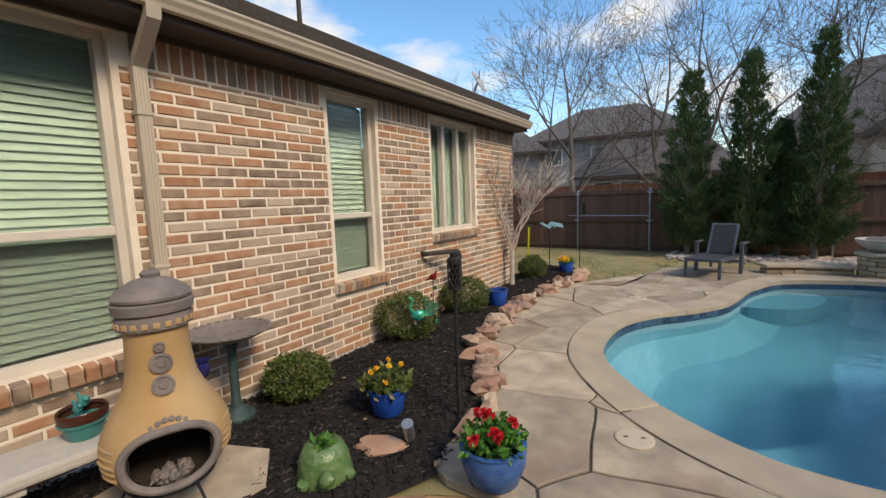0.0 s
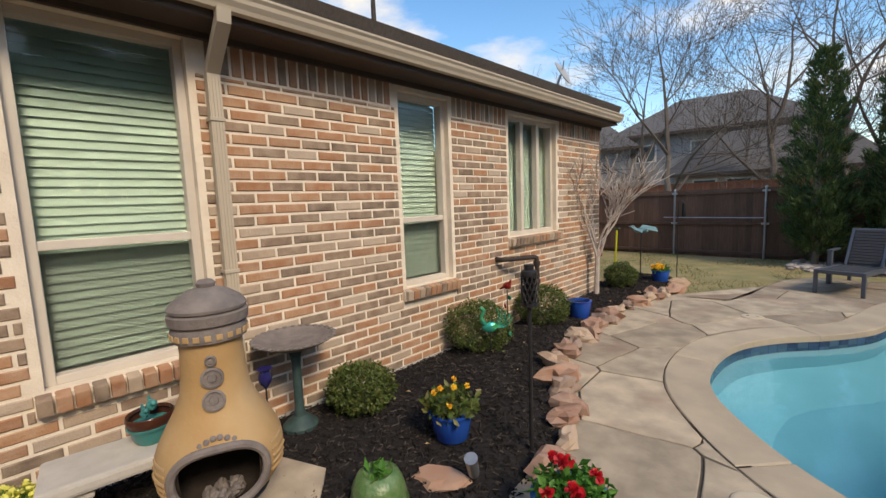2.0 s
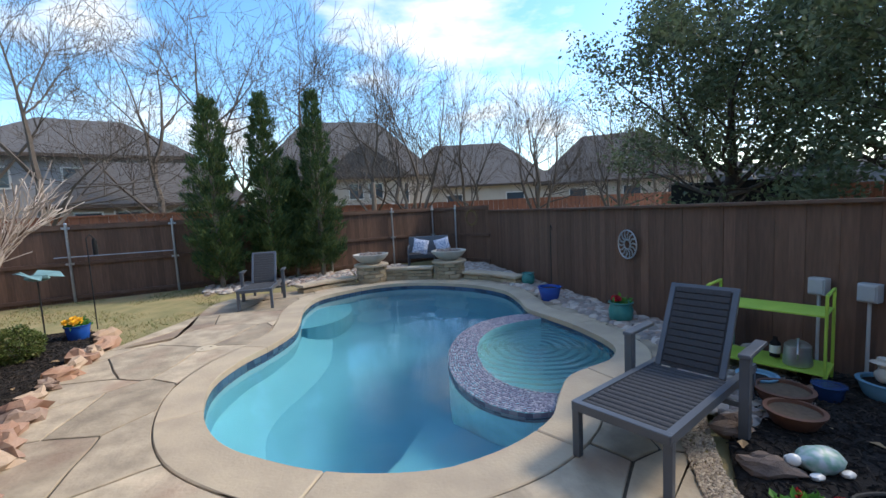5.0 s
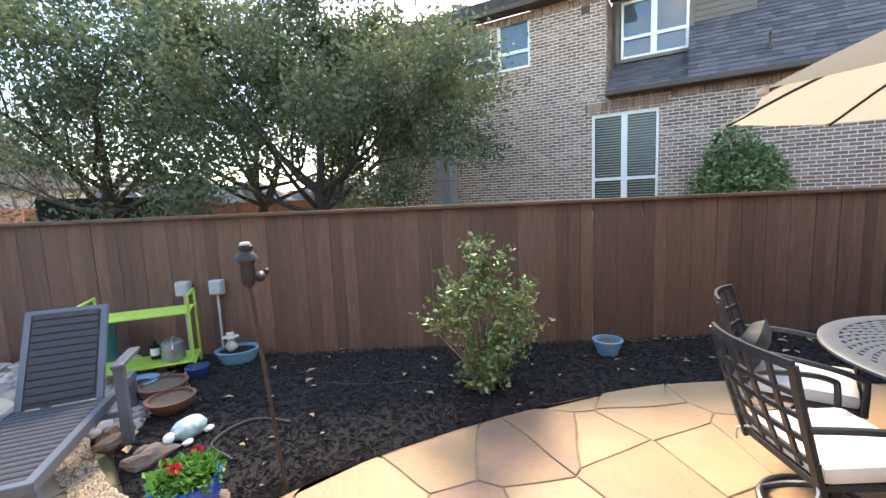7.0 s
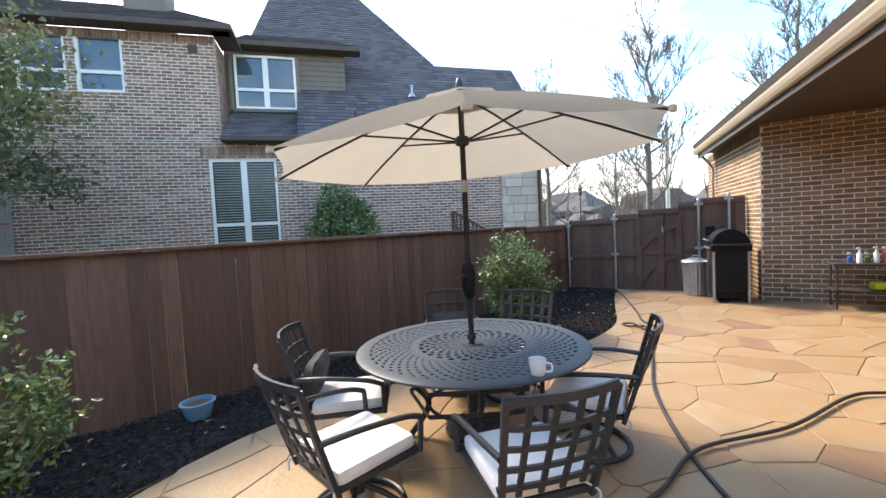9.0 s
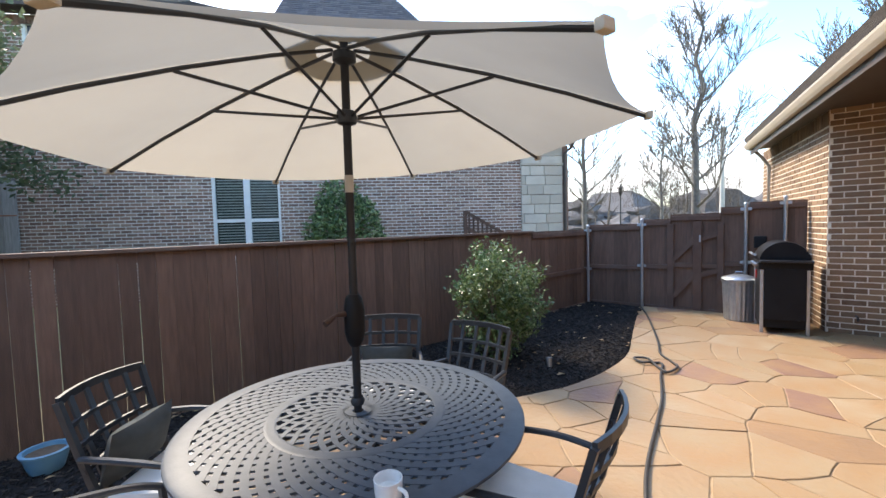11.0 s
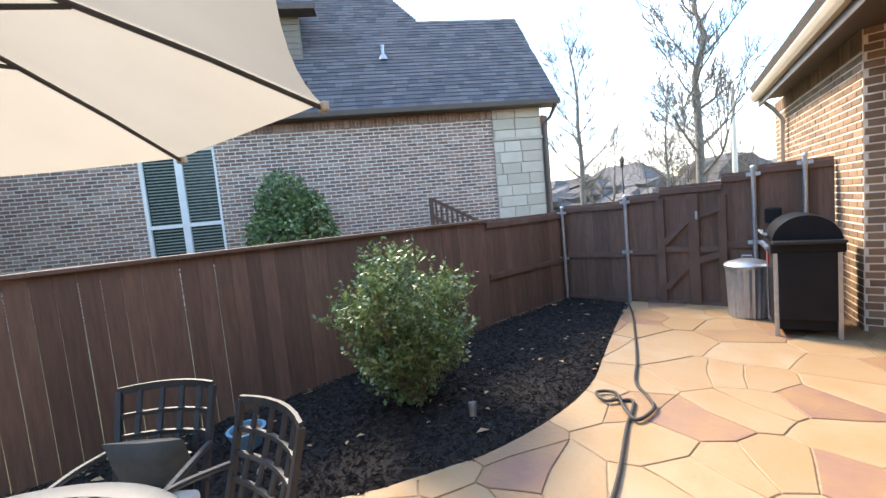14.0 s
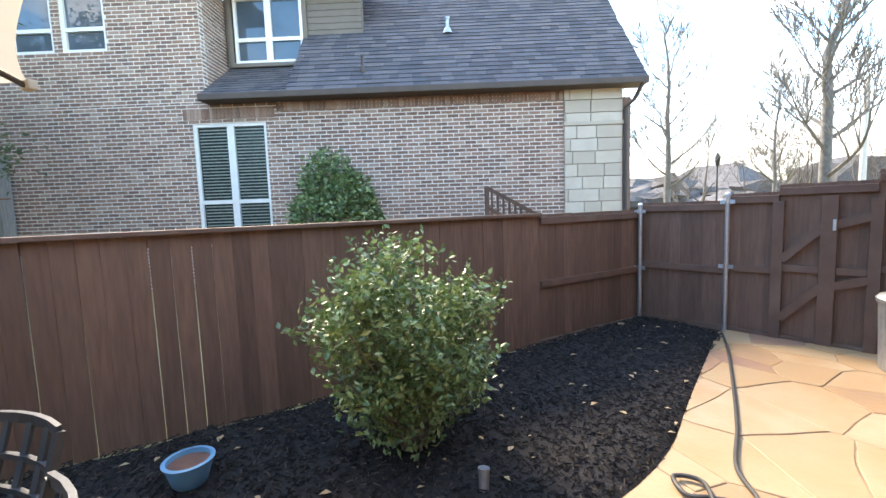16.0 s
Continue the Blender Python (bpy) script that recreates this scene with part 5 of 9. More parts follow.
def pot(name, x, y, z, prof, material, label, soil=None, group="", category="plant pot"):
    """A turned pot: prof is its outside (radius, height); it has a wall, a rim and soil."""
    t = thing(name, x, y, z, 0, label, category, group)
    th = max(0.012, prof[-1][0] * 0.09)
    inn = [(r - th, h) for r, h in prof[::-1] if h > prof[-1][1] * 0.3]
    MB().lathe(prof + inn, 28, cap=True).make("body", material, t, smooth=True)
    h = prof[-1][1]
    b = MB().lathe([(prof[-1][0] - th * 0.4, h - 0.012), (prof[-1][0] + 0.008, h - 0.010), (prof[-1][0] + 0.012, h + 0.004), (prof[-1][0] - th, h + 0.006), (prof[-1][0] - th - 0.004, h - 0.02)], 28, cap=False)
    b.make("rim", material, t, smooth=True)
    r = inn[-2][0] if len(inn) > 1 else inn[0][0]
    MB().lathe([(0.001, h * 0.86), (prof[-1][0] - th * 0.9, h * 0.84)], 20, cap=False).make("soil", soil or M_MULCH, t)
    return t


def flowers(t, r, z0, height, leaves, leaf_size, leaf_mat, heads, petal_mat, head_r, seed, flower_label):
    rnd = random.Random(seed)
    b = MB()
    pts = []
    for k in range(leaves):
        a, q = rnd.uniform(0, 6.28), math.sqrt(rnd.random())
        pts.append((math.cos(a) * q * r, math.sin(a) * q * r, z0 + height * (0.15 + 0.75 * rnd.random()) * (1 - 0.45 * q * q)))
    leaf_cloud(b, rnd, pts, leaf_size)
    b.make("foliage", leaf_mat, t)
    st = MB()
    for k in range(heads):
        a, q = rnd.uniform(0, 6.28), 0.25 + 0.7 * rnd.random()
        c = Vector((math.cos(a) * q * r, math.sin(a) * q * r, z0 + height * rnd.uniform(0.85, 1.15) * (1 - 0.3 * q * q)))
        st.tube([(c.x * 0.4, c.y * 0.4, z0), tuple(c)], 0.004, 4)
        b = MB()
        for p in range(26):
            d = Vector((rnd.gauss(0, 1), rnd.gauss(0, 1), rnd.gauss(0.3, 0.8))).normalized()
            w = d.orthogonal().normalized() * head_r * 0.45
            e = c + d * head_r * rnd.uniform(0.7, 1.1)
            b.add([c, e + w * 0.8, e + d * head_r * 0.2, e - w * 0.8], [(0, 1, 2), (0, 2, 3)])
        b.make("blossom", petal_mat, t, flower_label)
    st.make("flower_stems", leaf_mat, t)


# junipers along the back fence
for i, (x, y, h, r) in enumerate(((2.72, 14.05, 4.8, 0.66), (3.95, 14.15, 5.05, 0.62), (5.28, 14.2, 5.25, 0.63), (4.62, 14.4, 3.4, 0.40))):
    juniper(x, y, h, r, 30 + i, "tall narrow green juniper with bare lower trunk" if i < 3 else "shorter juniper squeezed between two tall ones")
# evergreen oaks behind the side fence
leafy_tree(15.2, 8.6, 8.6, 4.6, 36000, 51, "dark evergreen oak with spreading limbs beyond the fence")
leafy_tree(13.6, 2.8, 7.6, 4.2, 52000, 52, "dense evergreen oak overhanging the fence line", 2.0)
leafy_tree(17.5, 5.2, 8.2, 4.8, 36000, 53, "dark evergreen oak shading the neighbouring yard")
# bare trees
tA = bare_tree(61, 10.5, "tall bare winter tree with fine grey twigs")
tA.matrix_basis = pose(-1.5, 19.5, -0.06)
tB = bare_tree(62, 10.0, "multi-stemmed bare winter tree behind the fence", 0.10, 3, 4)
tB.matrix_basis = pose(11.4, 20.5, -0.06)
tC = bare_tree(63, 11.5, "bare winter tree with crooked limbs", 0.15)
tC.matrix_basis = pose(3.2, 20.0, -0.06, 0, 0, 40)
for src, x, y, rz, s in ((tA, 6.6, 21.5, 80, 1.0), (tC, 8.6, 19.2, 200, 0.85), (tB, 15.2, 22.0, 120, 1.0), (tB, 18.4, 19.6, 220, 0.95), (tA, 21.5, 22.5, 300, 0.95), (tC, 24.5, 19.0, 20, 0.9), (tB, 27.0, 16.5, 70, 0.9),
                         (tA, -4.6, 24.0, 150, 1.05), (tC, 0.6, 25.0, 270, 1.05), (tB, -8.0, 21.0, 10, 0.9), (tB, 20.5, 16.5, 190, 0.75), (tA, 31.0, 21.0, 33, 1.0), (tC, 13.4, 27.5, 111, 1.0),
                         (tB, 7.6, -37.0, 260, 0.8), (tA, 14.0, -40.0, 66, 0.9), (tC, 2.0, -42.0, 300, 0.8), (tB, -6.0, -40.0, 20, 0.9), (tB, 5.0, -48.0, 100, 0.8), (tC, 9.5, -52.0, 10, 0.8), (tA, 13.0, -50.0, 200, 0.75), (tB, 17.5, -46.0, 330, 0.8), (tC, -1.5, -50.0, 160, 0.75), (tA, 7.0, -56.0, 45, 0.8), (tB, 12.0, -58.0, 75, 0.8)):
    c = copy_thing(src, pose(x, y, -0.06, 0, 0, rz))
    c.scale = (s, s, s)



def leader_tree(x, y, height, r, seed, label):
    """A bare tree with one straight leader and ascending side branches."""
    rnd = random.Random(seed)
    t = thing("bare_tree", x, y, -0.06, 0, label, "tree", "bare trees beyond the gate")
    tr, br, ends = MB(), MB(), []
    n = 10
    pts = [Vector((rnd.gauss(0, 0.018) * k, rnd.gauss(0, 0.018) * k, height * k / n)) for k in range(n + 1)]
    tr.tube(pts, [max(0.012, r * (1.15 if k == 0 else (1 - k / n) ** 0.85)) for k in range(n + 1)], 9)
    z, a = height * 0.2, 0.0
    while z < height * 0.97:
        u = z / height
        k = min(int(u * n), n - 1)
        p = pts[k].lerp(pts[k + 1], u * n - k)
        a += 2.4 + rnd.uniform(-0.5, 0.5)
        up = 0.45 + 0.75 * u
        d = Vector((math.cos(a), math.sin(a), up)).normalized()
        L = height * (0.30 * (1 - u) ** 0.8 + 0.05) * rnd.uniform(0.7, 1.15)
        grow(br, rnd, p, d, L * 0.55, max(0.018, r * 0.42 * (1 - u) + 0.012), 3 if u < 0.8 else 2, ends, 4, 0.42, 0.16, (3, 4), 0.011, 0.66)
        z += height * rnd.uniform(0.022, 0.045)
    tr.make("trunk", M_PALEBARK, t, smooth=True)
    br.make("branch_frame", M_PALEBARK, t)
    return t


M_PALEBARK = mat("pale_grey_bark", (0.17, 0.155, 0.14), (0.11, 0.10, 0.09), 0.95, scale=9, bump=0.4, bscale=30)
leader_tree(4.1, -18.2, 11.0, 0.17, 301, "tall straight bare tree with fine ascending twigs")
leader_tree(10.2, -23.6, 11.5, 0.17, 302, "tall straight bare tree beside the neighbour's house")
leader_tree(-0.9, -20.0, 12.0, 0.18, 303, "tall bare tree behind the patio roof")
leader_tree(7.4, -30.0, 9.0, 0.12, 304, "slender bare tree in the hazy distance")

# ---- neighbouring houses ----
NM = wall_frame((6.98, -12.45, 0), (0.669, 0.743), (-0.743, 0.669))
nb = thing("neighbour_house", 0, 0, 0, 0, "two-storey brown brick house with grey shingle roof beyond the fence", "house")
NW = [(8.28, 10.02, 1.0, 3.86), (16.75, 17.5, 1.0, 2.66)]
NW2 = [(11.85, 12.9, 5.6, 7.05), (13.1, 14.15, 5.6, 7.05)]
UPPER = 9.67


def house_wall(name, m, length, z0, z1, holes, parent, bricks=True, seed=9, start=0.0):
    w = wall_slab(name, m, length, z0, z1, 0.2, holes, M_NMORTAR)
    for k in ("kind", "category"):
        if k in w:
            del w[k]
    w.parent = parent
    if bricks:
        rest, rnd = MB(), random.Random(seed)
        for u0, u1, a, e in brick_rows(None, None, None, length, z0 + 0.02, z1, 0.27, 0.088, 0.021, holes, seed=seed):
            vs, fs = brick_box(u0, u1, a, e, 0.010 + rnd.uniform(0, 0.003), rnd)
            rest.add(vs, fs)
        ob = rest.make("bricks", M_NBRICK, w)
        ob["kind"] = "stuff"
    return w


def flat_window(parent, m, u0, u1, z0, z1, rail=True, mull=True, blinds=False, pane=None):
    win = MB()
    f, d = 0.07, -0.07
    for c, s in (((u0 + f / 2, d, (z0 + z1) / 2), (f, 0.08, z1 - z0)), ((u1 - f / 2, d, (z0 + z1) / 2), (f, 0.08, z1 - z0)), (((u0 + u1) / 2, d, z0 + f / 2), (u1 - u0 - 2 * f, 0.08, f)), (((u0 + u1) / 2, d, z1 - f / 2), (u1 - u0 - 2 * f, 0.08, f))):
        win.box(c, s)
    if mull:
        win.box(((u0 + u1) / 2, d, (z0 + z1) / 2), (0.16, 0.08, z1 - z0 - 2 * f))
    w = win.make("window", M_WHITE, parent, "white framed window", m=m)
    if rail:
        zr = z0 + (z1 - z0) * 0.36
        for a, e in (((u0 + f, (u0 + u1) / 2 - 0.08), ((u0 + u1) / 2 + 0.08, u1 - f)) if mull else ((u0 + f, u1 - f),)):
            MB().box(((a + e) / 2, d, zr), (e - a, 0.07, 0.09)).make("sash_rail", M_WHITE, w)
    MB().box(((u0 + u1) / 2, -0.10, (z0 + z1) / 2), (u1 - u0 - 0.1, 0.01, z1 - z0 - 0.1)).make("pane", pane or M_SKYGLASS, w, "dark reflecting pane" if pane else "sky-reflecting pane")
    if blinds:
        for k in range(int((z1 - z0) / 0.075)):
            MB().box(((u0 + u1) / 2, -0.088, z0 + 0.1 + k * 0.075), (u1 - u0 - 0.2, 0.008, 0.03)).make("blind_slat", M_DIMBLIND, w)
    return w


house_wall("ground_storey", NM, 18.0, -0.1, 4.36, NW, nb)
up_m = NM @ Matrix.Translation((UPPER, 0, 0))
house_wall("upper_storey", up_m, 8.3, 4.36, 7.2, [(a - UPPER, e - UPPER, c, d) for a, e, c, d in NW2], nb, seed=10)
house_wall("upper_return", NM @ Matrix(((0, -1, 0, UPPER + 0.01), (1, 0, 0, -1.35), (0, 0, 1, 0), (0, 0, 0, 1))), 1.34, 4.36, 7.2, [], nb, seed=11)
flat_window(nb, NM, *NW[0], blinds=True, pane=M_DARKROOM)
flat_window(nb, NM, *NW[1], mull=False, pane=M_DARKROOM)
for q in NW2:
    flat_window(nb, NM, *q, mull=False)
sold = MB().box((0, 0, 0), (0.075, 0.03, 0.25)).mesh("soldier_brick", M_NBRICK1)
u = 8.06
while u < 10.2:
    piece("soldier_brick", sold, nb, NM @ Matrix.Translation((u + 0.045, 0.008, 4.08)))
    u += 0.09
frz = MB().box((0, 0, 0), (0.075, 0.026, 0.2)).mesh("frieze_brick", M_NBRICK1)
u = 0.0
while u < 8.0:
    piece("frieze_brick", frz, nb, NM @ Matrix.Translation((u + 0.045, 0.008, 4.18)))
    u += 0.09
u = UPPER + 0.02
while u < 15.5:
    piece("frieze_brick", frz, nb, NM @ Matrix.Translation((u + 0.045, 0.008, 7.08)))
    u += 0.09
MB().box((10.2, 0.01, 6.82), (0.24, 0.05, 0.2), 0.01).make("wall_vent", M_TRIM, nb, "small dark gable vent", m=NM)
dm = NM @ Matrix.Translation((0, -1.2, 0))
MB().box((7.9, -0.12, 6.2), (3.55, 0.2, 2.7)).make("dormer_wall", M_SIDING, nb, "taupe horizontal siding", m=dm)
for k in range(9):
    MB().box((6.85, 0.0, 6.12 + k * 0.16), (1.46, 0.03, 0.15), 0.006).make("siding_board", M_SIDING, nb, m=dm)
flat_window(nb, NM @ Matrix.Translation((0, -1.08, 0)), 7.64, 9.40, 5.58, 7.2)
MB().box((8.52, 0.06, 5.53), (1.95, 0.14, 0.1), 0.01).make("dormer_sill", M_SIDING, nb, m=dm)
for uu in (7.58, 9.5):
    MB().box((uu, 0.05, 6.4), (0.11, 0.1, 1.75), 0.008).make("dormer_trim", M_SIDING, nb, m=dm)
# quoin blocks of pale stone at the corner
rnd = random.Random(8)
z = 0.0
while z < 4.1:
    h = 0.29
    u = 0.0
    while u < 1.34:
        w = min(rnd.uniform(0.4, 0.75), 1.34 - u)
        MB().box((u + w / 2, 0.02, z + h / 2), (w - 0.012, 0.07, h - 0.012), 0.012).make("stone_block", M_LIMESTONE, nb, m=NM)
        u += w
    z += h
MB().box((0.67, 0.05, 3.53), (1.40, 0.06, 0.08), 0.01).make("stone_band", M_LIMESTONE, nb, m=NM)
MB().box((-0.1, -2.5, 2.0), (0.2, 5.0, 4.2)).make("end_wall", M_NBRICK, nb, m=NM)
nf = lambda u, o, z: tuple(NM @ Vector((u, o, z)))
nal, nout = Vector((0.669, 0.743, 0)), Vector((-0.743, 0.669, 0))


def nroof(name, u, o, z, width, run, slope, seed, left=None, right=None, label="grey architectural shingle roof plane"):
    # the slope frame's x runs against the wall's direction
    m = slope_frame(nf(u + width, o, z), tuple(-nal), tuple(-nout + Vector((0, 0, slope))))
    r = shingle_roof(name, m, width, run, label, M_NSHINGLE, 0.17, 0.34, seed, left, right)
    for k in ("kind", "category"):
        del r[k]
    r.parent = nb
    return r


PITCH = 1.15
nroof("roof_lower", -0.42, 0.40, 4.42, 8.05, 4.42, PITCH, 3)
nroof("roof_skirt", 7.6, 0.40, 4.42, 2.0, 1.95, 0.68, 8)
MB().add([(7.63, 0.40, 4.40), (7.63, -1.2, 5.45), (7.63, -1.2, 6.22), (7.60, 0.40, 4.40), (7.60, -1.2, 5.45), (7.60, -1.2, 6.22)],
         [(0, 1, 2), (5, 4, 3), (0, 3, 4, 1), (1, 4, 5, 2), (2, 5, 3, 0)]).make("roof_cheek", M_NSHINGLE, nb, m=NM)
for o, u0, u1, z in ((0.40, -0.42, 9.6, 4.36), (0.45, 9.15, 18.2, 7.27), (-0.78, 5.62, 9.3, 7.42)):
    MB().box(((u0 + u1) / 2, o, z), (u1 - u0, 0.10, 0.14), 0.02).make("fascia_gutter", M_TRIM, nb, m=NM)
    MB().box(((u0 + u1) / 2, o - 0.22, z - 0.05), (u1 - u0, 0.44, 0.03)).make("soffit", M_TRIM, nb, m=NM)
MB().box((9.17, -0.25, 7.27), (0.10, 1.4, 0.14), 0.02).make("fascia_gutter", M_TRIM, nb, m=NM)
MB().box((9.42, -0.3, 7.22), (0.5, 1.3, 0.03)).make("soffit", M_TRIM, nb, m=NM)
MB().tube([tuple(NM @ Vector(q)) for q in ((-0.30, 0.4, 4.3), (-0.2, 0.2, 4.0), (-0.06, 0.08, 3.85), (-0.06, 0.08, 0.0))], 0.045, 8).make("downspout", M_TRIM, nb, "brown downspout at the stone corner")
nroof("roof_upper", 9.15, 0.47, 7.35, 9.0, 4.6, 0.55, 4, None, lambda v: 9.0 - v * 0.55)
nroof("roof_dormer", 5.6, -0.78, 7.5, 3.75, 2.95, 0.5, 5, None, lambda v: 3.75 - v * 0.35)
nroof("roof_hip", 2.75, -2.5, 7.75, 6.6, 6.2, PITCH, 6, lambda v: v * 0.15, lambda v: 6.6 - v * 0.42)
chm = MB().box((11.95, -2.6, 9.2), (1.15, 0.9, 3.4), 0.01).make("chimney", M_SIDING, nb, "taupe sided chimney", m=NM)
for k in range(10):
    MB().box((11.95, -2.13, 8.1 + k * 0.24), (1.19, 0.03, 0.22), 0.006).make("siding_board", M_SIDING, chm, m=NM)
for u, o, s in ((5.95, -0.05, 0.09), (3.95, -1.1, 0.15)):
    zz = 4.42 + (0.40 - o) * PITCH
    MB().lathe([(s * 0.9, 0), (s * 0.5, 0.14), (s * 0.3, 0.16), (s * 0.3, 0.34), (s * 0.42, 0.36), (s * 0.42, 0.4)], 12).make("roof_vent", M_STEEL if s > 0.1 else M_TRIM, nb, m=Matrix.Translation(nf(u, o, zz - 0.05)))


def far_house(x, y, rz, w, d, hw, hr, wall_mat, roof_mat, label, wins, gable=False):
    h = thing("house", x, y, -0.06, rz, label, "house", "houses behind the back fence")
    MB().box((0, 0, hw / 2), (w, d, hw)).make("wall", wall_mat, h)
    b = MB()
    e, k = 0.5, min(w, d) / 2 - 0.6
    W, D = w / 2 + e, d / 2 + e
    if gable:
        b.add([(-W, -D, hw), (W, -D, hw), (W, D, hw), (-W, D, hw), (0, -D, hw + hr), (0, D, hw + hr)], [(0, 4, 5, 3), (1, 2, 5, 4), (0, 1, 4), (2, 3, 5), (3, 2, 1, 0)])
    else:
        b.add([(-W, -D, hw), (W, -D, hw), (W, D, hw), (-W, D, hw), (-W + k, 0, hw + hr), (W - k, 0, hw + hr)], [(0, 1, 5, 4), (1, 2, 5), (2, 3, 4, 5), (3, 0, 4), (3, 2, 1, 0)])
    b.make("roof", roof_mat, h)
    MB().box((0, -D + 0.03, hw - 0.06), (2 * W, 0.08, 0.16)).make("fascia", M_TRIM, h)
    for u, z, ww, hh in wins:
        win = MB().box((u, -d / 2 - 0.02, z), (ww + 0.16, 0.06, hh + 0.16)).make("window", M_WHITE, h, "white framed window")
        MB().box((u, -d / 2 - 0.045, z), (ww, 0.03, hh)).make("pane", M_SKYGLASS, win)
    return h


M_FARROOF = mat("far_shingle", (0.12, 0.115, 0.115), (0.09, 0.085, 0.085), 0.95, scale=6, bump=0.4, stretch=(1, 1, 6))
far_house(-3.2, 33.0, 6, 9.5, 8, 5.3, 2.5, M_GREYWALL, M_FARROOF, "grey two-storey house with dark hip roof", [(-3, 4.2, 1, 0.9), (0, 4.2, 1.2, 0.9), (2.8, 4.2, 1.0, 0.9)])
far_house(0.2, 28.5, 4, 7.5, 5, 2.7, 2.2, M_STUCCO, M_FARROOF, "low pale house wing with grey hip roof", [(-2.4, 1.7, 0.9, 1.3), (-1.0, 1.7, 0.9, 1.3), (1.4, 1.7, 1.2, 1.3)])
far_house(13.2, 38.0, -14, 13, 9, 4.6, 5.0, M_STUCCO, M_FARROOF, "beige two-storey house with dark brown hip roof", [(-4, 3.2, 1.2, 1.5), (4, 3.2, 1.2, 1.5)])
far_house(13.0, 32.8, -14, 5.6, 4, 4.3, 2.4, M_STUCCO, M_FARROOF, "beige stone gable front with stacked windows", [(-0.7, 3.3, 0.9, 1.0), (0.7, 3.3, 0.9, 1.0), (-1.4, 1.7, 1.0, 1.2), (0.0, 1.7, 1.0, 1.2), (1.4, 1.7, 1.0, 1.2)], True)
far_house(24.0, 35.0, -30, 13, 9, 3.6, 4.0, M_STUCCO, M_FARROOF, "beige brick house with dark hip roof", [(-4, 2.2, 1.2, 1.3), (-1.5, 2.2, 1.2, 1.3), (3.5, 2.2, 1.4, 1.3)])
far_house(34.0, 27.0, -48, 12, 9, 3.4, 4.2, M_STUCCO, M_FARROOF, "tan brick house with dark hip roof", [(-3, 2.2, 1.2, 1.3), (1, 2.2, 1.2, 1.3), (4, 2.2, 1.0, 1.3)])
far_house(-13.0, 30.0, 20, 11, 9, 4.6, 3.6, M_GREYWALL, M_FARROOF, "grey house with dark hip roof beside the yard", [(-2, 3, 1.2, 1.4), (2, 3, 1.2, 1.4)])
far_house(24.0, -78.0, 160, 14, 9, 3.4, 3.8, M_GREYWALL, M_FARROOF, "hazy distant house across the street", [(-3, 2, 1.2, 1.3)])
far_house(-2.0, -84.0, 185, 14, 9, 3.4, 3.6, M_STUCCO, M_FARROOF, "distant tan house across the street", [(-3, 2, 1.2, 1.3)])
# cedar fence behind the back fence
cf = thing("cedar_fence", 0, 0, 0, 0, "weathered red cedar board fence of the yards behind", "fence")
cb = MB().box((0, 0, 0.95), (0.29, 0.02, 2.05), 0).mesh("board", M_CEDAR)
for k in range(125):
    piece("board", cb, cf, pose(-7 + k * 0.3, 22.8 - max(0, k - 60) * 0.06, 0.12, 0, 0, -8 if k > 60 else 0))
MB().box((1.8, 22.76, 2.1), (18.5, 0.09, 0.06)).make("top_rail", M_CEDAR, cf)
cf2 = thing("cedar_fence", 0, 0, 0, 0, "low tan board fence across the neighbouring yard", "fence")
for k in range(60):
    piece("board", cb, cf2, pose(21.0 + k * 0.02, 14.0 - k * 0.3, -0.1, 0, 0, 90))
sh = thing("garden_shed_wall", 18.3, 9.6, -0.06, -62, "low black screened trailer in the neighbouring yard", "trailer")
MB().box((0, 0, 1.25), (4.0, 1.6, 1.9), 0.05).make("body", M_BLACK, sh)
for x in (-1.2, 1.2):
    MB().lathe([(0.3, -0.1), (0.32, 0), (0.3, 0.1)], 16, m=pose(x, -0.8, 0.3, 90)).make("wheel", M_HOSE, sh)
gp2 = thing("grey_panel_fence", 0, 0, 0, 0, "weathered grey board panel beside the neighbour's house", "fence")
M_GREYWOOD = mat("weathered_grey_board", (0.30, 0.29, 0.28), (0.21, 0.20, 0.195), 0.85, scale=5, stretch=(6, 6, 0.7), bump=0.3, rand=0.12)
for k in range(3):
    u = 14.48 + k * 0.313
    dog = [(u, 0.0), (u + 0.305, 0.0), (u + 0.305, 3.16), (u + 0.25, 3.26), (u + 0.055, 3.26), (u, 3.16)]
    MB().add([(a, 0.06, z) for a, z in dog] + [(a, 0.09, z) for a, z in dog], [(5, 4, 3, 2, 1, 0), (6, 7, 8, 9, 10, 11)] + [(i, (i + 1) % 6, (i + 1) % 6 + 6, i + 6) for i in range(6)]).make("board", M_GREYWOOD, gp2, m=NM)
MB().box((14.95, 0.099, 2.28), (0.93, 0.012, 0.03), 0.003).make("strap", M_CEDAR, gp2, "thin red strap across the boards", m=NM)
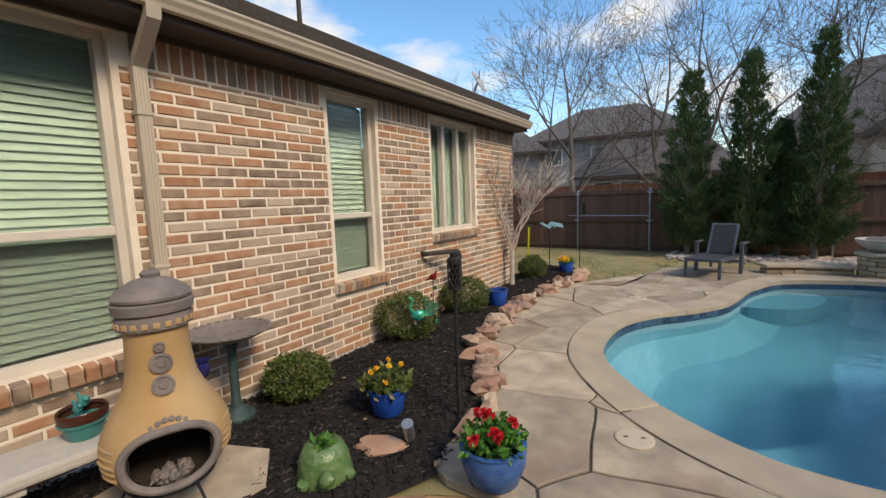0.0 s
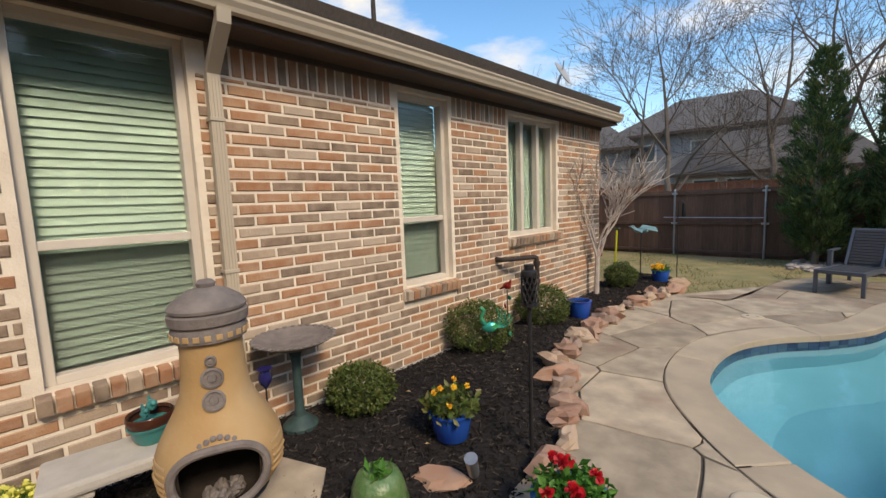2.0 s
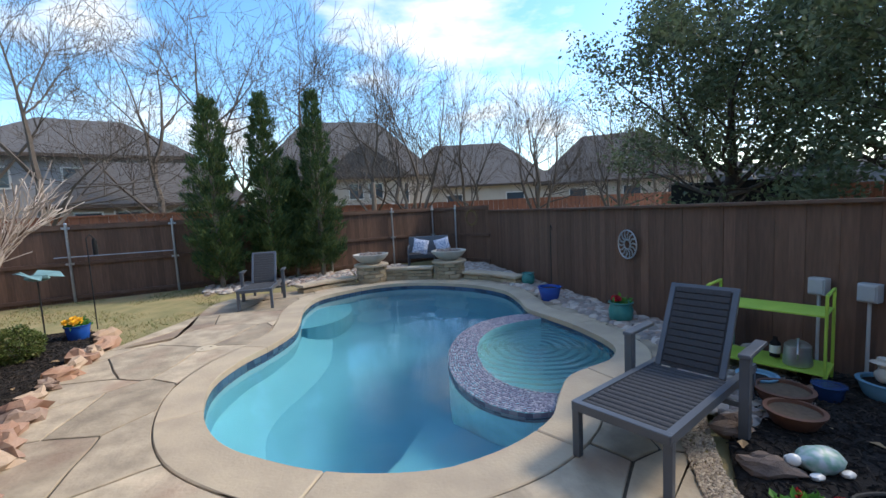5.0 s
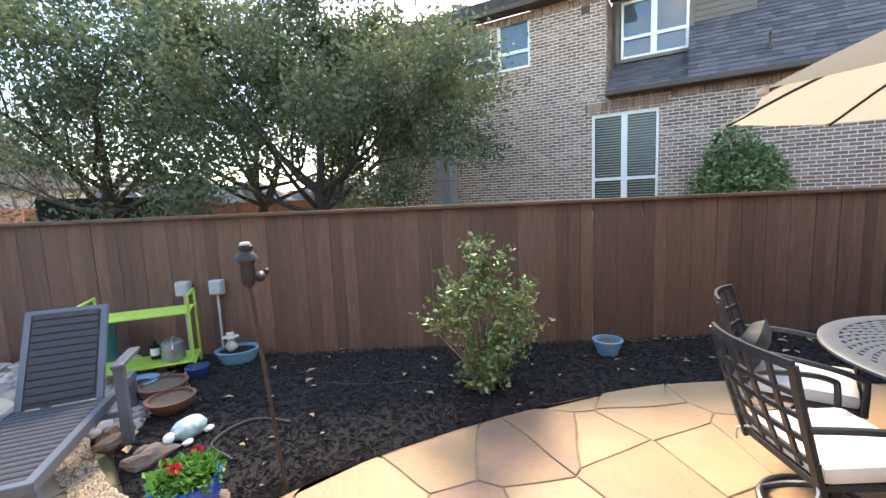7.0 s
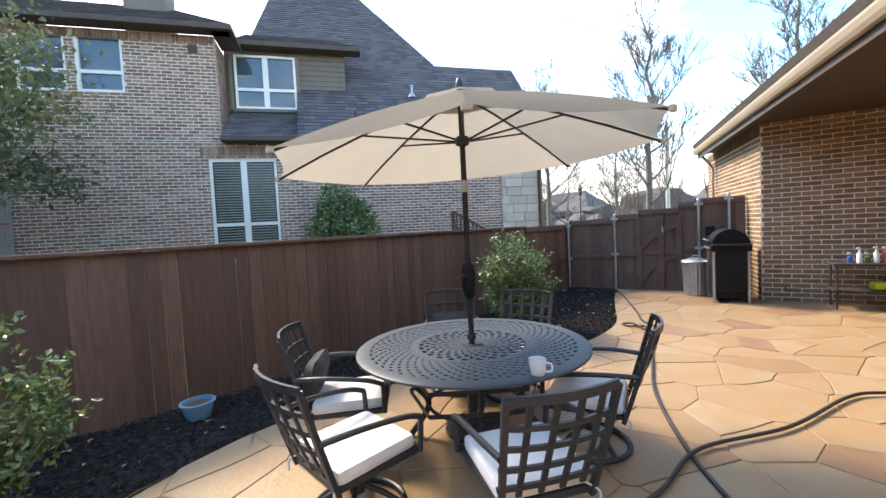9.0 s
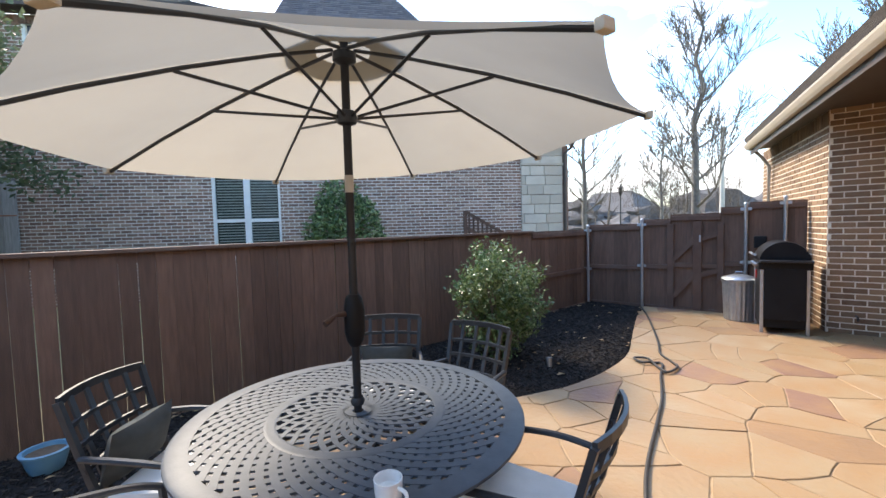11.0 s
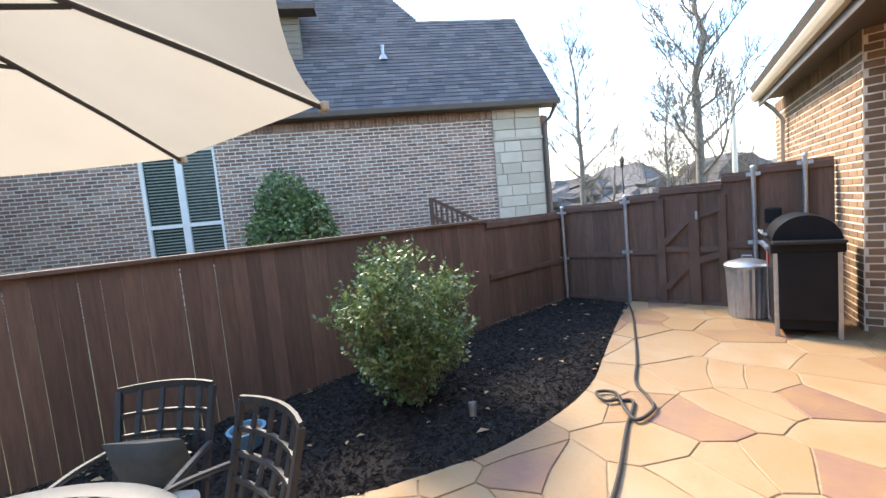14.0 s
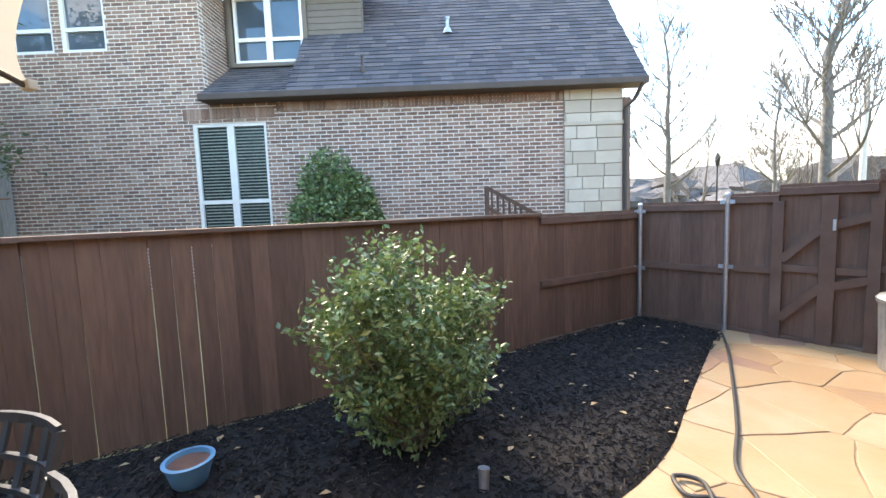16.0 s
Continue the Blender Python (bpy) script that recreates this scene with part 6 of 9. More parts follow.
# small round holly by the neighbour's window
hx = NM @ Vector((6.5, 0.85, 0))
shrub("holly_bush", hx.x, hx.y, -0.05, [(0, 0, 1.3, 1.0, 1.0, 1.4), (0.1, 0.1, 2.3, 0.62, 0.62, 0.8)], 7000, 0.12, M_BUSHLEAF, 71, "rounded dark green holly beside the neighbour's wall", shell=0.8)
ng = thing("picket_railing", 0, 0, 0, 0, "brown sloping picket stair rail beside the neighbour's wall", "railing")
for k in range(9):
    MB().box((2.05 + k * 0.13, 0.5, 0.72 + k * 0.038), (0.05, 0.04, 1.44 + k * 0.076), 0).make("picket", M_RAIL, ng, m=NM)
MB().box((3.2, 0.5, 1.05), (0.1, 0.1, 2.2), 0.008).make("post", M_RAIL, ng, m=NM)
for z in (-1.0, -0.45, 0.0):
    MB().bar([(1.98, 0.53, 1.42 + z), (3.2, 0.53, 2.12 + z)], 0.05, 0.08).make("rail", M_RAIL, ng, m=NM)
# street lamp and pole in the distance
sl = thing("street_lamp", 9.2, -27.2, -0.06, 0, "dark lantern street lamp in the distance", "street lamp")
MB().lathe([(0.10, 0), (0.055, 0.5), (0.035, 3.4)], 10).make("pole", M_IRON, sl, smooth=True)
MB().lathe([(0.04, 3.4), (0.10, 3.5), (0.14, 3.85), (0.15, 3.88), (0.06, 4.02), (0.01, 4.15)], 10).make("lantern", M_IRON, sl, smooth=True)
up = thing("utility_pole", 4.9, -40.0, -0.06, 0, "pale utility pole in the distance", "pole")
MB().lathe([(0.2, 0), (0.13, 9.0)], 10).make("pole", M_CONCRETE, up, smooth=True)
# far woods
rnd = random.Random(99)
b = MB()
for k in range(440):
    a = rnd.uniform(0, 6.283)
    r = rnd.uniform(62, 110)
    s = rnd.uniform(2.0, 5.0)
    b.blob((math.cos(a) * r, math.sin(a) * r, s * 0.35), (s * 1.5, s * 1.5, s * 0.7), k, 0.45, 16, 10)
tagged(b.make("far_woods", mat("hazy_twigs", (0.13, 0.12, 0.115), (0.08, 0.074, 0.07), 0.95, scale=1.2, bump=1.0, bscale=6)), "hazy grey-brown winter woods on the horizon", "woods", kind="stuff")

# ---- roof fittings ----
sd = thing("satellite_dish", -0.2, 7.9, 3.27, 0, "pale grey satellite dish on the house roof", "satellite dish")
MB().tube([(0, 0, -0.02), (0, 0, 0.2), (0.05, 0.02, 0.34)], 0.02, 8).make("mast", M_STEEL, sd)
MB().lathe([(0.001, 0.05), (0.12, 0.03), (0.2, 0), (0.2, -0.012), (0.12, 0.018), (0.001, 0.038)], 24, cap=False, m=pose(0.1, 0.0, 0.36, 60, 0, 100)).make("dish", M_GREYBOX, sd, smooth=True)
MB().tube([(0.1, -0.02, 0.35), (0.25, -0.25, 0.45)], 0.01, 6).make("arm", M_STEEL, sd)
vp = thing("vent_pipe", -0.55, 4.6, 3.45, 0, "thin metal roof vent pipe", "vent pipe")
MB().lathe([(0.06, 0), (0.03, 0.05), (0.025, 0.45)], 10).make("pipe", M_RUST, vp, smooth=True)


# ---- bed along the house ----
ch = thing("chiminea", 0.98, 2.30, 0.072, -20, "ochre clay chiminea with dark lid on an iron stand", "chiminea")
ZC = 0.165
b = MB()
prof = [(0.10, 0.0), (0.18, 0.02), (0.225, 0.055), (0.25, 0.09), (0.27, 0.13), (0.283, 0.17), (0.29, 0.21), (0.29, 0.25), (0.284, 0.29), (0.27, 0.33), (0.25, 0.37), (0.23, 0.41), (0.19, 0.48), (0.158, 0.56), (0.145, 0.67), (0.14, 0.77), (0.142, 0.84)]
n = 72
MOUTH = 0.215
vs, fs = [], []
for r, z in prof:
    vs += [(r * math.cos(2 * math.pi * k / n), r * math.sin(2 * math.pi * k / n), z + ZC) for k in range(n)]
for i in range(len(prof) - 1):
    for k in range(n):
        a = 2 * math.pi * (k + 0.5) / n
        zc = (prof[i][1] + prof[i + 1][1]) / 2
        da = (a + math.pi) % (2 * math.pi) - math.pi
        if abs(da) * 0.285 < 0.205 * max(0, 1 - abs((zc - MOUTH) / 0.15) ** 2.6) ** 0.42:
            continue
        q, w = i * n + k, i * n + (k + 1) % n
        fs.append((q, w, w + n, q + n))
b.add(vs, fs)
fb2 = MB().add([(x * 0.9, y * 0.9, z) for x, y, z in vs], fs)
body = b.make("body", M_CHIM, ch, "smooth ochre clay belly and neck", smooth=True)
fb2.make("firebox", M_SOOT, ch, "sooty inner clay", smooth=True)
pts = []
for k in range(49):
    a = 2 * math.pi * k / 48
    zz = MOUTH + 0.152 * math.copysign(abs(math.sin(a)) ** 0.8, math.sin(a))
    rr = np.interp(zz, [q[1] for q in prof], [q[0] for q in prof]) + 0.004
    th = 0.212 * math.copysign(abs(math.cos(a)) ** 0.8, math.cos(a)) / 0.285
    pts.append((rr * math.cos(th), rr * math.sin(th), zz + ZC))
MB().tube(pts, 0.02, 8).make("mouth_rim", M_CHIMDARK, ch, "scorched grey mouth rim", smooth=True)
MB().lathe([(0.142, 0.82 + ZC), (0.165, 0.83 + ZC), (0.17, 0.88 + ZC), (0.158, 0.90 + ZC), (0.175, 0.91 + ZC), (0.18, 0.955 + ZC), (0.15, 0.97 + ZC)], 32, cap=False).make("collar", M_CHIMDARK, ch, "dark beaded clay collar", smooth=True)
for k in range(22):
    a = 6.283 * k / 22
    MB().box((0, 0, 0), (0.012, 0.028, 0.028), 0.004).make("bead", M_CHIM, ch, m=pose(0.167 * math.cos(a), 0.167 * math.sin(a), 0.857 + ZC, 0, 0, math.degrees(a)))
MB().lathe([(0.172, 0.97 + ZC), (0.175, 0.985 + ZC), (0.15, 1.02 + ZC), (0.09, 1.06 + ZC), (0.04, 1.075 + ZC), (0.045, 1.095 + ZC), (0.03, 1.11 + ZC), (0.002, 1.113 + ZC)], 28).make("lid", M_CHIMDARK, ch, "weathered grey clay lid with knob", smooth=True)
for zc, rr in ((0.56, 0.167), (0.665, 0.15), (0.745, 0.147)):
    s = 0.05 if zc < 0.7 else 0.026
    tilt = 75 if zc < 0.6 else 88
    b = MB().lathe([(s, -0.004), (s, 0.008), (s * 0.8, 0.012), (s * 0.78, 0.004), (s * 0.4, 0.004), (s * 0.36, 0.012), (0.002, 0.013)], 20, m=pose(rr, 0, zc + ZC, 0, tilt, 0))
    b.make("medallion", M_CHIMDARK, ch, "raised grey medallion", smooth=True)
for k in range(6):
    a = -0.30 + 0.12 * k
    MB().lathe([(0.014, -0.004), (0.014, 0.008), (0.006, 0.012)], 10, m=pose(0.232 * math.cos(a), 0.232 * math.sin(a), 0.415 - abs(k - 2.5) * 0.012 + ZC, 0, 55, math.degrees(a))).make("boss", M_CHIMDARK, ch)
for s in (-1, 1):
    for k in range(5):
        a = s * 1.15
        p = [((0.29 - abs(k - 2) * 0.005) * math.cos(a + d), (0.29 - abs(k - 2) * 0.005) * math.sin(a + d), 0.15 + k * 0.035 + ZC) for d in (-0.25, -0.08, 0.08, 0.25)]
        MB().tube(p, 0.009, 6).make("rib", M_CHIM, ch)
for k in range(7):
    b = MB().blob((0.09 + 0.05 * math.cos(k * 2.4), 0.07 * math.sin(k * 2.4), ZC + 0.07), (0.04, 0.03, 0.03), k, 0.3)
    b.make("ember", M_CHIMDARK, ch)
MB().tube([(0.2 * math.cos(6.283 * k / 24), 0.2 * math.sin(6.283 * k / 24), ZC + 0.015) for k in range(25)], 0.009, 6).make("stand_ring", M_IRON, ch)
for k in range(3):
    a = 0.5 + 2.094 * k
    MB().tube([(0.19 * math.cos(a), 0.19 * math.sin(a), ZC + 0.02), (0.30 * math.cos(a), 0.30 * math.sin(a), 0.0)], 0.008, 6).make("stand_leg", M_IRON, ch)
ps = thing("paving_slab", 0.82, 2.42, 0.0, 20, "grey-tan stone slab under the chiminea", "paving slab")
MB().prism([(-0.40, -0.30), (0.26, -0.40), (0.50, 0.05), (0.30, 0.36), (-0.32, 0.34)], -0.02, 0.075).make("slab", M_DECK, ps)

bb = thing("bird_bath", 0.30, 3.04, 0.02, 0, "dark verdigris bird bath on a fluted pedestal", "bird bath")
MB().lathe([(0.13, 0), (0.13, 0.03), (0.10, 0.06), (0.045, 0.10), (0.035, 0.16), (0.032, 0.5), (0.04, 0.56), (0.055, 0.6), (0.05, 0.64)], 20).make("pedestal", M_VERDI, bb, smooth=True)
MB().lathe([(0.05, 0.63), (0.18, 0.645), (0.26, 0.68), (0.295, 0.70), (0.295, 0.712), (0.27, 0.706), (0.2, 0.675), (0.06, 0.66), (0.002, 0.66)], 36).make("bowl", M_CHIMDARK, bb, "shallow dark bowl with scalloped rim", smooth=True)
for k in range(30):
    a = 6.283 * k / 30
    MB().blob((0.288 * math.cos(a), 0.288 * math.sin(a), 0.71), (0.022, 0.022, 0.009), k, 0.05, 6, 4).make("scallop", M_CHIMDARK, bb)

bn = thing("concrete_bench", 0.44, 1.82, 0.0, 84, "pale cast concrete garden bench under the window", "bench")
MB().box((0.20, 0, 0.365), (0.80, 0.36, 0.07), 0.02).make("seat", M_CONCRETE, bn)
for x in (-0.06, 0.46):
    b = MB()
    b.prism([(-0.05, -0.13), (0.05, -0.13), (0.05, 0.13), (-0.05, 0.13)], 0, 0.29, pose(x, 0, 0))
    b.box((x, 0, 0.308), (0.15, 0.30, 0.055), 0.012)
    b.make("leg", M_CONCRETE, bn)
bp = pot("bird_planter", 0.44, 2.10, 0.40, [(0.07, 0), (0.085, 0.02), (0.105, 0.10)], M_TEAL, "teal and brown glazed planter with bird figures on the bench")
MB().lathe([(0.106, 0.09), (0.115, 0.12), (0.118, 0.155), (0.112, 0.165), (0.10, 0.15)], 24, cap=False).make("brown_band", mat("brown_glaze", (0.07, 0.025, 0.015), rough=0.2), bp, smooth=True)
for x, y, s in ((-0.03, 0.02, 1.0), (0.06, -0.03, 0.8)):
    b = MB()
    b.blob((x, y, 0.19), (0.05 * s, 0.03 * s, 0.03 * s), 3, 0.1)
    b.blob((x + 0.045 * s, y, 0.215), (0.02 * s, 0.018 * s, 0.018 * s), 4, 0.05)
    b.tube([(x - 0.04 * s, y, 0.19), (x - 0.09 * s, y, 0.215)], [0.016 * s, 0.006], 6)
    b.make("bird_figure", M_TEAL, bp, smooth=True)

BP = [(0.15, 0), (0.17, 0.03), (0.20, 0.14), (0.215, 0.22), (0.21, 0.245)]
yp = pot("flower_pot", 0.46, 1.47, 0.03, BP, M_BLUE, "blue glazed pot of pale yellow flowers")
flowers(yp, 0.19, 0.20, 0.16, 500, 0.05, M_GERLEAF, 70, M_YELLOW, 0.019, 5, "small yellow blossoms")
mp = pot("flower_pot", 1.30, 3.66, 0.04, [(0.10, 0), (0.12, 0.02), (0.145, 0.17), (0.15, 0.20)], M_BLUE, "blue glazed pot of orange marigolds in the mulch")
flowers(mp, 0.17, 0.18, 0.20, 420, 0.07, M_BOXLEAF, 8, M_ORANGE, 0.02, 6, "yellow-orange marigold head")
rp = pot("flower_pot", 2.32, 3.42, 0.0, [(0.13, 0), (0.15, 0.02), (0.185, 0.12), (0.195, 0.21), (0.185, 0.235)], mat("speckled_blue_glaze", (0.05, 0.14, 0.36), (0.03, 0.09, 0.28), 0.25, scale=20), "speckled blue pot of red geraniums on the deck edge")
flowers(rp, 0.18, 0.21, 0.17, 420, 0.06, M_GERLEAF, 8, M_RED, 0.034, 7, "red geranium head")
tp = thing("turtle_planter", 1.44, 2.92, 0.03, -35, "green glazed ceramic turtle planter in the mulch", "planter")
MB().lathe([(0.165, 0), (0.17, 0.02), (0.155, 0.07), (0.14, 0.14), (0.115, 0.19), (0.085, 0.205), (0.075, 0.19), (0.06, 0.18)], 28).make("shell", M_GREENGLAZE, tp, smooth=True)
MB().blob((0.195, 0, 0.09), (0.055, 0.045, 0.045), 3, 0.12, 10, 8).make("head", M_GREENGLAZE, tp, smooth=True)
for x, y in ((0.10, 0.13), (0.10, -0.13), (-0.11, 0.12), (-0.11, -0.12)):
    MB().blob((x, y, 0.03), (0.055, 0.04, 0.03), 5, 0.1).make("foot", M_GREENGLAZE, tp, smooth=True)
b = MB()
leaf_cloud(b, random.Random(3), [(random.Random(k).gauss(0, 0.025), random.Random(k + 50).gauss(0, 0.025), 0.2) for k in range(30)], 0.07)
b.make("sprout", M_GERLEAF, tp)
fr = thing("flat_rock", 1.56, 3.28, 0.05, 30, "flat reddish fieldstone on the mulch", "rock")
MB().blob((0, 0, 0), (0.16, 0.11, 0.045), 9, 0.25, 12, 7, flat=0.7).make("stone", M_ROCK, fr)
spt = thing("spotlight", 1.72, 3.40, 0.04, 25, "small grey metal garden spotlight on a spike", "garden light")
MB().lathe([(0.03, 0), (0.034, 0.02), (0.036, 0.13), (0.04, 0.15), (0.034, 0.15)], 16, m=pose(0, 0, 0.05, 24, 0, 0)).make("housing", M_STEEL, spt, smooth=True)
MB().tube([(0, 0, -0.05), (0, 0, 0.06)], 0.012, 8).make("spike", M_IRON, spt)
tt = thing("tiki_torch", 1.78, 3.92, 0.0, 0, "black metal garden torch with perforated lantern head", "torch")
MB().tube([(0, 0, 0), (0, 0, 1.0)], 0.014, 10).make("pole", M_IRON, tt, smooth=True)
b = MB().lathe([(0.02, 0.985), (0.052, 1.0), (0.052, 1.02), (0.046, 1.02)], 20)
b.lathe([(0.052, 1.19), (0.055, 1.2), (0.05, 1.225), (0.03, 1.235), (0.032, 1.265), (0.01, 1.27)], 20)
b.make("cap", M_IRON, tt, smooth=True)
MB().lathe([(0.034, 1.02), (0.034, 1.19)], 16).make("canister", M_BLACK, tt, smooth=True)
for s in (1, -1):
    for k in range(10):
        a = 6.283 * k / 10
        MB().tube([(0.05 * math.cos(a + s * t * 1.4), 0.05 * math.sin(a + s * t * 1.4), 1.02 + 0.17 * t) for t in (0, 0.25, 0.5, 0.75, 1)], 0.005, 4).make("lattice_bar", M_IRON, tt)
for i, (x, y, rx, rz, lab) in enumerate(((0.44, 3.50, 0.27, 0.19, "clipped round boxwood beside the bird bath"), (0.28, 5.2, 0.38, 0.27, "clipped round boxwood under the window"), (0.32, 6.52, 0.36, 0.25, "clipped boxwood beside the rusty pipe"), (0.26, 9.35, 0.28, 0.22, "small clipped boxwood near the house corner"))):
    shrub("boxwood", x, y, 0.02, [(0, 0, rz * 0.95, rx, rx, rz * 1.05)], 6500, 0.032, M_BOXLEAF, 80 + i, lab, "boxwoods along the wall", True, 0.72)
rnd = random.Random(12)
line = smooth_line([(2.02, 3.40), (1.92, 4.15), (1.58, 4.72), (1.22, 5.28), (1.04, 5.9), (0.98, 6.6), (0.90, 7.3), (0.94, 8.1), (1.02, 8.8), (1.12, 9.5), (0.95, 10.2)], 5)
acc, last = 0.0, line[0]
for p in line[1:]:
    acc += (p - last).length
    last = p
    if acc > 0.26:
        acc = 0.0
        s = rnd.uniform(0.10, 0.18)
        r = thing("border_rock", p.x + rnd.uniform(-0.04, 0.04), p.y, 0.03, rnd.uniform(0, 360), rnd.choice(["rough reddish border rock edging the mulch", "weathered tan border rock edging the mulch"]), "rock", "border rocks")
        MB().blob((0, 0, 0.02), (s * 1.2, s * 0.7, s * 0.6), rnd.randrange(9999), 0.42, 9, 6).make("stone", M_ROCK, r)
pot("blue_pot", 0.62, 6.98, 0.02, [(0.11, 0), (0.125, 0.02), (0.15, 0.2), (0.152, 0.25)], M_BLUE, "empty cobalt blue glazed pot among border rocks")
b2 = pot("flower_pot", 0.70, 10.15, 0.02, [(0.11, 0), (0.125, 0.02), (0.15, 0.18), (0.152, 0.22)], M_BLUE, "blue pot of yellow flowers at the bed end")
flowers(b2, 0.15, 0.18, 0.14, 200, 0.06, M_GERLEAF, 12, M_ORANGE, 0.04, 8, "yellow flower head")
pp = thing("wall_pipe", 0.06, 6.35, 0.0, 0, "rusty elbow pipe standing out from the brick wall", "pipe")
MB().tube(smooth_line([(-0.06, -0.42, 0.93), (0.06, -0.4, 0.93), (0.20, -0.1, 0.93), (0.24, 0.02, 0.92), (0.25, 0.05, 0.86), (0.25, 0.05, 0.5)], 5), 0.032, 10).make("pipe", M_RUST, pp, smooth=True)
for z in (0.84, 0.60):
    MB().lathe([(0.042, z - 0.03), (0.046, z), (0.042, z + 0.03)], 12, m=pose(0.25, 0.05, 0)).make("coupling", M_RUST, pp, smooth=True)
MB().tube([(0.25, 0.05, 0.5), (0.25, 0.05, 0.0)], 0.026, 8).make("riser", M_RUST, pp)
# metal garden ornaments
M_TURQ = mat("turquoise_metal", (0.02, 0.36, 0.33), (0.10, 0.50, 0.20), 0.25, 0.5, scale=12)
pk = thing("peacock_ornament", 0.62, 4.98, 0.02, 40, "turquoise metal peacock garden stake before the boxwood", "garden ornament")
MB().tube([(0, 0, 0), (0, 0, 0.3)], 0.006, 6).make("stake", M_IRON, pk)
MB().blob((0, 0, 0.36), (0.075, 0.04, 0.06), 4, 0.1, 10, 8).make("body", M_TURQ, pk, smooth=True)
MB().tube(smooth_line([(-0.05, 0, 0.39), (-0.085, 0, 0.46), (-0.06, 0, 0.53), (-0.095, 0, 0.57)], 4), [0.024] * 4 + [0.018] * 5 + [0.02] * 4, 8).make("neck", M_TURQ, pk, smooth=True)
for k in range(5):
    a = 0.2 + 0.25 * k
    MB().tube(smooth_line([(0.05, 0, 0.35), (0.05 + 0.12 * math.cos(a), 0, 0.35 + 0.12 * math.sin(a)), (0.05 + 0.2 * math.cos(a + 0.25), 0.0, 0.37 + 0.2 * math.sin(a + 0.25))], 5), 0.007, 5).make("tail_plume", M_TURQ, pk)
cd = thing("cardinal_stake", 0.58, 5.35, 0.02, 0, "red metal cardinal stake with coloured discs", "garden ornament")
MB().tube([(0, 0, 0), (0, 0, 0.68)], 0.006, 6).make("stake", M_IRON, cd)
M_REDM = mat("red_metal", (0.30, 0.02, 0.015), (0.2, 0.015, 0.01), 0.4, 0.3)
b = MB().blob((0, 0, 0.73), (0.05, 0.032, 0.04), 4, 0.1)
b.tube([(0.03, 0, 0.75), (0.055, 0, 0.81)], [0.024, 0.004], 6)
b.tube([(-0.04, 0, 0.71), (-0.10, 0, 0.68)], [0.018, 0.008], 6)
b.make("cardinal", M_REDM, cd, "red bird figure", smooth=True)
for k in range(5):
    MB().lathe([(0.002, 0.006), (0.026, 0.004), (0.026, -0.004), (0.002, -0.006)], 12, m=pose(0.03 * (-1) ** k, 0, 0.2 + k * 0.1, 0, 80, 20 * k)).make("disc", M_REDM if k % 2 else M_TURQ, cd)
gz = thing("glass_ornament", 0.52, 2.72, 0.02, 0, "dark blue glass flower stake behind the chiminea", "garden ornament")
MB().tube([(0, 0, 0), (0, 0, 0.5)], 0.006, 6).make("stake", M_IRON, gz)
MB().lathe([(0.002, 0.48), (0.035, 0.52), (0.045, 0.56), (0.03, 0.6), (0.05, 0.62)], 14).make("bloom", mat("cobalt_glass", (0.02, 0.02, 0.12), rough=0.1, spec=0.7), gz, smooth=True)
hb = thing("heron_stake", 0.35, 10.1, 0.0, -20, "verdigris metal flying bird on a garden stake", "garden ornament")
MB().tube([(0, 0, 0), (0, 0, 0.95)], 0.01, 6).make("stake", M_IRON, hb)
M_PATINA = mat("pale_patina", (0.20, 0.34, 0.34), (0.13, 0.24, 0.25), 0.6, 0.2)
MB().blob((0, 0, 1.0), (0.16, 0.05, 0.05), 4, 0.15, 10, 7).make("body", M_PATINA, hb, smooth=True)
MB().tube([(-0.12, 0, 1.02), (-0.2, 0, 1.08), (-0.3, 0, 1.07)], [0.03, 0.02, 0.004], 6).make("head", M_PATINA, hb)
for s in (1, -1):
    b = MB()
    b.add([(0.08, 0.02 * s, 1.03), (-0.06, 0.02 * s, 1.04), (-0.12, 0.2 * s, 1.10), (0.1, 0.3 * s, 1.05), (0.2, 0.22 * s, 0.98), (0.08, 0.02 * s, 1.02), (-0.06, 0.02 * s, 1.03), (-0.12, 0.2 * s, 1.09), (0.1, 0.3 * s, 1.04), (0.2, 0.22 * s, 0.97)],
          [(0, 1, 2, 3, 4), (9, 8, 7, 6, 5), (0, 5, 6, 1), (1, 6, 7, 2), (2, 7, 8, 3), (3, 8, 9, 4), (4, 9, 5, 0)])
    b.make("wing", M_PATINA, hb)
fd = thing("feeder_hook", 0.78, 10.9, 0.0, 0, "black shepherd hook with a dark tube bird feeder", "bird feeder")
MB().tube([(0, 0, 0), (0, 0, 1.5), (0.05, 0, 1.56), (0.1, 0, 1.5)], 0.009, 6).make("hook", M_IRON, fd)
MB().lathe([(0.035, 1.22), (0.035, 1.45), (0.015, 1.5)], 12, m=pose(0.1, 0, 0)).make("feeder", M_BLACK, fd, smooth=True)
rl = thing("red_lantern", 0.18, 8.62, 0.66, 0, "small red hanging ornament on the bare tree", "ornament")
MB().lathe([(0.03, 0), (0.045, 0.02), (0.04, 0.1), (0.012, 0.16), (0.006, 0.3)], 12).make("body", M_REDM, rl, smooth=True)
yg = thing("garden_tool", -0.35, 10.6, 0.0, 0, "yellow-handled garden tool leaning beyond the house corner", "garden tool")
MB().bar([(0, 0, 0), (0.03, 0.02, 0.95)], 0.05, 0.03).make("shaft", mat("yellow_paint", (0.55, 0.55, 0.02), rough=0.5), yg)
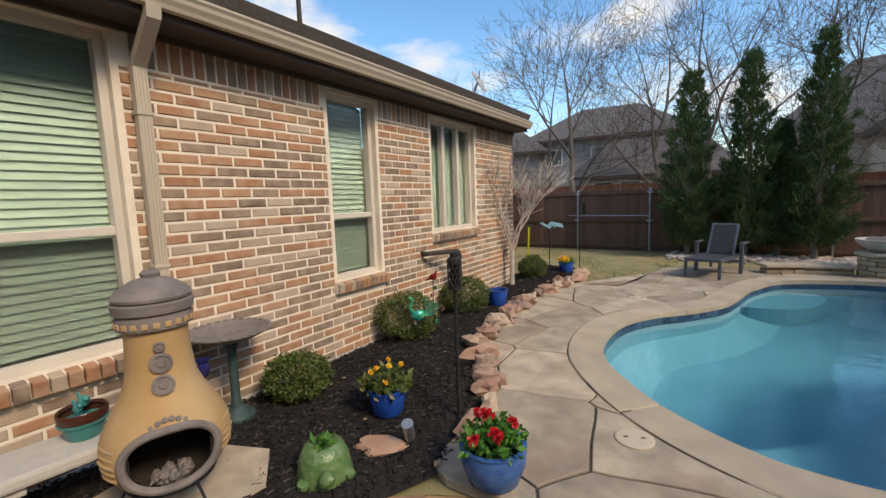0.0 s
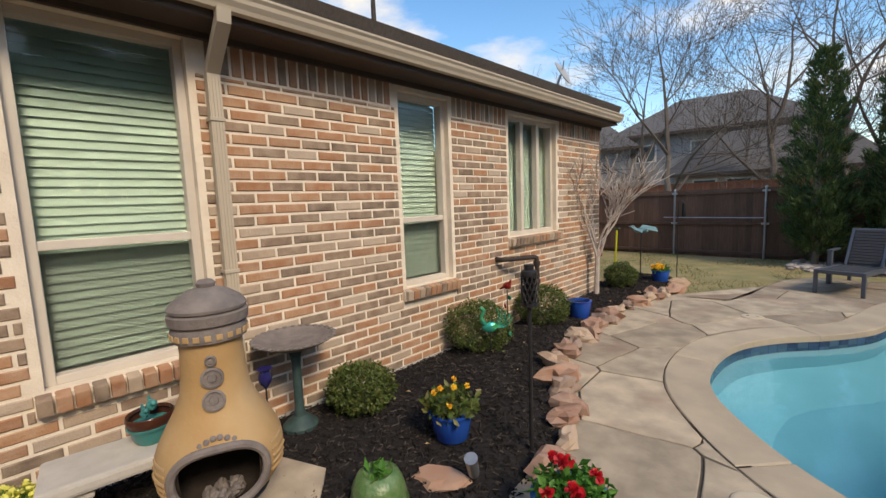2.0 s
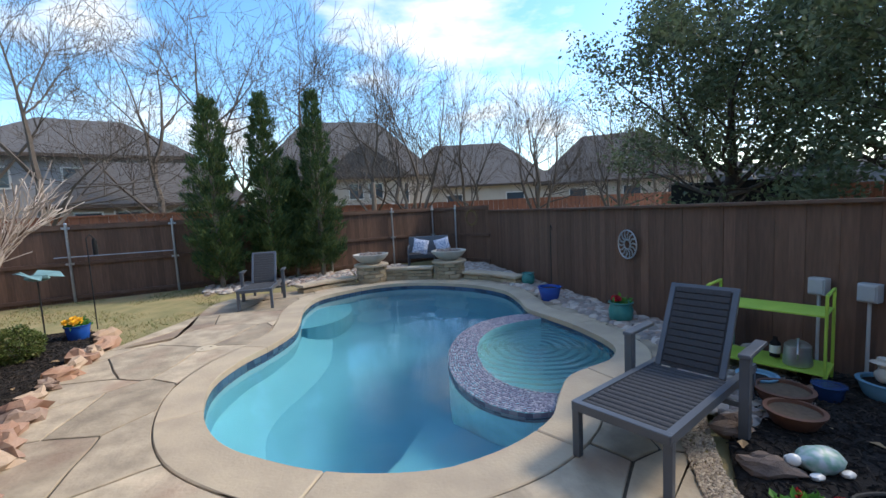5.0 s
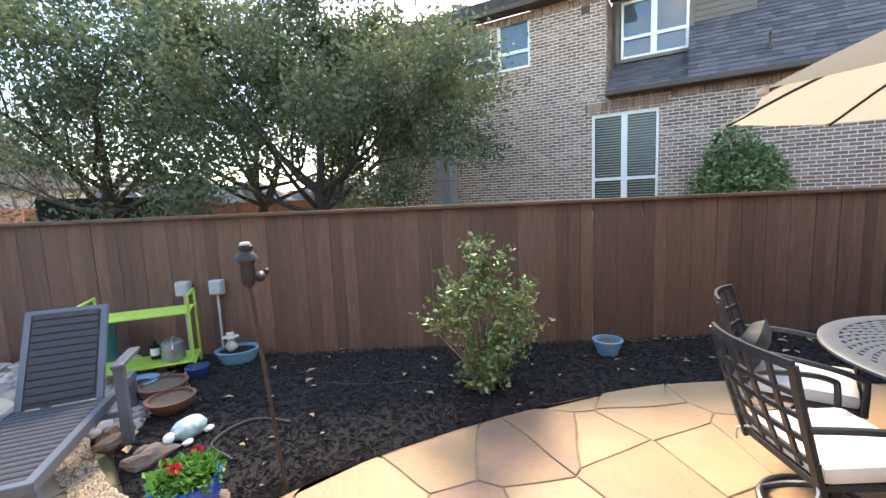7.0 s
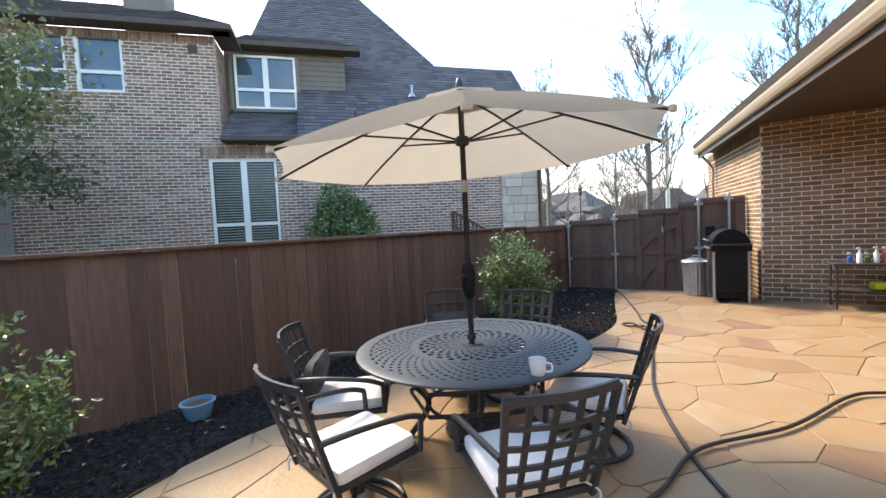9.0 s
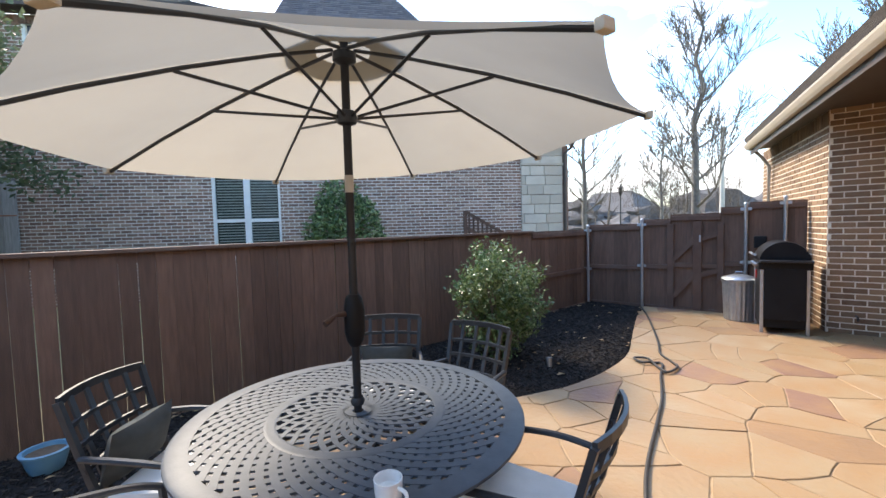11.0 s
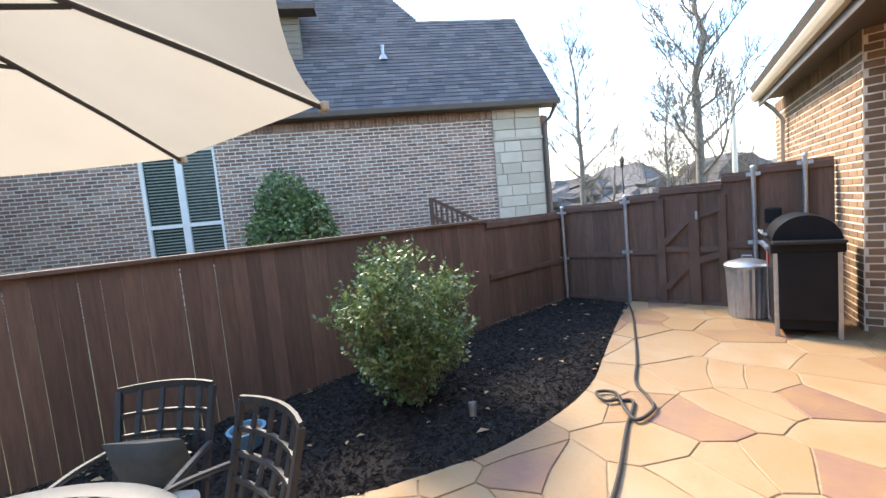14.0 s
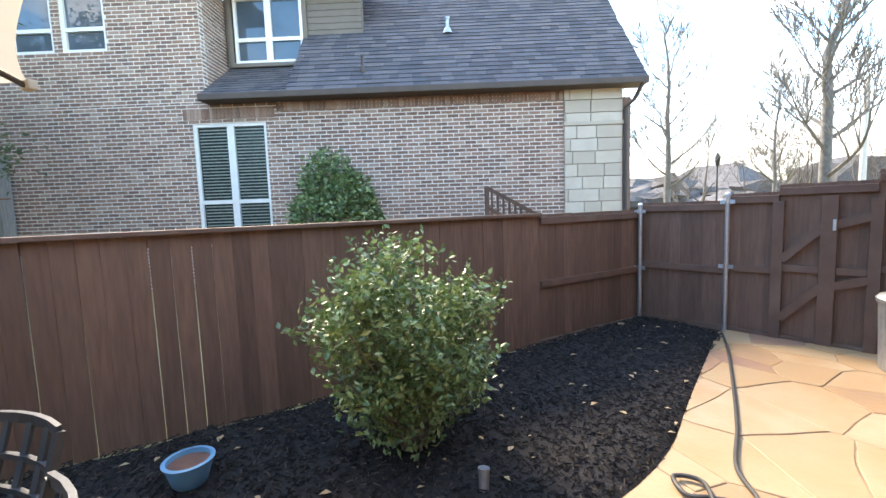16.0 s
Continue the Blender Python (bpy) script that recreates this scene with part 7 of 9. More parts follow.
MB().box((0.03, 0.02, 0.98), (0.14, 0.03, 0.05), 0.01).make("handle", mat("dark_grip", (0.1, 0.12, 0.05), rough=0.6), yg)
hp = thing("hanging_pole", 0, 0, 0, 0, "thin pale rod fixed across the back fence", "rod")
MB().tube([(-0.6, 14.72, 1.02), (1.7, 14.70, 1.0)], 0.012, 6).make("rod", M_STEEL, hp)
# crepe myrtle
rnd = random.Random(44)
my = thing("crepe_myrtle", 0.18, 8.5, 0.0, 0, "small bare crepe myrtle with smooth pale bark", "tree")
tr, br, ends = MB(), MB(), []
pts = [(0.005 * k, 0.0, 0.2 * k) for k in range(5)]
tr.tube(pts, [0.05, 0.045, 0.043, 0.04, 0.04], 8)
for k in range(6):
    a = k * 1.05
    grow(br, rnd, pts[3 + k % 2], (math.cos(a) * 0.42 + 0.06, math.sin(a) * 0.42, 0.95), 0.72, 0.024, 3, ends, 5, 0.45, 0.12, (2, 4), None, 0.72)
tr.make("trunk", M_MYRTLE, my, smooth=True)
br.make("branch_frame", M_MYRTLE, my)

# ---- pool side ----
for x, y in ((2.95, 4.27), (2.36, 8.42)):
    sk = thing("skimmer_lid", x, y, 0.0, 20, "round cream plastic skimmer lid set in the deck", "skimmer lid", "skimmer lids")
    MB().lathe([(0.125, 0.0), (0.125, 0.008), (0.118, 0.012), (0.10, 0.013), (0.002, 0.014)], 32).make("lid", mat("cream_plastic", (0.55, 0.47, 0.34), (0.5, 0.42, 0.3), 0.5) if "cream_plastic" not in bpy.data.materials else bpy.data.materials["cream_plastic"], sk, smooth=True)
    for s in (-1, 1):
        MB().box((0.055 * s, 0.0, 0.014), (0.03, 0.012, 0.004)).make("finger_slot", M_BLACK, sk)


def ledge_wall(pts, h, label, cap=0.06, depth=0.26):
    w = thing("stone_wall", 0, 0, 0, 0, label, "stone wall")
    rnd = random.Random(int(pts[0][0] * 100))
    for (x1, y1), (x2, y2) in zip(pts[:-1], pts[1:]):
        L, ang = math.hypot(x2 - x1, y2 - y1), math.degrees(math.atan2(y2 - y1, x2 - x1))
        m, z = pose(x1, y1, 0, 0, 0, ang), 0.0
        while z < h - 0.03:
            c = min(rnd.uniform(0.06, 0.1), h - z)
            u = 0.0
            while u < L - 0.02:
                e = min(rnd.uniform(0.18, 0.42), L - u)
                MB().box((u + e / 2, rnd.uniform(-0.015, 0.015), z + c / 2), (e - 0.008, depth, c - 0.008), 0.014).make("stone", M_STONE, w, m=m)
                u += e
            z += c
        MB().box((L / 2, 0, h + cap / 2), (L + 0.04, depth + 0.09, cap), 0.016).make("capstone", M_COPING, w, m=m)


def fire_bowl(x, y, label):
    p = thing("stone_pedestal", x, y, 0, 0, "round stacked tan stone pedestal at the pool edge", "pedestal", "fire bowl pedestals")
    rnd = random.Random(int(x * 10))
    for r in range(5):
        n = 9
        for k in range(n):
            a = 6.283 * (k + 0.5 * (r % 2)) / n
            MB().box((0.25, 0, 0), (0.22, 0.235 + rnd.uniform(-0.02, 0.01), 0.082), 0.016).make("stone", M_STONE, p, m=pose(0, 0, 0.045 + r * 0.087 - 0.05, 0, 0, math.degrees(a)))
    MB().lathe([(0.40, 0.38), (0.42, 0.39), (0.42, 0.43), (0.40, 0.445), (0.002, 0.446)], 32).make("capstone", M_COPING, p, smooth=True)
    f = thing("fire_bowl", x, y, 0.445, 0, label, "fire bowl", "fire bowls")
    MB().lathe([(0.15, 0), (0.2, 0.01), (0.33, 0.10), (0.42, 0.20), (0.43, 0.235), (0.405, 0.24), (0.38, 0.2), (0.3, 0.13), (0.002, 0.12)], 36).make("bowl", M_CONCRETE, f, smooth=True)
    for k in range(26):
        a, q = rnd.uniform(0, 6.28), 0.28 * math.sqrt(rnd.random())
        MB().blob((q * math.cos(a), q * math.sin(a), 0.2 + 0.04 * rnd.random()), (0.06, 0.05, 0.035), k, 0.3, 6, 5).make("lava_rock", M_CHIMDARK, f)


ledge_wall([(4.15, 11.62), (4.75, 11.85), (5.5, 12.0)], 0.12, "low stacked tan stone wall beside the pool")
ledge_wall([(6.25, 11.85), (6.75, 11.6), (7.25, 11.2)], 0.24, "stacked tan stone wall between the fire bowls")
ledge_wall([(7.85, 10.6), (8.15, 9.9), (8.25, 9.1)], 0.12, "low stacked tan stone wall by the river rocks")
fire_bowl(5.92, 11.9, "pale concrete fire bowl filled with dark lava rock")
fire_bowl(7.58, 10.95, "pale concrete fire bowl holding lava rock beside the bench wall")


def pebbles(name, poly, count, smin, smax, material, label, seed, z=0.0):
    rnd, b, xs, ys = random.Random(seed), MB(), [p[0] for p in poly], [p[1] for p in poly]
    made = 0
    while made < count:
        x, y = rnd.uniform(min(xs), max(xs)), rnd.uniform(min(ys), max(ys))
        if inside(poly, x, y):
            s = rnd.uniform(smin, smax)
            b.blob((x, y, z + s * 0.25), (s, s * rnd.uniform(0.6, 0.95), s * 0.55), rnd.randrange(9999), 0.12, 7, 5)
            made += 1
    return tagged(b.make(name, material, smooth=True), label, "pebbles", kind="stuff")


pebbles("river_rocks", [(7.05, 5.4), (7.32, 6.4), (7.55, 7.4), (7.95, 8.4), (8.1, 9.6), (7.95, 10.9), (7.9, 11.6), (8.3, 13.0), (9.0, 13.9), (9.75, 12.6), (8.75, 9.2), (7.9, 6.2), (7.55, 4.4), (6.7, 4.4)], 3000, 0.04, 0.095, M_PEBBLE, "grey and tan river rocks along the fence", 7, -0.03)
pebbles("river_rocks", [(2.3, 13.2), (5.8, 13.0), (6.6, 12.4), (8.0, 12.2), (7.8, 14.6), (2.3, 14.7)], 900, 0.04, 0.10, M_PEBBLE, "tan and grey rocks under the junipers", 8, -0.05)
pebbles("river_rocks", [(5.75, 3.62), (6.9, 3.4), (7.4, 4.2), (7.0, 4.7), (6.2, 4.45), (5.75, 4.05)], 420, 0.04, 0.09, M_PEBBLE, "grey river rocks round the green cart", 9, 0.0)
pebbles("pea_gravel", [(4.75, 3.05), (5.1, 3.45), (5.5, 3.75), (5.95, 4.05), (5.75, 4.25), (5.3, 3.85), (4.9, 3.5), (4.6, 3.2)], 3200, 0.007, 0.014, M_GRAVEL, "tan pea gravel strip beside the deck", 10, 0.005)
for x, y, s in ((5.30, 3.30, 0.14), (5.62, 3.66, 0.13), (4.72, 2.80, 0.14), (5.0, 3.02, 0.10)):
    r = thing("bed_rock", x, y, 0.03, x * 90, "dark weathered rock at the mulch bed edge", "rock", "bed edge rocks")
    MB().blob((0, 0, 0.02), (s * 1.1, s * 0.7, s * 0.5), int(x * 77), 0.3, 12, 8).make("stone", mat("dark_rock", (0.13, 0.095, 0.08), (0.2, 0.15, 0.12), 0.9, scale=8, bump=0.6) if "dark_rock" not in bpy.data.materials else bpy.data.materials["dark_rock"], r)


def chaise(x, y, rz, label):
    t = thing("chaise_lounge", x, y, 0.006, rz, label, "lounge chair", "chaise lounges")
    W, H, XB = 0.305, 0.35, 1.10
    for s in (1, -1):
        MB().box((0.03, s * (W - 0.02), 0.17), (0.05, 0.05, 0.34), 0.006).make("leg", M_ALU, t)
        b = MB().bar([(0.0, s * (W - 0.02), H), (0.5, s * (W - 0.02), H - 0.015), (1.1, s * (W - 0.02), H - 0.04), (1.62, s * (W - 0.02), H - 0.05)], 0.045, 0.06)
        b.make("side_rail", M_ALU, t)
        MB().box((0.98, s * (W + 0.09), 0.29), (0.075, 0.06, 0.58), 0.006).make("arm_post", M_ALU, t)
        MB().box((1.14, s * (W + 0.09), 0.59), (0.42, 0.075, 0.03), 0.008).make("armrest", M_ALU, t)
        MB().box((1.57, s * (W - 0.02), 0.15), (0.05, 0.05, 0.32), 0.006).make("leg", M_ALU, t)
    MB().box((0.02, 0, H), (0.05, 2 * W, 0.06), 0.008).make("foot_rail", M_ALU, t)
    MB().box((0.98, 0, 0.24), (0.04, 2 * W + 0.16, 0.04), 0.006).make("stretcher", M_ALU, t)
    b = MB()
    n, m = 96, 2
    for k in range(n + 1):
        u = 0.05 + (XB - 0.05) * k / n
        z = H + 0.008 - 0.035 * k / n + 0.016 * abs(math.sin(k * math.pi / 6)) ** 0.6
        for yy in (-W + 0.045, W - 0.045):
            b.v.append((u, yy, z))
    for k in range(n):
        b.f.append((2 * k, 2 * k + 2, 2 * k + 3, 2 * k + 1))
    o = len(b.v)
    b.v += [(p[0], p[1], p[2] - 0.012) for p in b.v[:o]]
    b.f += [(o + 2 * k + 1, o + 2 * k + 3, o + 2 * k + 2, o + 2 * k) for k in range(n)]
    b.make("seat_sling", M_SLING, t, "dark ribbed mesh seat")
    back = pose(XB, 0, H - 0.02, 0, -62, 0)
    L, W = 0.68, 0.245
    for s in (1, -1):
        MB().box((L / 2, s * (W - 0.02), 0), (L, 0.042, 0.04), 0.008).make("back_rail", M_ALU, t, m=back)
    MB().box((L, 0, 0), (0.042, 2 * W, 0.04), 0.008).make("top_rail", M_ALU, t, m=back)
    MB().box((L / 2, 0, 0.004), (L - 0.02, 2 * W - 0.08, 0.014), 0.003).make("back_sling", M_SLING, t, "dark mesh backrest", m=back)
    for k in range(12):
        MB().box((0.065 + k * 0.053, 0, 0.014), (0.047, 2 * W - 0.10, 0.016), 0.007).make("padded_tuft", M_SLING, t, m=back)
    return t


chaise(4.55, 3.777, 10.5, "charcoal aluminium chaise lounge with dark sling beside the spa")
chaise(3.15, 10.50, 75, "charcoal aluminium chaise lounge on the deck by the junipers")

ls = thing("loveseat", 8.35, 13.5, 0.0, -28, "dark outdoor loveseat with two patterned pillows in the corner", "loveseat")
MB().box((0, 0, 0.30), (1.25, 0.6, 0.12), 0.03).make("seat", M_SLING, ls)
MB().box((0, 0.3, 0.62), (1.25, 0.07, 0.6), 0.05, m=pose(0, 0, 0, -8)).make("backrest", M_ALU, ls)
for x in (-0.62, 0.62):
    MB().tube(smooth_line([(x, -0.3, 0), (x, -0.3, 0.5), (x, -0.1, 0.58), (x, 0.28, 0.6)], 4), 0.022, 8).make("armrest", M_ALU, ls)
    MB().box((x, 0.28, 0.25), (0.05, 0.05, 0.5), 0.008).make("leg", M_ALU, ls)


def pillow(x, y, z, rx, ry, rz, w, h, material, label):
    t = new("throw_pillow")
    t.matrix_basis = pose(x, y, z, rx, ry, rz)
    tagged(t, label, "pillow", "throw pillows")
    b, n = MB(), 9
    for s in (1, -1):
        for i in range(n):
            for j in range(n):
                u, v = 2 * i / (n - 1) - 1, 2 * j / (n - 1) - 1
                puff = (1 - u ** 4) * (1 - v ** 4)
                pin = 1 - 0.07 * (1 - abs(u * v))
                b.v.append((u * w / 2 * pin, v * h / 2 * pin, s * 0.075 * puff ** 0.6))
    for s in range(2):
        for i in range(n - 1):
            for j in range(n - 1):
                q = s * n * n + i * n + j
                f = (q, q + n, q + n + 1, q + 1)
                b.f.append(f if s == 0 else f[::-1])
    b.make("cover", material, t, smooth=True)
    return t


pillow(8.05, 13.45, 0.60, 68, 12, -28, 0.46, 0.46, M_PATPIL, "blue and white patterned throw pillow on the loveseat")
pillow(8.62, 13.12, 0.60, 68, -14, -28, 0.46, 0.46, M_PATPIL, "blue and white patterned throw pillow leaning sideways on the loveseat")
p1 = pot("blue_pot", 7.62, 7.55, 0.0, [(0.13, 0), (0.15, 0.02), (0.19, 0.2), (0.195, 0.24)], M_BLUE, "cobalt blue pot at the river rock edge")
p2 = pot("dark_pot", 8.35, 8.95, 0.0, [(0.09, 0), (0.13, 0.05), (0.14, 0.15), (0.11, 0.22), (0.12, 0.24)], M_TEAL, "small dark green glazed pot on the river rocks")
p3 = pot("flower_pot", 7.42, 5.95, 0.0, [(0.11, 0), (0.15, 0.04), (0.165, 0.16), (0.14, 0.24), (0.155, 0.27)], M_TEAL, "dark teal glazed pot with a red bloom")
flowers(p3, 0.12, 0.24, 0.1, 90, 0.07, M_GERLEAF, 2, M_RED, 0.05, 9, "red blossom")
hk = thing("shepherd_hook", 8.2, 8.1, 0.0, 30, "thin black shepherd hook by the fence", "garden hook")
MB().tube(smooth_line([(0, 0, 0), (0, 0, 1.15), (0.03, 0, 1.24), (0.09, 0, 1.24), (0.11, 0, 1.16)], 4), 0.008, 6).make("hook", M_IRON, hk)
fa = math.degrees(math.atan2(6.25 - 12.5, 7.97 - 9.95))
wh = thing("metal_wheel_ornament", 7.90, 6.20, 1.02, fa, "round silver metal wheel ornament hung on the fence", "wall ornament")
b = MB()
for r in (0.21, 0.07):
    b.tube([(r * math.cos(6.283 * k / 28), 0.0, r * math.sin(6.283 * k / 28)) for k in range(29)], 0.011, 6)
b.make("rim", M_STEEL, wh)
for k in range(14):
    a = 6.283 * k / 14
    MB().bar([(0.07 * math.cos(a), 0, 0.07 * math.sin(a)), (0.14 * math.cos(a + 0.2), 0, 0.14 * math.sin(a + 0.2)), (0.21 * math.cos(a), 0, 0.21 * math.sin(a))], 0.008, 0.022).make("spoke", M_STEEL, wh)
sb = thing("sunburst_ornament", 9.66, 13.05, 1.38, -75, "brass sunburst ring ornament on the corner fence", "wall ornament")
M_BRASS = mat("aged_brass", (0.24, 0.18, 0.07), (0.14, 0.10, 0.05), 0.5, 0.7)
MB().tube([(0.20 * math.cos(6.283 * k / 28), 0, 0.20 * math.sin(6.283 * k / 28)) for k in range(29)], 0.01, 6).make("ring", M_BRASS, sb)
for k in range(28):
    a = 6.283 * k / 28
    MB().tube([(0.21 * math.cos(a), 0, 0.21 * math.sin(a)), (0.29 * math.cos(a), 0, 0.29 * math.sin(a))], [0.014, 0.004], 5).make("ray", M_BRASS, sb)

# green cart and its clutter
ct = thing("garden_cart", 6.86, 3.98, 0.0, 101, "lime green metal two-shelf garden cart by the fence", "cart")
for x in (-0.42, 0.42):
    for y in (-0.19, 0.19):
        MB().box((x, y, 0.42), (0.022, 0.022, 0.84), 0.005).make("leg", M_LIME, ct)
    MB().box((x, 0, 0.83), (0.022, 0.36, 0.022), 0.005).make("handle", M_LIME, ct)
    MB().box((x, 0, 0.16), (0.028, 0.36, 0.028), 0.005).make("stretcher", M_LIME, ct)
for z in (0.66, 0.17):
    MB().box((0, 0, z), (0.84, 0.39, 0.016), 0.006).make("shelf", M_LIME, ct)
for k, (x, y, h) in enumerate(((-0.2, 0.02, 0.17), (-0.05, -0.06, 0.18))):
    w = ct.matrix_basis @ Vector((x, y, 0.185))
    t = thing("bottle", w.x, w.y, w.z, 0, "black plastic garden bottle with a white label on the cart", "bottle", "bottles on the cart")
    MB().lathe([(0.04, 0), (0.042, h * 0.7), (0.018, h * 0.85), (0.018, h)], 14).make("body", M_BLACK, t, smooth=True)
    MB().lathe([(0.0425, h * 0.2), (0.0425, h * 0.6)], 14, cap=False).make("label", M_WHITE, t)
gs = thing("watering_can", 6.86, 3.75, 0.185, 20, "grey metal watering can on the lower cart shelf", "watering can")
MB().lathe([(0.1, 0), (0.105, 0.02), (0.095, 0.17), (0.06, 0.2)], 18).make("body", M_STEEL, gs, smooth=True)
MB().tube([(0.08, 0, 0.04), (0.2, 0, 0.17)], [0.02, 0.014], 8).make("spout", M_STEEL, gs)
MB().tube([(-0.09, 0, 0.05), (-0.15, 0, 0.13), (-0.05, 0, 0.22)], 0.008, 6).make("handle", M_STEEL, gs)
for k, (x, y, z) in enumerate(((7.40, 3.80, 0.79), (7.33, 3.44, 0.79))):
    e = thing("electric_box", x, y, z, 79, "grey electrical box with conduit fixed to the fence", "electric box", "electric boxes on the fence")
    MB().box((0, 0, 0), (0.14, 0.09, 0.16), 0.012).make("housing", M_GREYBOX, e)
    MB().box((0, 0.05, 0.0), (0.12, 0.02, 0.13), 0.006).make("cover", M_GREYBOX, e)
    MB().tube([(0, 0, -0.08), (0, 0, -0.78)], 0.014, 8).make("conduit", M_GREYBOX, e)
tb = thing("green_bin", 7.25, 4.62, 0.0, 0, "teal plastic bin behind the chaise by the fence", "bin")
MB().lathe([(0.15, 0), (0.17, 0.02), (0.18, 0.5), (0.19, 0.52), (0.17, 0.52)], 20).make("body", M_TEAL, tb, smooth=True)
bw = pot("blue_basin", 7.0, 3.2, 0.03, [(0.13, 0), (0.15, 0.03), (0.175, 0.11), (0.18, 0.14)], M_LBLUE, "light blue glazed oval basin with a small figure", category="basin")
bw.scale = (1.0, 1.15, 1.0)
MB().blob((0, 0.05, 0.18), (0.055, 0.05, 0.065), 3, 0.1, 10, 8).make("figure", M_CONCRETE, bw, "grey stone figure", smooth=True)
MB().blob((0, 0.05, 0.265), (0.038, 0.038, 0.038), 4, 0.05, 10, 8).make("figure_head", M_CONCRETE, bw, smooth=True)
MB().lathe([(0.075, 0.28), (0.04, 0.295), (0.035, 0.32), (0.002, 0.325)], 16, m=pose(0, 0.05, 0)).make("figure_hat", M_CONCRETE, bw, smooth=True)
pot("small_blue_pot", 6.62, 3.46, 0.03, [(0.07, 0), (0.085, 0.02), (0.10, 0.13)], mat("deep_blue_glaze", (0.02, 0.05, 0.14), rough=0.25), "small dark blue pot beside the cart")
pot("terracotta_bowl", 6.28, 3.62, 0.04, [(0.12, 0), (0.15, 0.03), (0.185, 0.10), (0.185, 0.125)], M_TERRA, "rust brown glazed bowl with dry soil", mat("dry_soil", (0.13, 0.09, 0.06), rough=0.95, scale=30))
pot("terracotta_bowl", 5.98, 3.44, 0.04, [(0.10, 0), (0.13, 0.02), (0.165, 0.09), (0.17, 0.115)], M_TERRA, "low rust brown saucer bowl on the mulch", bpy.data.materials["dry_soil"])
pot("blue_bowl", 6.42, 3.86, 0.03, [(0.08, 0), (0.10, 0.02), (0.135, 0.11), (0.14, 0.13)], M_LBLUE, "small light blue glazed bowl on the rocks")
tu = thing("turtle_ornament", 5.5, 3.14, 0.05, 150, "painted stone turtle ornament on the mulch", "garden ornament")
MB().blob((0, 0, 0.06), (0.13, 0.10, 0.075), 3, 0.08, 14, 10).make("shell", mat("mosaic_shell", (0.20, 0.38, 0.30), (0.45, 0.52, 0.55), 0.4, scale=26, detail=1.0), tu, smooth=True)
MB().blob((0.15, 0, 0.07), (0.045, 0.035, 0.035), 4, 0.05).make("head", M_WHITE, tu, smooth=True)
for x, y in ((0.09, 0.09), (0.09, -0.09), (-0.09, 0.08), (-0.09, -0.08)):
    MB().blob((x, y, 0.02), (0.045, 0.03, 0.02), 5, 0.1).make("flipper", M_WHITE, tu, smooth=True)
gp = pot("flower_pot", 4.70, 2.86, 0.0, [(0.12, 0), (0.14, 0.03), (0.165, 0.15), (0.175, 0.21), (0.165, 0.23)], M_BLUE, "cobalt blue pot of geraniums at the bed corner")
flowers(gp, 0.17, 0.2, 0.13, 620, 0.055, M_GERLEAF, 3, M_RED, 0.03, 17, "red geranium head")
sk = thing("bird_post", 4.66, 2.44, 0.0, 0, "dark iron post with a carved bird house top", "bird house")
MB().tube([(0.13, -0.06, 0.0), (0.0, 0, 1.30)], 0.011, 8).make("post", M_RUST, sk)
MB().lathe([(0.012, 1.24), (0.030, 1.26), (0.036, 1.30), (0.034, 1.36), (0.044, 1.385)], 16).make("house", M_IRON, sk, smooth=True)
MB().lathe([(0.058, 1.385), (0.054, 1.40), (0.030, 1.43), (0.034, 1.44), (0.036, 1.455), (0.012, 1.462)], 16).make("roof", M_IRON, sk, "layered metal bird house roof", smooth=True)
MB().lathe([(0.028, 1.462), (0.026, 1.474), (0.004, 1.478)], 12).make("finial", M_CONCRETE, sk, "pale weathered finial", smooth=True)
bd = MB().blob((0.052, -0.045, 1.285), (0.042, 0.028, 0.028), 4, 0.1, 10, 8)
bd.blob((0.088, -0.07, 1.305), (0.02, 0.018, 0.018), 5, 0.05)
bd.make("bird", M_IRON, sk, smooth=True)
# side bed plants
shrub("holly_shrub", 5.56, 0.92, 0.02, [(0.0, 0.0, 0.22, 0.22, 0.24, 0.18), (0.0, -0.06, 0.42, 0.22, 0.26, 0.17), (-0.02, 0.13, 0.80, 0.14, 0.19, 0.20), (0.0, 0.04, 1.04, 0.09, 0.11, 0.14), (0.02, -0.32, 0.50, 0.14, 0.17, 0.18), (0.02, -0.28, 0.70, 0.08, 0.10, 0.12), (0.0, 0.33, 0.60, 0.10, 0.13, 0.08), (0.0, -0.06, 0.98, 0.07, 0.08, 0.16)], 1700, 0.060, M_BUSHLEAF, 91, "loose light green holly shrub in the mulch", shell=0.2, shoots=110)
shrub("holly_shrub", 4.57, -4.42, 0.02, [(0.0, 0.0, 0.30, 0.36, 0.38, 0.27), (0.0, 0.0, 0.62, 0.46, 0.50, 0.34), (0.0, 0.02, 0.92, 0.46, 0.54, 0.28), (-0.18, 0.50, 1.04, 0.16, 0.20, 0.18), (-0.15, -0.44, 0.86, 0.20, 0.20, 0.22), (0.08, 0.44, 0.82, 0.2, 0.2, 0.2), (0.0, 0.12, 1.20, 0.2, 0.24, 0.18), (-0.36, -0.10, 0.60, 0.2, 0.26, 0.26), (-0.1, -0.40, 0.42, 0.24, 0.22, 0.22), (-0.05, 0.34, 0.46, 0.22, 0.2, 0.2)], 7200, 0.054, M_BUSHLEAF, 92, "full glossy green holly shrub beside the patio", shell=0.3, shoots=340)
SP = [(0.09, 0), (0.10, 0.015), (0.13, 0.12), (0.135, 0.15)]
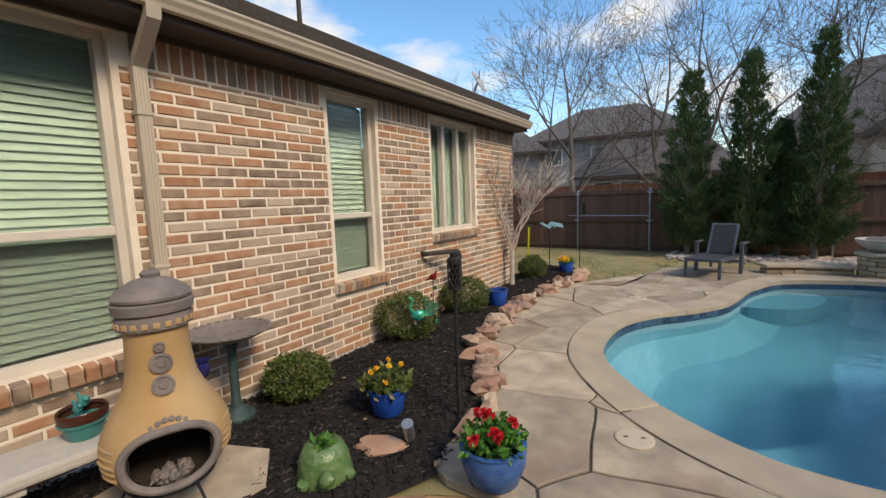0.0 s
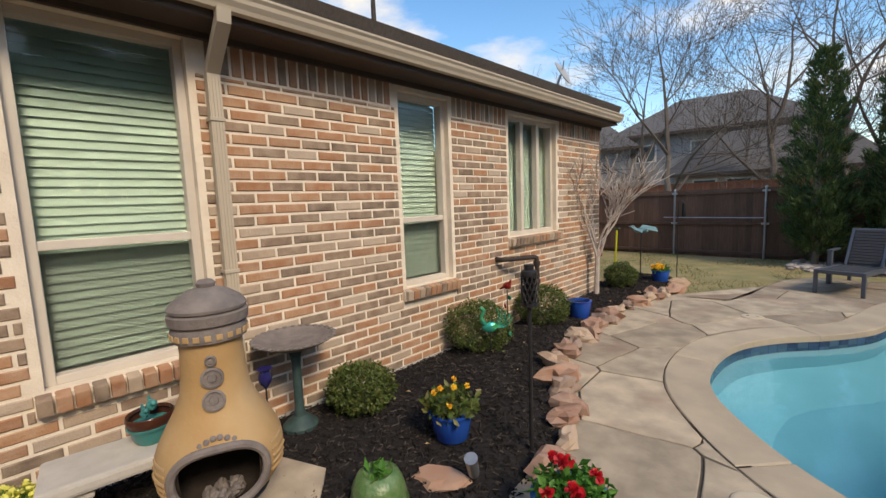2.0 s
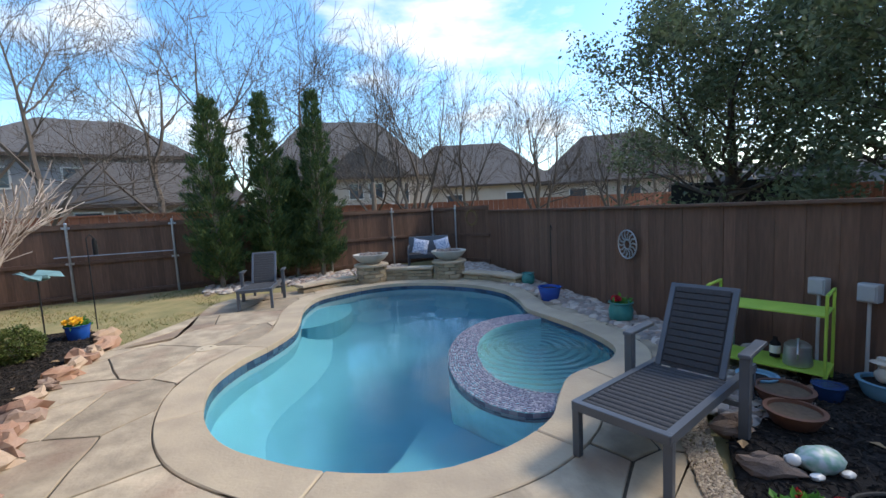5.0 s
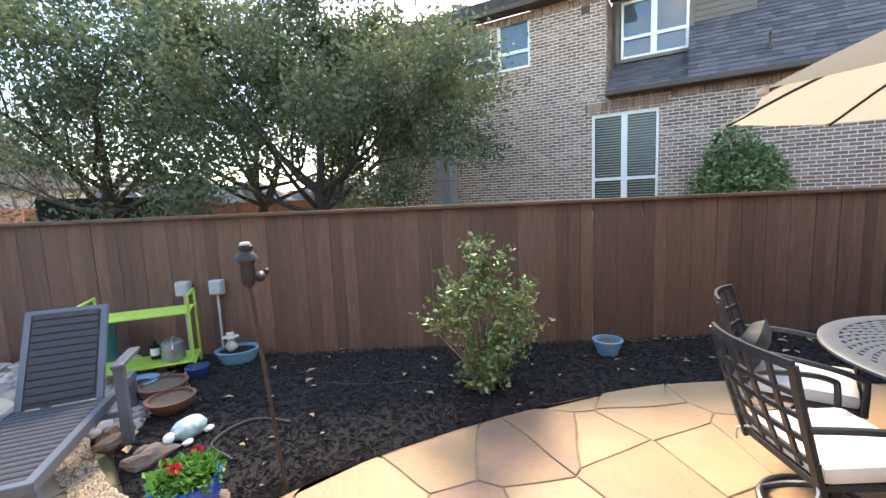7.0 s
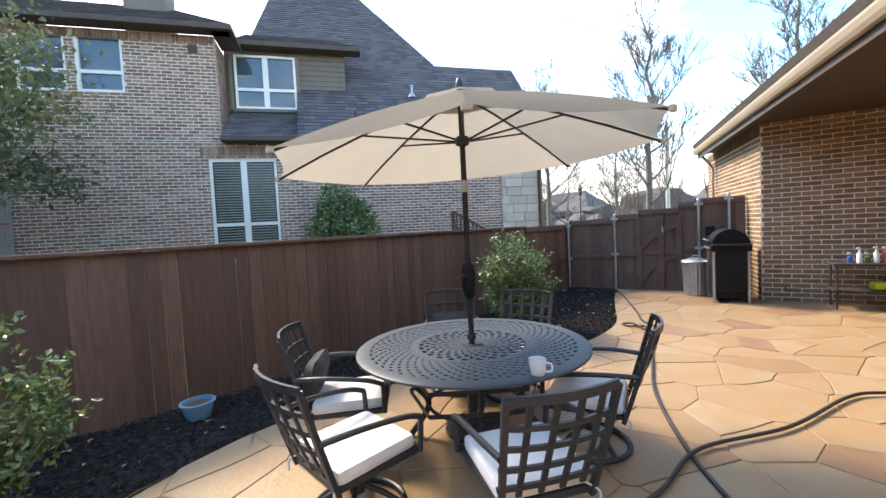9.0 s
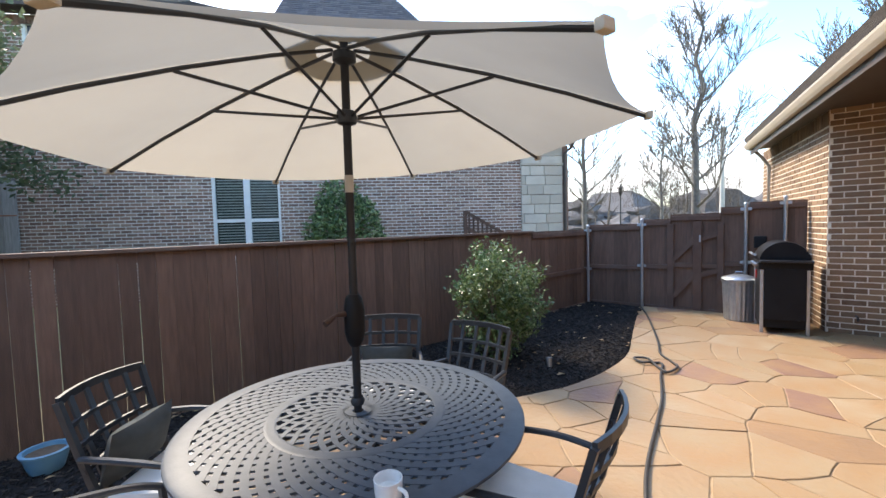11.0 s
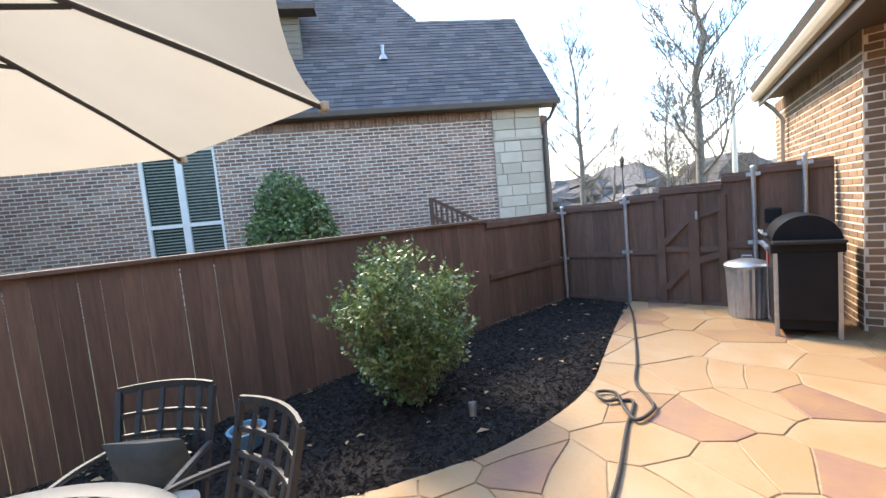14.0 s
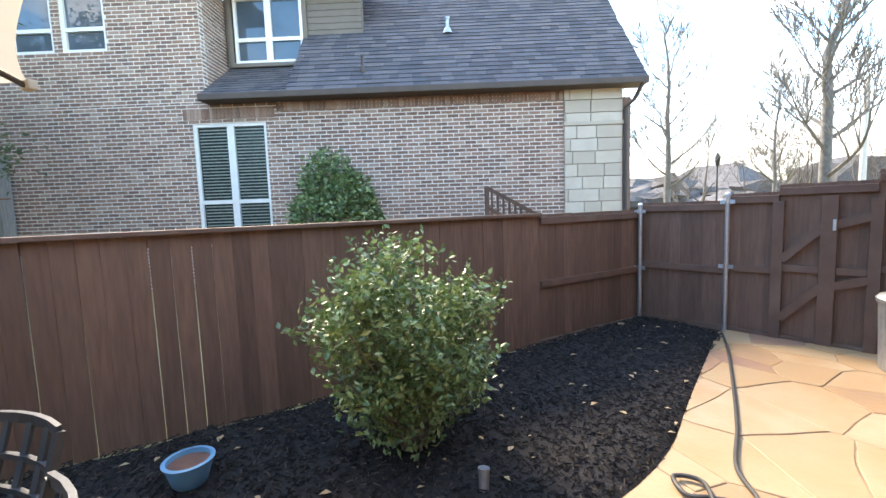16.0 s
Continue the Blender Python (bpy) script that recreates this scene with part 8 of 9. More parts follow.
M_DRY = bpy.data.materials["dry_soil"]
pot("blue_bowl_pot", 6.00, -0.50, 0.04, SP, M_LBLUE, "small light blue bowl of dry soil on the mulch", M_DRY)
pot("blue_bowl_pot", 5.22, -3.2, 0.04, SP, M_LBLUE, "small light blue bowl of reddish soil near the fence", M_TERRA)
ug = thing("path_light", 3.92, -4.46, 0.03, 0, "small dark metal uplight in the mulch", "garden light")
MB().lathe([(0.03, 0), (0.034, 0.1), (0.036, 0.13), (0.028, 0.13)], 14, m=pose(0, 0, 0, 8, 6)).make("housing", M_STEEL, ug, smooth=True)
h1 = thing("drip_hose", 0, 0, 0, 0, "dark drip irrigation hose lying on the mulch", "hose")
pts = [(5.45, 2.7), (5.75, 3.0), (6.1, 2.8), (6.2, 2.4), (6.0, 1.9), (5.9, 1.5), (5.7, 1.2)]
MB().tube([(p.x, p.y, fence_bed_z(p.x, p.y) + 0.006) for p in smooth_line([Vector((*q, 0)) for q in pts[3:]], 8)], 0.008, 6).make("tube", M_RUST, h1)
h2 = thing("drip_hose", 0, 0, 0, 0, "curved black drip hose half buried in mulch", "hose")
pts = [(5.1, 2.75), (5.35, 2.95), (5.6, 2.75), (5.5, 2.45)]
MB().tube([(p.x, p.y, fence_bed_z(p.x, p.y) + 0.012) for p in smooth_line([Vector((*q, 0)) for q in pts], 8)], 0.011, 6).make("tube", M_HOSE, h2)
# fallen leaves
rnd = random.Random(77)
b = MB()
for poly, hz, n in ((FENCE_BED, fence_bed_z, 150), (HOUSE_BED, house_bed_z, 26)):
    k = 0
    while k < n:
        x, y = rnd.uniform(0, 7.3), rnd.uniform(-9, 11)
        if inside(poly, x, y):
            k += 1
            z, a, s = hz(x, y) + 0.016, rnd.uniform(0, 6.28), rnd.uniform(0.012, 0.036) if k % 4 else rnd.uniform(0.035, 0.06)
            p = lambda u, v, w: (x + s * (u * math.cos(a) - v * math.sin(a)), y + s * (u * math.sin(a) + v * math.cos(a)), z + w * s)
            b.add([p(-1, 0, 0), p(-0.2, 0.55, 0.3), p(0.3, 0.3, 0.25), p(1, 0, 0.1), p(0.35, -0.35, 0.3), p(-0.2, -0.55, 0.35)], [(0, 1, 2, 3), (0, 3, 4, 5)])
tagged(b.make("fallen_leaves", M_LEAFLITTER), "dry tan leaves scattered on the mulch", "leaves", kind="stuff")

# ---- patio ----
PZ = 0.012
TX, TY, TR = 3.685, -1.44, 0.89
tb = thing("patio_table", TX, TY, PZ, 0, "round dark cast aluminium table with woven lattice top", "table")
ZT = 0.70
MB().lathe([(TR - 0.10, ZT - 0.012), (TR - 0.02, ZT - 0.02), (TR, ZT - 0.012), (TR, ZT + 0.002), (TR - 0.015, ZT + 0.01), (TR - 0.10, ZT + 0.008), (TR - 0.10, ZT - 0.012)], 72, cap=False).make("rim", M_CAST, tb, smooth=True)
MB().lathe([(0.415, ZT - 0.01), (0.475, ZT - 0.01), (0.475, ZT + 0.006), (0.46, ZT + 0.010), (0.445, ZT + 0.006), (0.43, ZT + 0.010), (0.415, ZT + 0.006), (0.415, ZT - 0.01)], 60, cap=False).make("inner_ring", M_CAST, tb, smooth=True)
MB().lathe([(0.03, ZT - 0.012), (0.07, ZT - 0.012), (0.07, ZT + 0.008), (0.03, ZT + 0.008), (0.03, ZT - 0.012)], 24, cap=False).make("centre_ring", M_CAST, tb, smooth=True)
NS = 48
for s in (1, -1):
    for k in range(NS):
        a = 6.283 * k / NS
        pts = [((0.465 + (TR - 0.095 - 0.465) * t) * math.cos(a + s * 0.62 * t), (0.465 + (TR - 0.095 - 0.465) * t) * math.sin(a + s * 0.62 * t), ZT + 0.001 * s) for t in (0, 0.2, 0.4, 0.6, 0.8, 1)]
        pts = [Vector(p).to_tuple() for p in pts]
        MB().bar(pts, 0.034, 0.010).make("lattice_bar", M_CAST, tb)
for s in (1, -1):
    for k in range(26):
        a = 6.283 * k / 26
        pts = [((0.06 + 0.365 * t) * math.cos(a + s * 0.9 * t), (0.06 + 0.365 * t) * math.sin(a + s * 0.9 * t), ZT + 0.001 * s) for t in (0, 0.25, 0.5, 0.75, 1)]
        MB().bar(pts, 0.027, 0.010).make("lattice_bar", M_CAST, tb)
for k in range(4):
    a = 0.6 + 1.5708 * k
    c, s = math.cos(a), math.sin(a)
    MB().tube(smooth_line([(0.55 * c, 0.55 * s, ZT - 0.02), (0.5 * c, 0.5 * s, 0.45), (0.36 * c, 0.36 * s, 0.25), (0.52 * c, 0.52 * s, 0.0)], 6), 0.024, 8).make("leg", M_CHAIR, tb, smooth=True)
    for z in (0.52, 0.36):
        MB().bar([(0.50 * c, 0.50 * s, z), (0.50 * math.cos(a + 0.78), 0.50 * math.sin(a + 0.78), z - 0.06), (0.50 * math.cos(a + 1.57), 0.50 * math.sin(a + 1.57), z)], 0.012, 0.03).make("skirt_bar", M_CHAIR, tb)
MB().tube([(0.36 * math.cos(6.283 * k / 30), 0.36 * math.sin(6.283 * k / 30), 0.25) for k in range(31)], 0.014, 6).make("lower_ring", M_CHAIR, tb)
MB().lathe([(0.20, 0.0), (0.24, 0.02), (0.24, 0.05), (0.06, 0.09), (0.05, 0.32), (0.03, 0.33)], 24).make("umbrella_base", M_CHAIR, tb, smooth=True)
mg = thing("mug", 2.99, -0.99, PZ + ZT + 0.009, 0, "white ceramic mug standing on the table", "mug")
MB().lathe([(0.036, 0), (0.044, 0.01), (0.05, 0.06), (0.052, 0.10), (0.048, 0.10), (0.045, 0.06), (0.002, 0.02)], 24).make("cup", M_WHITE, mg, smooth=True)
MB().tube(smooth_line([(-0.048, 0, 0.08), (-0.085, 0, 0.075), (-0.085, 0, 0.035), (-0.046, 0, 0.025)], 5), 0.007, 8).make("handle", M_WHITE, mg, smooth=True)

M_UMB = bpy.data.materials.new("umbrella_canvas")
M_UMB.use_nodes = True
n, l = M_UMB.node_tree.nodes, M_UMB.node_tree.links
n.clear()
o, mx, df, ts = n.new("ShaderNodeOutputMaterial"), n.new("ShaderNodeMixShader"), n.new("ShaderNodeBsdfDiffuse"), n.new("ShaderNodeBsdfTranslucent")
tc, nz, rp2 = n.new("ShaderNodeTexCoord"), n.new("ShaderNodeTexNoise"), n.new("ShaderNodeMix")
nz.inputs["Scale"].default_value, nz.inputs["Detail"].default_value = 3.0, 6.0
rp2.data_type = "RGBA"
rp2.inputs["A"].default_value, rp2.inputs["B"].default_value = (0.355, 0.32, 0.255, 1), (0.31, 0.275, 0.22, 1)
l.new(tc.outputs["Object"], nz.inputs["Vector"])
l.new(nz.outputs["Fac"], rp2.inputs["Factor"])
l.new(rp2.outputs["Result"], df.inputs["Color"])
l.new(rp2.outputs["Result"], ts.inputs["Color"])
mx.inputs["Fac"].default_value = 0.55
l.new(df.outputs["BSDF"], mx.inputs[1])
l.new(ts.outputs["BSDF"], mx.inputs[2])
l.new(mx.outputs["Shader"], o.inputs["Surface"])
um = thing("patio_umbrella", TX, TY, PZ + 0.045, -150.5, "cream octagonal market umbrella on a dark pole", "umbrella")
MB().tube([(0, 0, 0.03), (0, 0, 2.62)], 0.022, 14).make("pole", M_IRON, um, "dark metal pole", smooth=True)
MB().lathe([(0.0235, 1.84), (0.0235, 1.93)], 14, cap=False).make("pole_band", M_CONCRETE, um, "worn pale band on the pole")
MB().lathe([(0.035, ZT), (0.04, ZT + 0.02), (0.03, ZT + 0.04)], 14, cap=False).make("collar", M_CHAIR, um, smooth=True)
ck = MB().lathe([(0.028, 1.02), (0.045, 1.05), (0.055, 1.10), (0.055, 1.22), (0.045, 1.28), (0.028, 1.30)], 16).make("crank_box", M_BLACK, um, "black crank housing", smooth=True)
MB().tube([(0.03, 0.03, 1.2), (0.07, 0.08, 1.2), (0.10, 0.15, 1.17)], [0.02, 0.012, 0.016], 8, m=Matrix.Rotation(radians(180), 4, "Z")).make("crank_handle", mat("brown_handle", (0.06, 0.03, 0.02), rough=0.5), ck)
MB().lathe([(0.024, 2.19), (0.05, 2.2), (0.055, 2.23), (0.05, 2.26), (0.024, 2.27)], 16).make("runner", M_CHAIR, um, smooth=True)
MB().lathe([(0.024, 2.50), (0.06, 2.52), (0.06, 2.56), (0.024, 2.58)], 16).make("top_hub", M_CHAIR, um, smooth=True)
RU, ZA, ZE = 1.47, 2.64, 2.115
# the canopy sits slightly askew on its pole
CANT = Matrix.Translation((0, 0, 2.45)) @ Matrix.Rotation(radians(2.4), 4, Matrix.Rotation(radians(150.5), 3, "Z") @ Vector((-0.65, 0.75, 0))) @ Matrix.Translation((0, 0, -2.45))
rib = lambda t: Vector((RU * t, 0, ZA - 0.04 - (ZA - ZE - 0.02) * (0.72 * t + 0.28 * t * t)))
for k in range(8):
    m = CANT @ Matrix.Rotation(math.radians(45 * k), 4, "Z")
    MB().tube([rib(t) - Vector((0, 0, 0.018)) for t in (0.04, 0.25, 0.5, 0.75, 1.0)], 0.0095, 6, m=m).make("rib", M_CHAIR, um)
    MB().tube([(0.05, 0, 2.23), tuple(rib(0.52) - Vector((0, 0, 0.025)))], 0.008, 6, m=m).make("strut", M_CHAIR, um)
    b, n2 = MB(), 8
    for i in range(n2 + 1):
        t = 0.10 + 0.90 * i / n2
        for j in range(n2 + 1):
            f = j / n2
            a1, a2 = rib(t), Matrix.Rotation(math.radians(45), 3, "Z") @ rib(t)
            p = a1.lerp(a2, f)
            bow = 4 * f * (1 - f)
            p *= 1
            p.z += -0.02 * bow * t + 0.0
            if i == n2:
                p.x, p.y = p.x * (1 - 0.035 * bow), p.y * (1 - 0.035 * bow)
            b.v.append(tuple(p))
    for i in range(n2):
        for j in range(n2):
            q = i * (n2 + 1) + j
            b.f.append((q, q + n2 + 1, q + n2 + 2, q + 1))
    b.make("canopy_panel", M_UMB, um, "cream canvas panel", smooth=True, m=m)
    b = MB()
    for i in range(3):
        t = 0.0 + 0.22 * i / 2
        for j in range(5):
            p = rib(t).lerp(Matrix.Rotation(math.radians(45), 3, "Z") @ rib(t), j / 4)
            b.v.append((p.x, p.y, p.z + 0.022))
    b.f += [(i * 5 + j, (i + 1) * 5 + j, (i + 1) * 5 + j + 1, i * 5 + j + 1) for i in range(2) for j in range(4)]
    b.make("vent_panel", M_UMB, um, "cream canvas vent cap", smooth=True, m=m)
    tip = rib(1.0)
    MB().box((tip.x + 0.005, 0, tip.z - 0.012), (0.03, 0.05, 0.035), 0.006, m=m).make("corner_pocket", M_CANVAS, um)
MB().lathe([(0.03, 2.62), (0.035, 2.66), (0.02, 2.70), (0.002, 2.71)], 14).make("finial", M_CHAIR, um, smooth=True)


def patio_chair():
    t = thing("patio_chair", 0, 0, PZ, 0, "dark cast metal swivel patio chair with white cushion", "chair", "chairs round the table")
    # local: the sitter faces +x, the back stands at x = -0.25
    MB().tube([(0.27 * math.cos(6.283 * k / 30), 0.27 * math.sin(6.283 * k / 30), 0.022) for k in range(31)], 0.019, 8).make("base_ring", M_CHAIR, t, smooth=True)
    for k in range(4):
        a = 0.785 + 1.5708 * k
        MB().tube(smooth_line([(0.27 * math.cos(a), 0.27 * math.sin(a), 0.022), (0.16 * math.cos(a), 0.16 * math.sin(a), 0.10), (0.03 * math.cos(a), 0.03 * math.sin(a), 0.16)], 4), 0.017, 8).make("base_arm", M_CHAIR, t)
    MB().lathe([(0.045, 0.12), (0.05, 0.2), (0.035, 0.22), (0.035, 0.27), (0.12, 0.29), (0.12, 0.31)], 16).make("swivel", M_CHAIR, t, smooth=True)
    b = MB()
    for y in (-0.25, 0.25):
        b.bar([(-0.24, y * 0.9, 0.335), (0.26, y, 0.355)], 0.035, 0.03)
    b.bar([(0.26, -0.26, 0.355), (0.26, 0.26, 0.355)], 0.035, 0.03)
    b.bar([(-0.24, -0.24, 0.335), (-0.24, 0.24, 0.335)], 0.035, 0.03)
    b.make("seat_frame", M_CHAIR, t)
    for k in range(5):
        MB().bar([(-0.24, -0.18 + k * 0.09, 0.335), (0.26, -0.19 + k * 0.095, 0.352)], 0.03, 0.01).make("seat_slat", M_CHAIR, t)
    MB().box((0.015, 0, 0.40), (0.50, 0.50, 0.085), 0.035, m=pose(0, 0, 0, 0, -2, 0)).make("cushion", M_CUSHION, t, "soft white seat cushion", smooth=True)
    for s in (1, -1):
        MB().tube(smooth_line([(-0.25, s * 0.2, 0.37), (-0.28, s * 0.26, 0.33), (-0.29, s * 0.25, 0.27)], 3), 0.006, 5).make("cushion_tie", M_CUSHION, t)
    bk = lambda y, z: Vector((-0.25 - (z - 0.32) * 0.30 - 0.055 * (1 - (y / 0.27) ** 2) * min(1, (z - 0.25) / 0.5), y, z))
    for s in (1, -1):
        MB().bar([bk(s * (0.24 + 0.03 * (z - 0.32) / 0.6), z) for z in (0.30, 0.45, 0.6, 0.75, 0.86, 0.905)], 0.03, 0.028).make("back_post", M_CHAIR, t)
        MB().tube(smooth_line([bk(s * 0.265, 0.62), (-0.12, s * 0.295, 0.625), (0.12, s * 0.30, 0.60), (0.24, s * 0.295, 0.565), (0.262, s * 0.29, 0.53), (0.262, s * 0.275, 0.35)], 5), 0.017, 8).make("armrest", M_CHAIR, t, smooth=True)
    for z, w in ((0.905, 0.042), (0.775, 0.024), (0.67, 0.024), (0.56, 0.024), (0.455, 0.024)):
        b = MB()
        pts = [bk(y, z + (0.006 * (1 - (y / 0.27) ** 2) if z > 0.88 else 0)) for y in (-0.27, -0.18, -0.09, 0, 0.09, 0.18, 0.27)]
        vs = [(p.x + dx, p.y, p.z + dz) for p in pts for dx, dz in ((-0.009, -w / 2), (0.009, -w / 2), (0.009, w / 2), (-0.009, w / 2))]
        b.add(vs, [(4 * i + j, 4 * i + (j + 1) % 4, 4 * i + 4 + (j + 1) % 4, 4 * i + 4 + j) for i in range(6) for j in range(4)] + [(3, 2, 1, 0), (24, 25, 26, 27)])
        b.make("top_rail" if z > 0.88 else "back_rail", M_CHAIR, t)
    for y in (-0.165, -0.055, 0.055, 0.165):
        b = MB()
        pts = [bk(y * (1 + 0.1 * (z - 0.4)), z) for z in (0.40, 0.55, 0.7, 0.82, 0.90)]
        vs = [(p.x + dx, p.y + dy, p.z) for p in pts for dx, dy in ((-0.007, -0.014), (0.007, -0.014), (0.007, 0.014), (-0.007, 0.014))]
        b.add(vs, [(4 * i + j, 4 * i + (j + 1) % 4, 4 * i + 4 + (j + 1) % 4, 4 * i + 4 + j) for i in range(4) for j in range(4)])
        b.make("back_slat", M_CHAIR, t)
    return t


def chair_pose(bx, by, face):
    """Where a chair stands whose top rail's middle is at bx, by and that faces the angle."""
    a = radians(face)
    return pose(bx + 0.50 * math.cos(a), by + 0.50 * math.sin(a), PZ, 0, 0, face)


CH = [(4.60, -2.60, 127), (3.71, -2.77, 90), (2.36, -1.70, 6), (2.58, -0.28, -42), (3.98, 0.18, -104), (4.82, -0.55, -143)]
chair0 = patio_chair()
chair0.matrix_basis = chair_pose(*CH[0])
for q in CH[1:]:
    copy_thing(chair0, chair_pose(*q))
for q in (CH[0], CH[5]):
    a = radians(q[2])
    pillow(q[0] + 0.24 * math.cos(a), q[1] + 0.24 * math.sin(a), 0.585, 72, 0, q[2] + 90 + 180, 0.44, 0.30, M_GREYPIL, "dark grey lumbar pillow on a patio chair")

# hose on the patio
hs = thing("garden_hose", 0, 0, 0, 0, "dark rubber garden hose snaking across the patio", "hose")
pts = [(3.9, -8.75), (3.67, -8.12), (3.36, -7.1), (3.13, -6.29), (3.0, -5.75), (2.84, -5.5), (2.74, -5.28), (2.80, -5.04), (2.92, -5.16), (3.08, -5.42), (3.22, -5.36), (3.10, -5.24), (2.92, -5.36), (2.84, -4.9), (2.72, -4.3), (2.66, -3.8), (2.54, -2.8), (2.26, -1.86), (2.0, -1.3), (1.75, -0.95)]
MB().tube([(p.x, p.y, PZ + 0.014 + (0.014 if 44 < i < 92 else 0)) for i, p in enumerate(smooth_line([Vector((*q, 0)) for q in pts], 8))], 0.014, 8).make("tube", M_HOSE, hs, smooth=True)
hs2 = thing("garden_hose", 0, 0, 0, 0, "second dark hose curving over the patio", "hose")
pts = [(2.62, -0.75), (2.37, -1.24), (2.18, -1.86), (1.62, -2.49), (1.14, -3.3), (0.85, -3.54), (0.3, -3.7), (-0.4, -3.6)]
MB().tube([(p.x, p.y, PZ + 0.03) for p in smooth_line([Vector((*q, 0)) for q in pts], 8)], 0.014, 8).make("tube", M_HOSE, hs2, smooth=True)

# grill, bin, shelf
gr = thing("gas_grill", 1.79, -8.06, PZ, 97, "black gas grill with rounded hood and side shelves", "grill")
MB().box((0, 0, 0.42), (0.62, 0.46, 0.72), 0.015).make("cabinet", M_BLACK, gr)
for x in (-0.33, 0.33):
    for y in (-0.22, 0.22):
        MB().box((x, y, 0.44), (0.035, 0.035, 0.88), 0.005).make("leg", M_STEEL, gr, "silver leg post")
MB().box((0, 0, 0.83), (0.74, 0.52, 0.10), 0.02).make("firebox", M_BLACK, gr)
b = MB()
b.lathe([(0.26, -0.34), (0.265, -0.3), (0.265, 0.3), (0.26, 0.34)], 28, m=pose(0, 0, 0.87, 0, 90, 0))
b.v = [(x, y * 0.95, 0.87 + max(-0.02, (z - 0.87) * 0.95)) for x, y, z in b.v]
hood = b.make("hood", M_BLACK, gr, "rounded black enamel hood", smooth=True)
MB().tube([(-0.22, -0.27, 0.95), (-0.22, -0.3, 0.96), (0.22, -0.3, 0.96), (0.22, -0.27, 0.95)], 0.013, 8).make("handle", M_STEEL, hood)
MB().box((0.41, 0, 0.885), (0.14, 0.50, 0.028), 0.008).make("side_shelf", M_IRON, gr, "dark side shelf with a pale edge")
MB().box((0.365, 0, 0.48), (0.02, 0.40, 0.62), 0.006).make("end_panel", M_BLACK, gr)
MB().box((0.25, -0.27, 0.72), (0.10, 0.012, 0.10), 0.003).make("warning_label", M_REDM, gr, "small red label")
for x in (-0.2, 0, 0.2):
    MB().lathe([(0.022, 0), (0.022, 0.03), (0.012, 0.035)], 12, m=pose(x, -0.26, 0.83, 90)).make("knob", M_STEEL, gr, smooth=True)
tc2 = thing("trash_can", 2.32, -8.5, PZ, 0, "galvanised ribbed metal trash can with lid", "trash can")
b = MB()
n = 48
for r, z in ((0.20, 0), (0.21, 0.02), (0.235, 0.5), (0.24, 0.52)):
    b.v += [((r + (0.007 if k % 2 else 0)) * math.cos(6.283 * k / n), (r + (0.007 if k % 2 else 0)) * math.sin(6.283 * k / n), z) for k in range(n)]
b.f += [(i * n + k, i * n + (k + 1) % n, (i + 1) * n + (k + 1) % n, (i + 1) * n + k) for i in range(3) for k in range(n)] + [tuple(range(n - 1, -1, -1))]
b.make("body", M_STEEL, tc2)
MB().lathe([(0.255, 0.50), (0.26, 0.53), (0.24, 0.55), (0.1, 0.585), (0.002, 0.59)], 32).make("lid", M_STEEL, tc2, smooth=True)
MB().tube([(-0.06, 0, 0.58), (-0.05, 0, 0.62), (0.05, 0, 0.62), (0.06, 0, 0.58)], 0.008, 6).make("lid_handle", M_STEEL, tc2)
st = thing("patio_shelf", -0.05, -7.75, PZ, 0, "dark metal two-tier shelf table against the brick wall", "shelf table")
for x in (-0.55, 0.42):
    for y in (-0.2, 0.2):
        MB().tube([(x, y, 0), (x, y, 0.72)], 0.016, 8).make("leg", M_RUST, st)
for z in (0.72, 0.30):
    MB().box((-0.06, 0, z), (1.05, 0.46, 0.03), 0.006).make("shelf", M_RUST, st)
rnd = random.Random(31)
cols = [mat("blue_plastic", (0.04, 0.10, 0.4), rough=0.4), M_WHITE, M_GREENGLAZE, M_WHITE, mat("pink_plastic", (0.5, 0.1, 0.15), rough=0.4), M_STEEL, M_WHITE]
for k, m in enumerate(cols):
    x = 0.22 - k * 0.10
    bt = thing("spray_bottle", -0.05 + x, -7.70 + rnd.uniform(-0.08, 0.08), PZ + 0.735, 0, "small plastic household bottle on the patio shelf", "bottle", "bottles on the shelf")
    h = rnd.uniform(0.12, 0.26)
    MB().lathe([(0.036, 0), (0.038, h * 0.65), (0.015, h * 0.8), (0.015, h)], 12).make("body", m, bt, smooth=True)
    MB().box((0.01, 0, h + 0.015), (0.05, 0.025, 0.03), 0.006).make("cap", M_WHITE, bt)
yb = thing("yellow_tool_case", -0.28, -7.75, PZ + 0.315, 10, "bright yellow-green plastic tool case on the lower shelf", "tool case")
MB().box((0, 0, 0.06), (0.42, 0.2, 0.12), 0.03).make("case", mat("hi_vis_plastic", (0.55, 0.65, 0.02), rough=0.4), yb)
MB().tube([(-0.08, 0, 0.12), (-0.07, 0, 0.15), (0.07, 0, 0.15), (0.08, 0, 0.12)], 0.01, 6).make("handle", M_BLACK, yb)
sp = thing("wall_spigot", 0.95, -8.13, 0.28, 0, "small brass wall spigot on the brick", "spigot")
MB().tube([(0, -0.05, 0), (0, 0.08, 0), (0, 0.11, -0.04)], 0.014, 8).make("tap", M_RUST, sp)
gl = thing("gate_speaker", 2.05, -8.88, 1.3, 0, "small black box fixed to the gate fence", "wall box")
MB().box((0, 0, 0), (0.18, 0.1, 0.2), 0.02).make("housing", M_BLACK, gl)
gr.scale = (1.0, 1.2, 1.2)
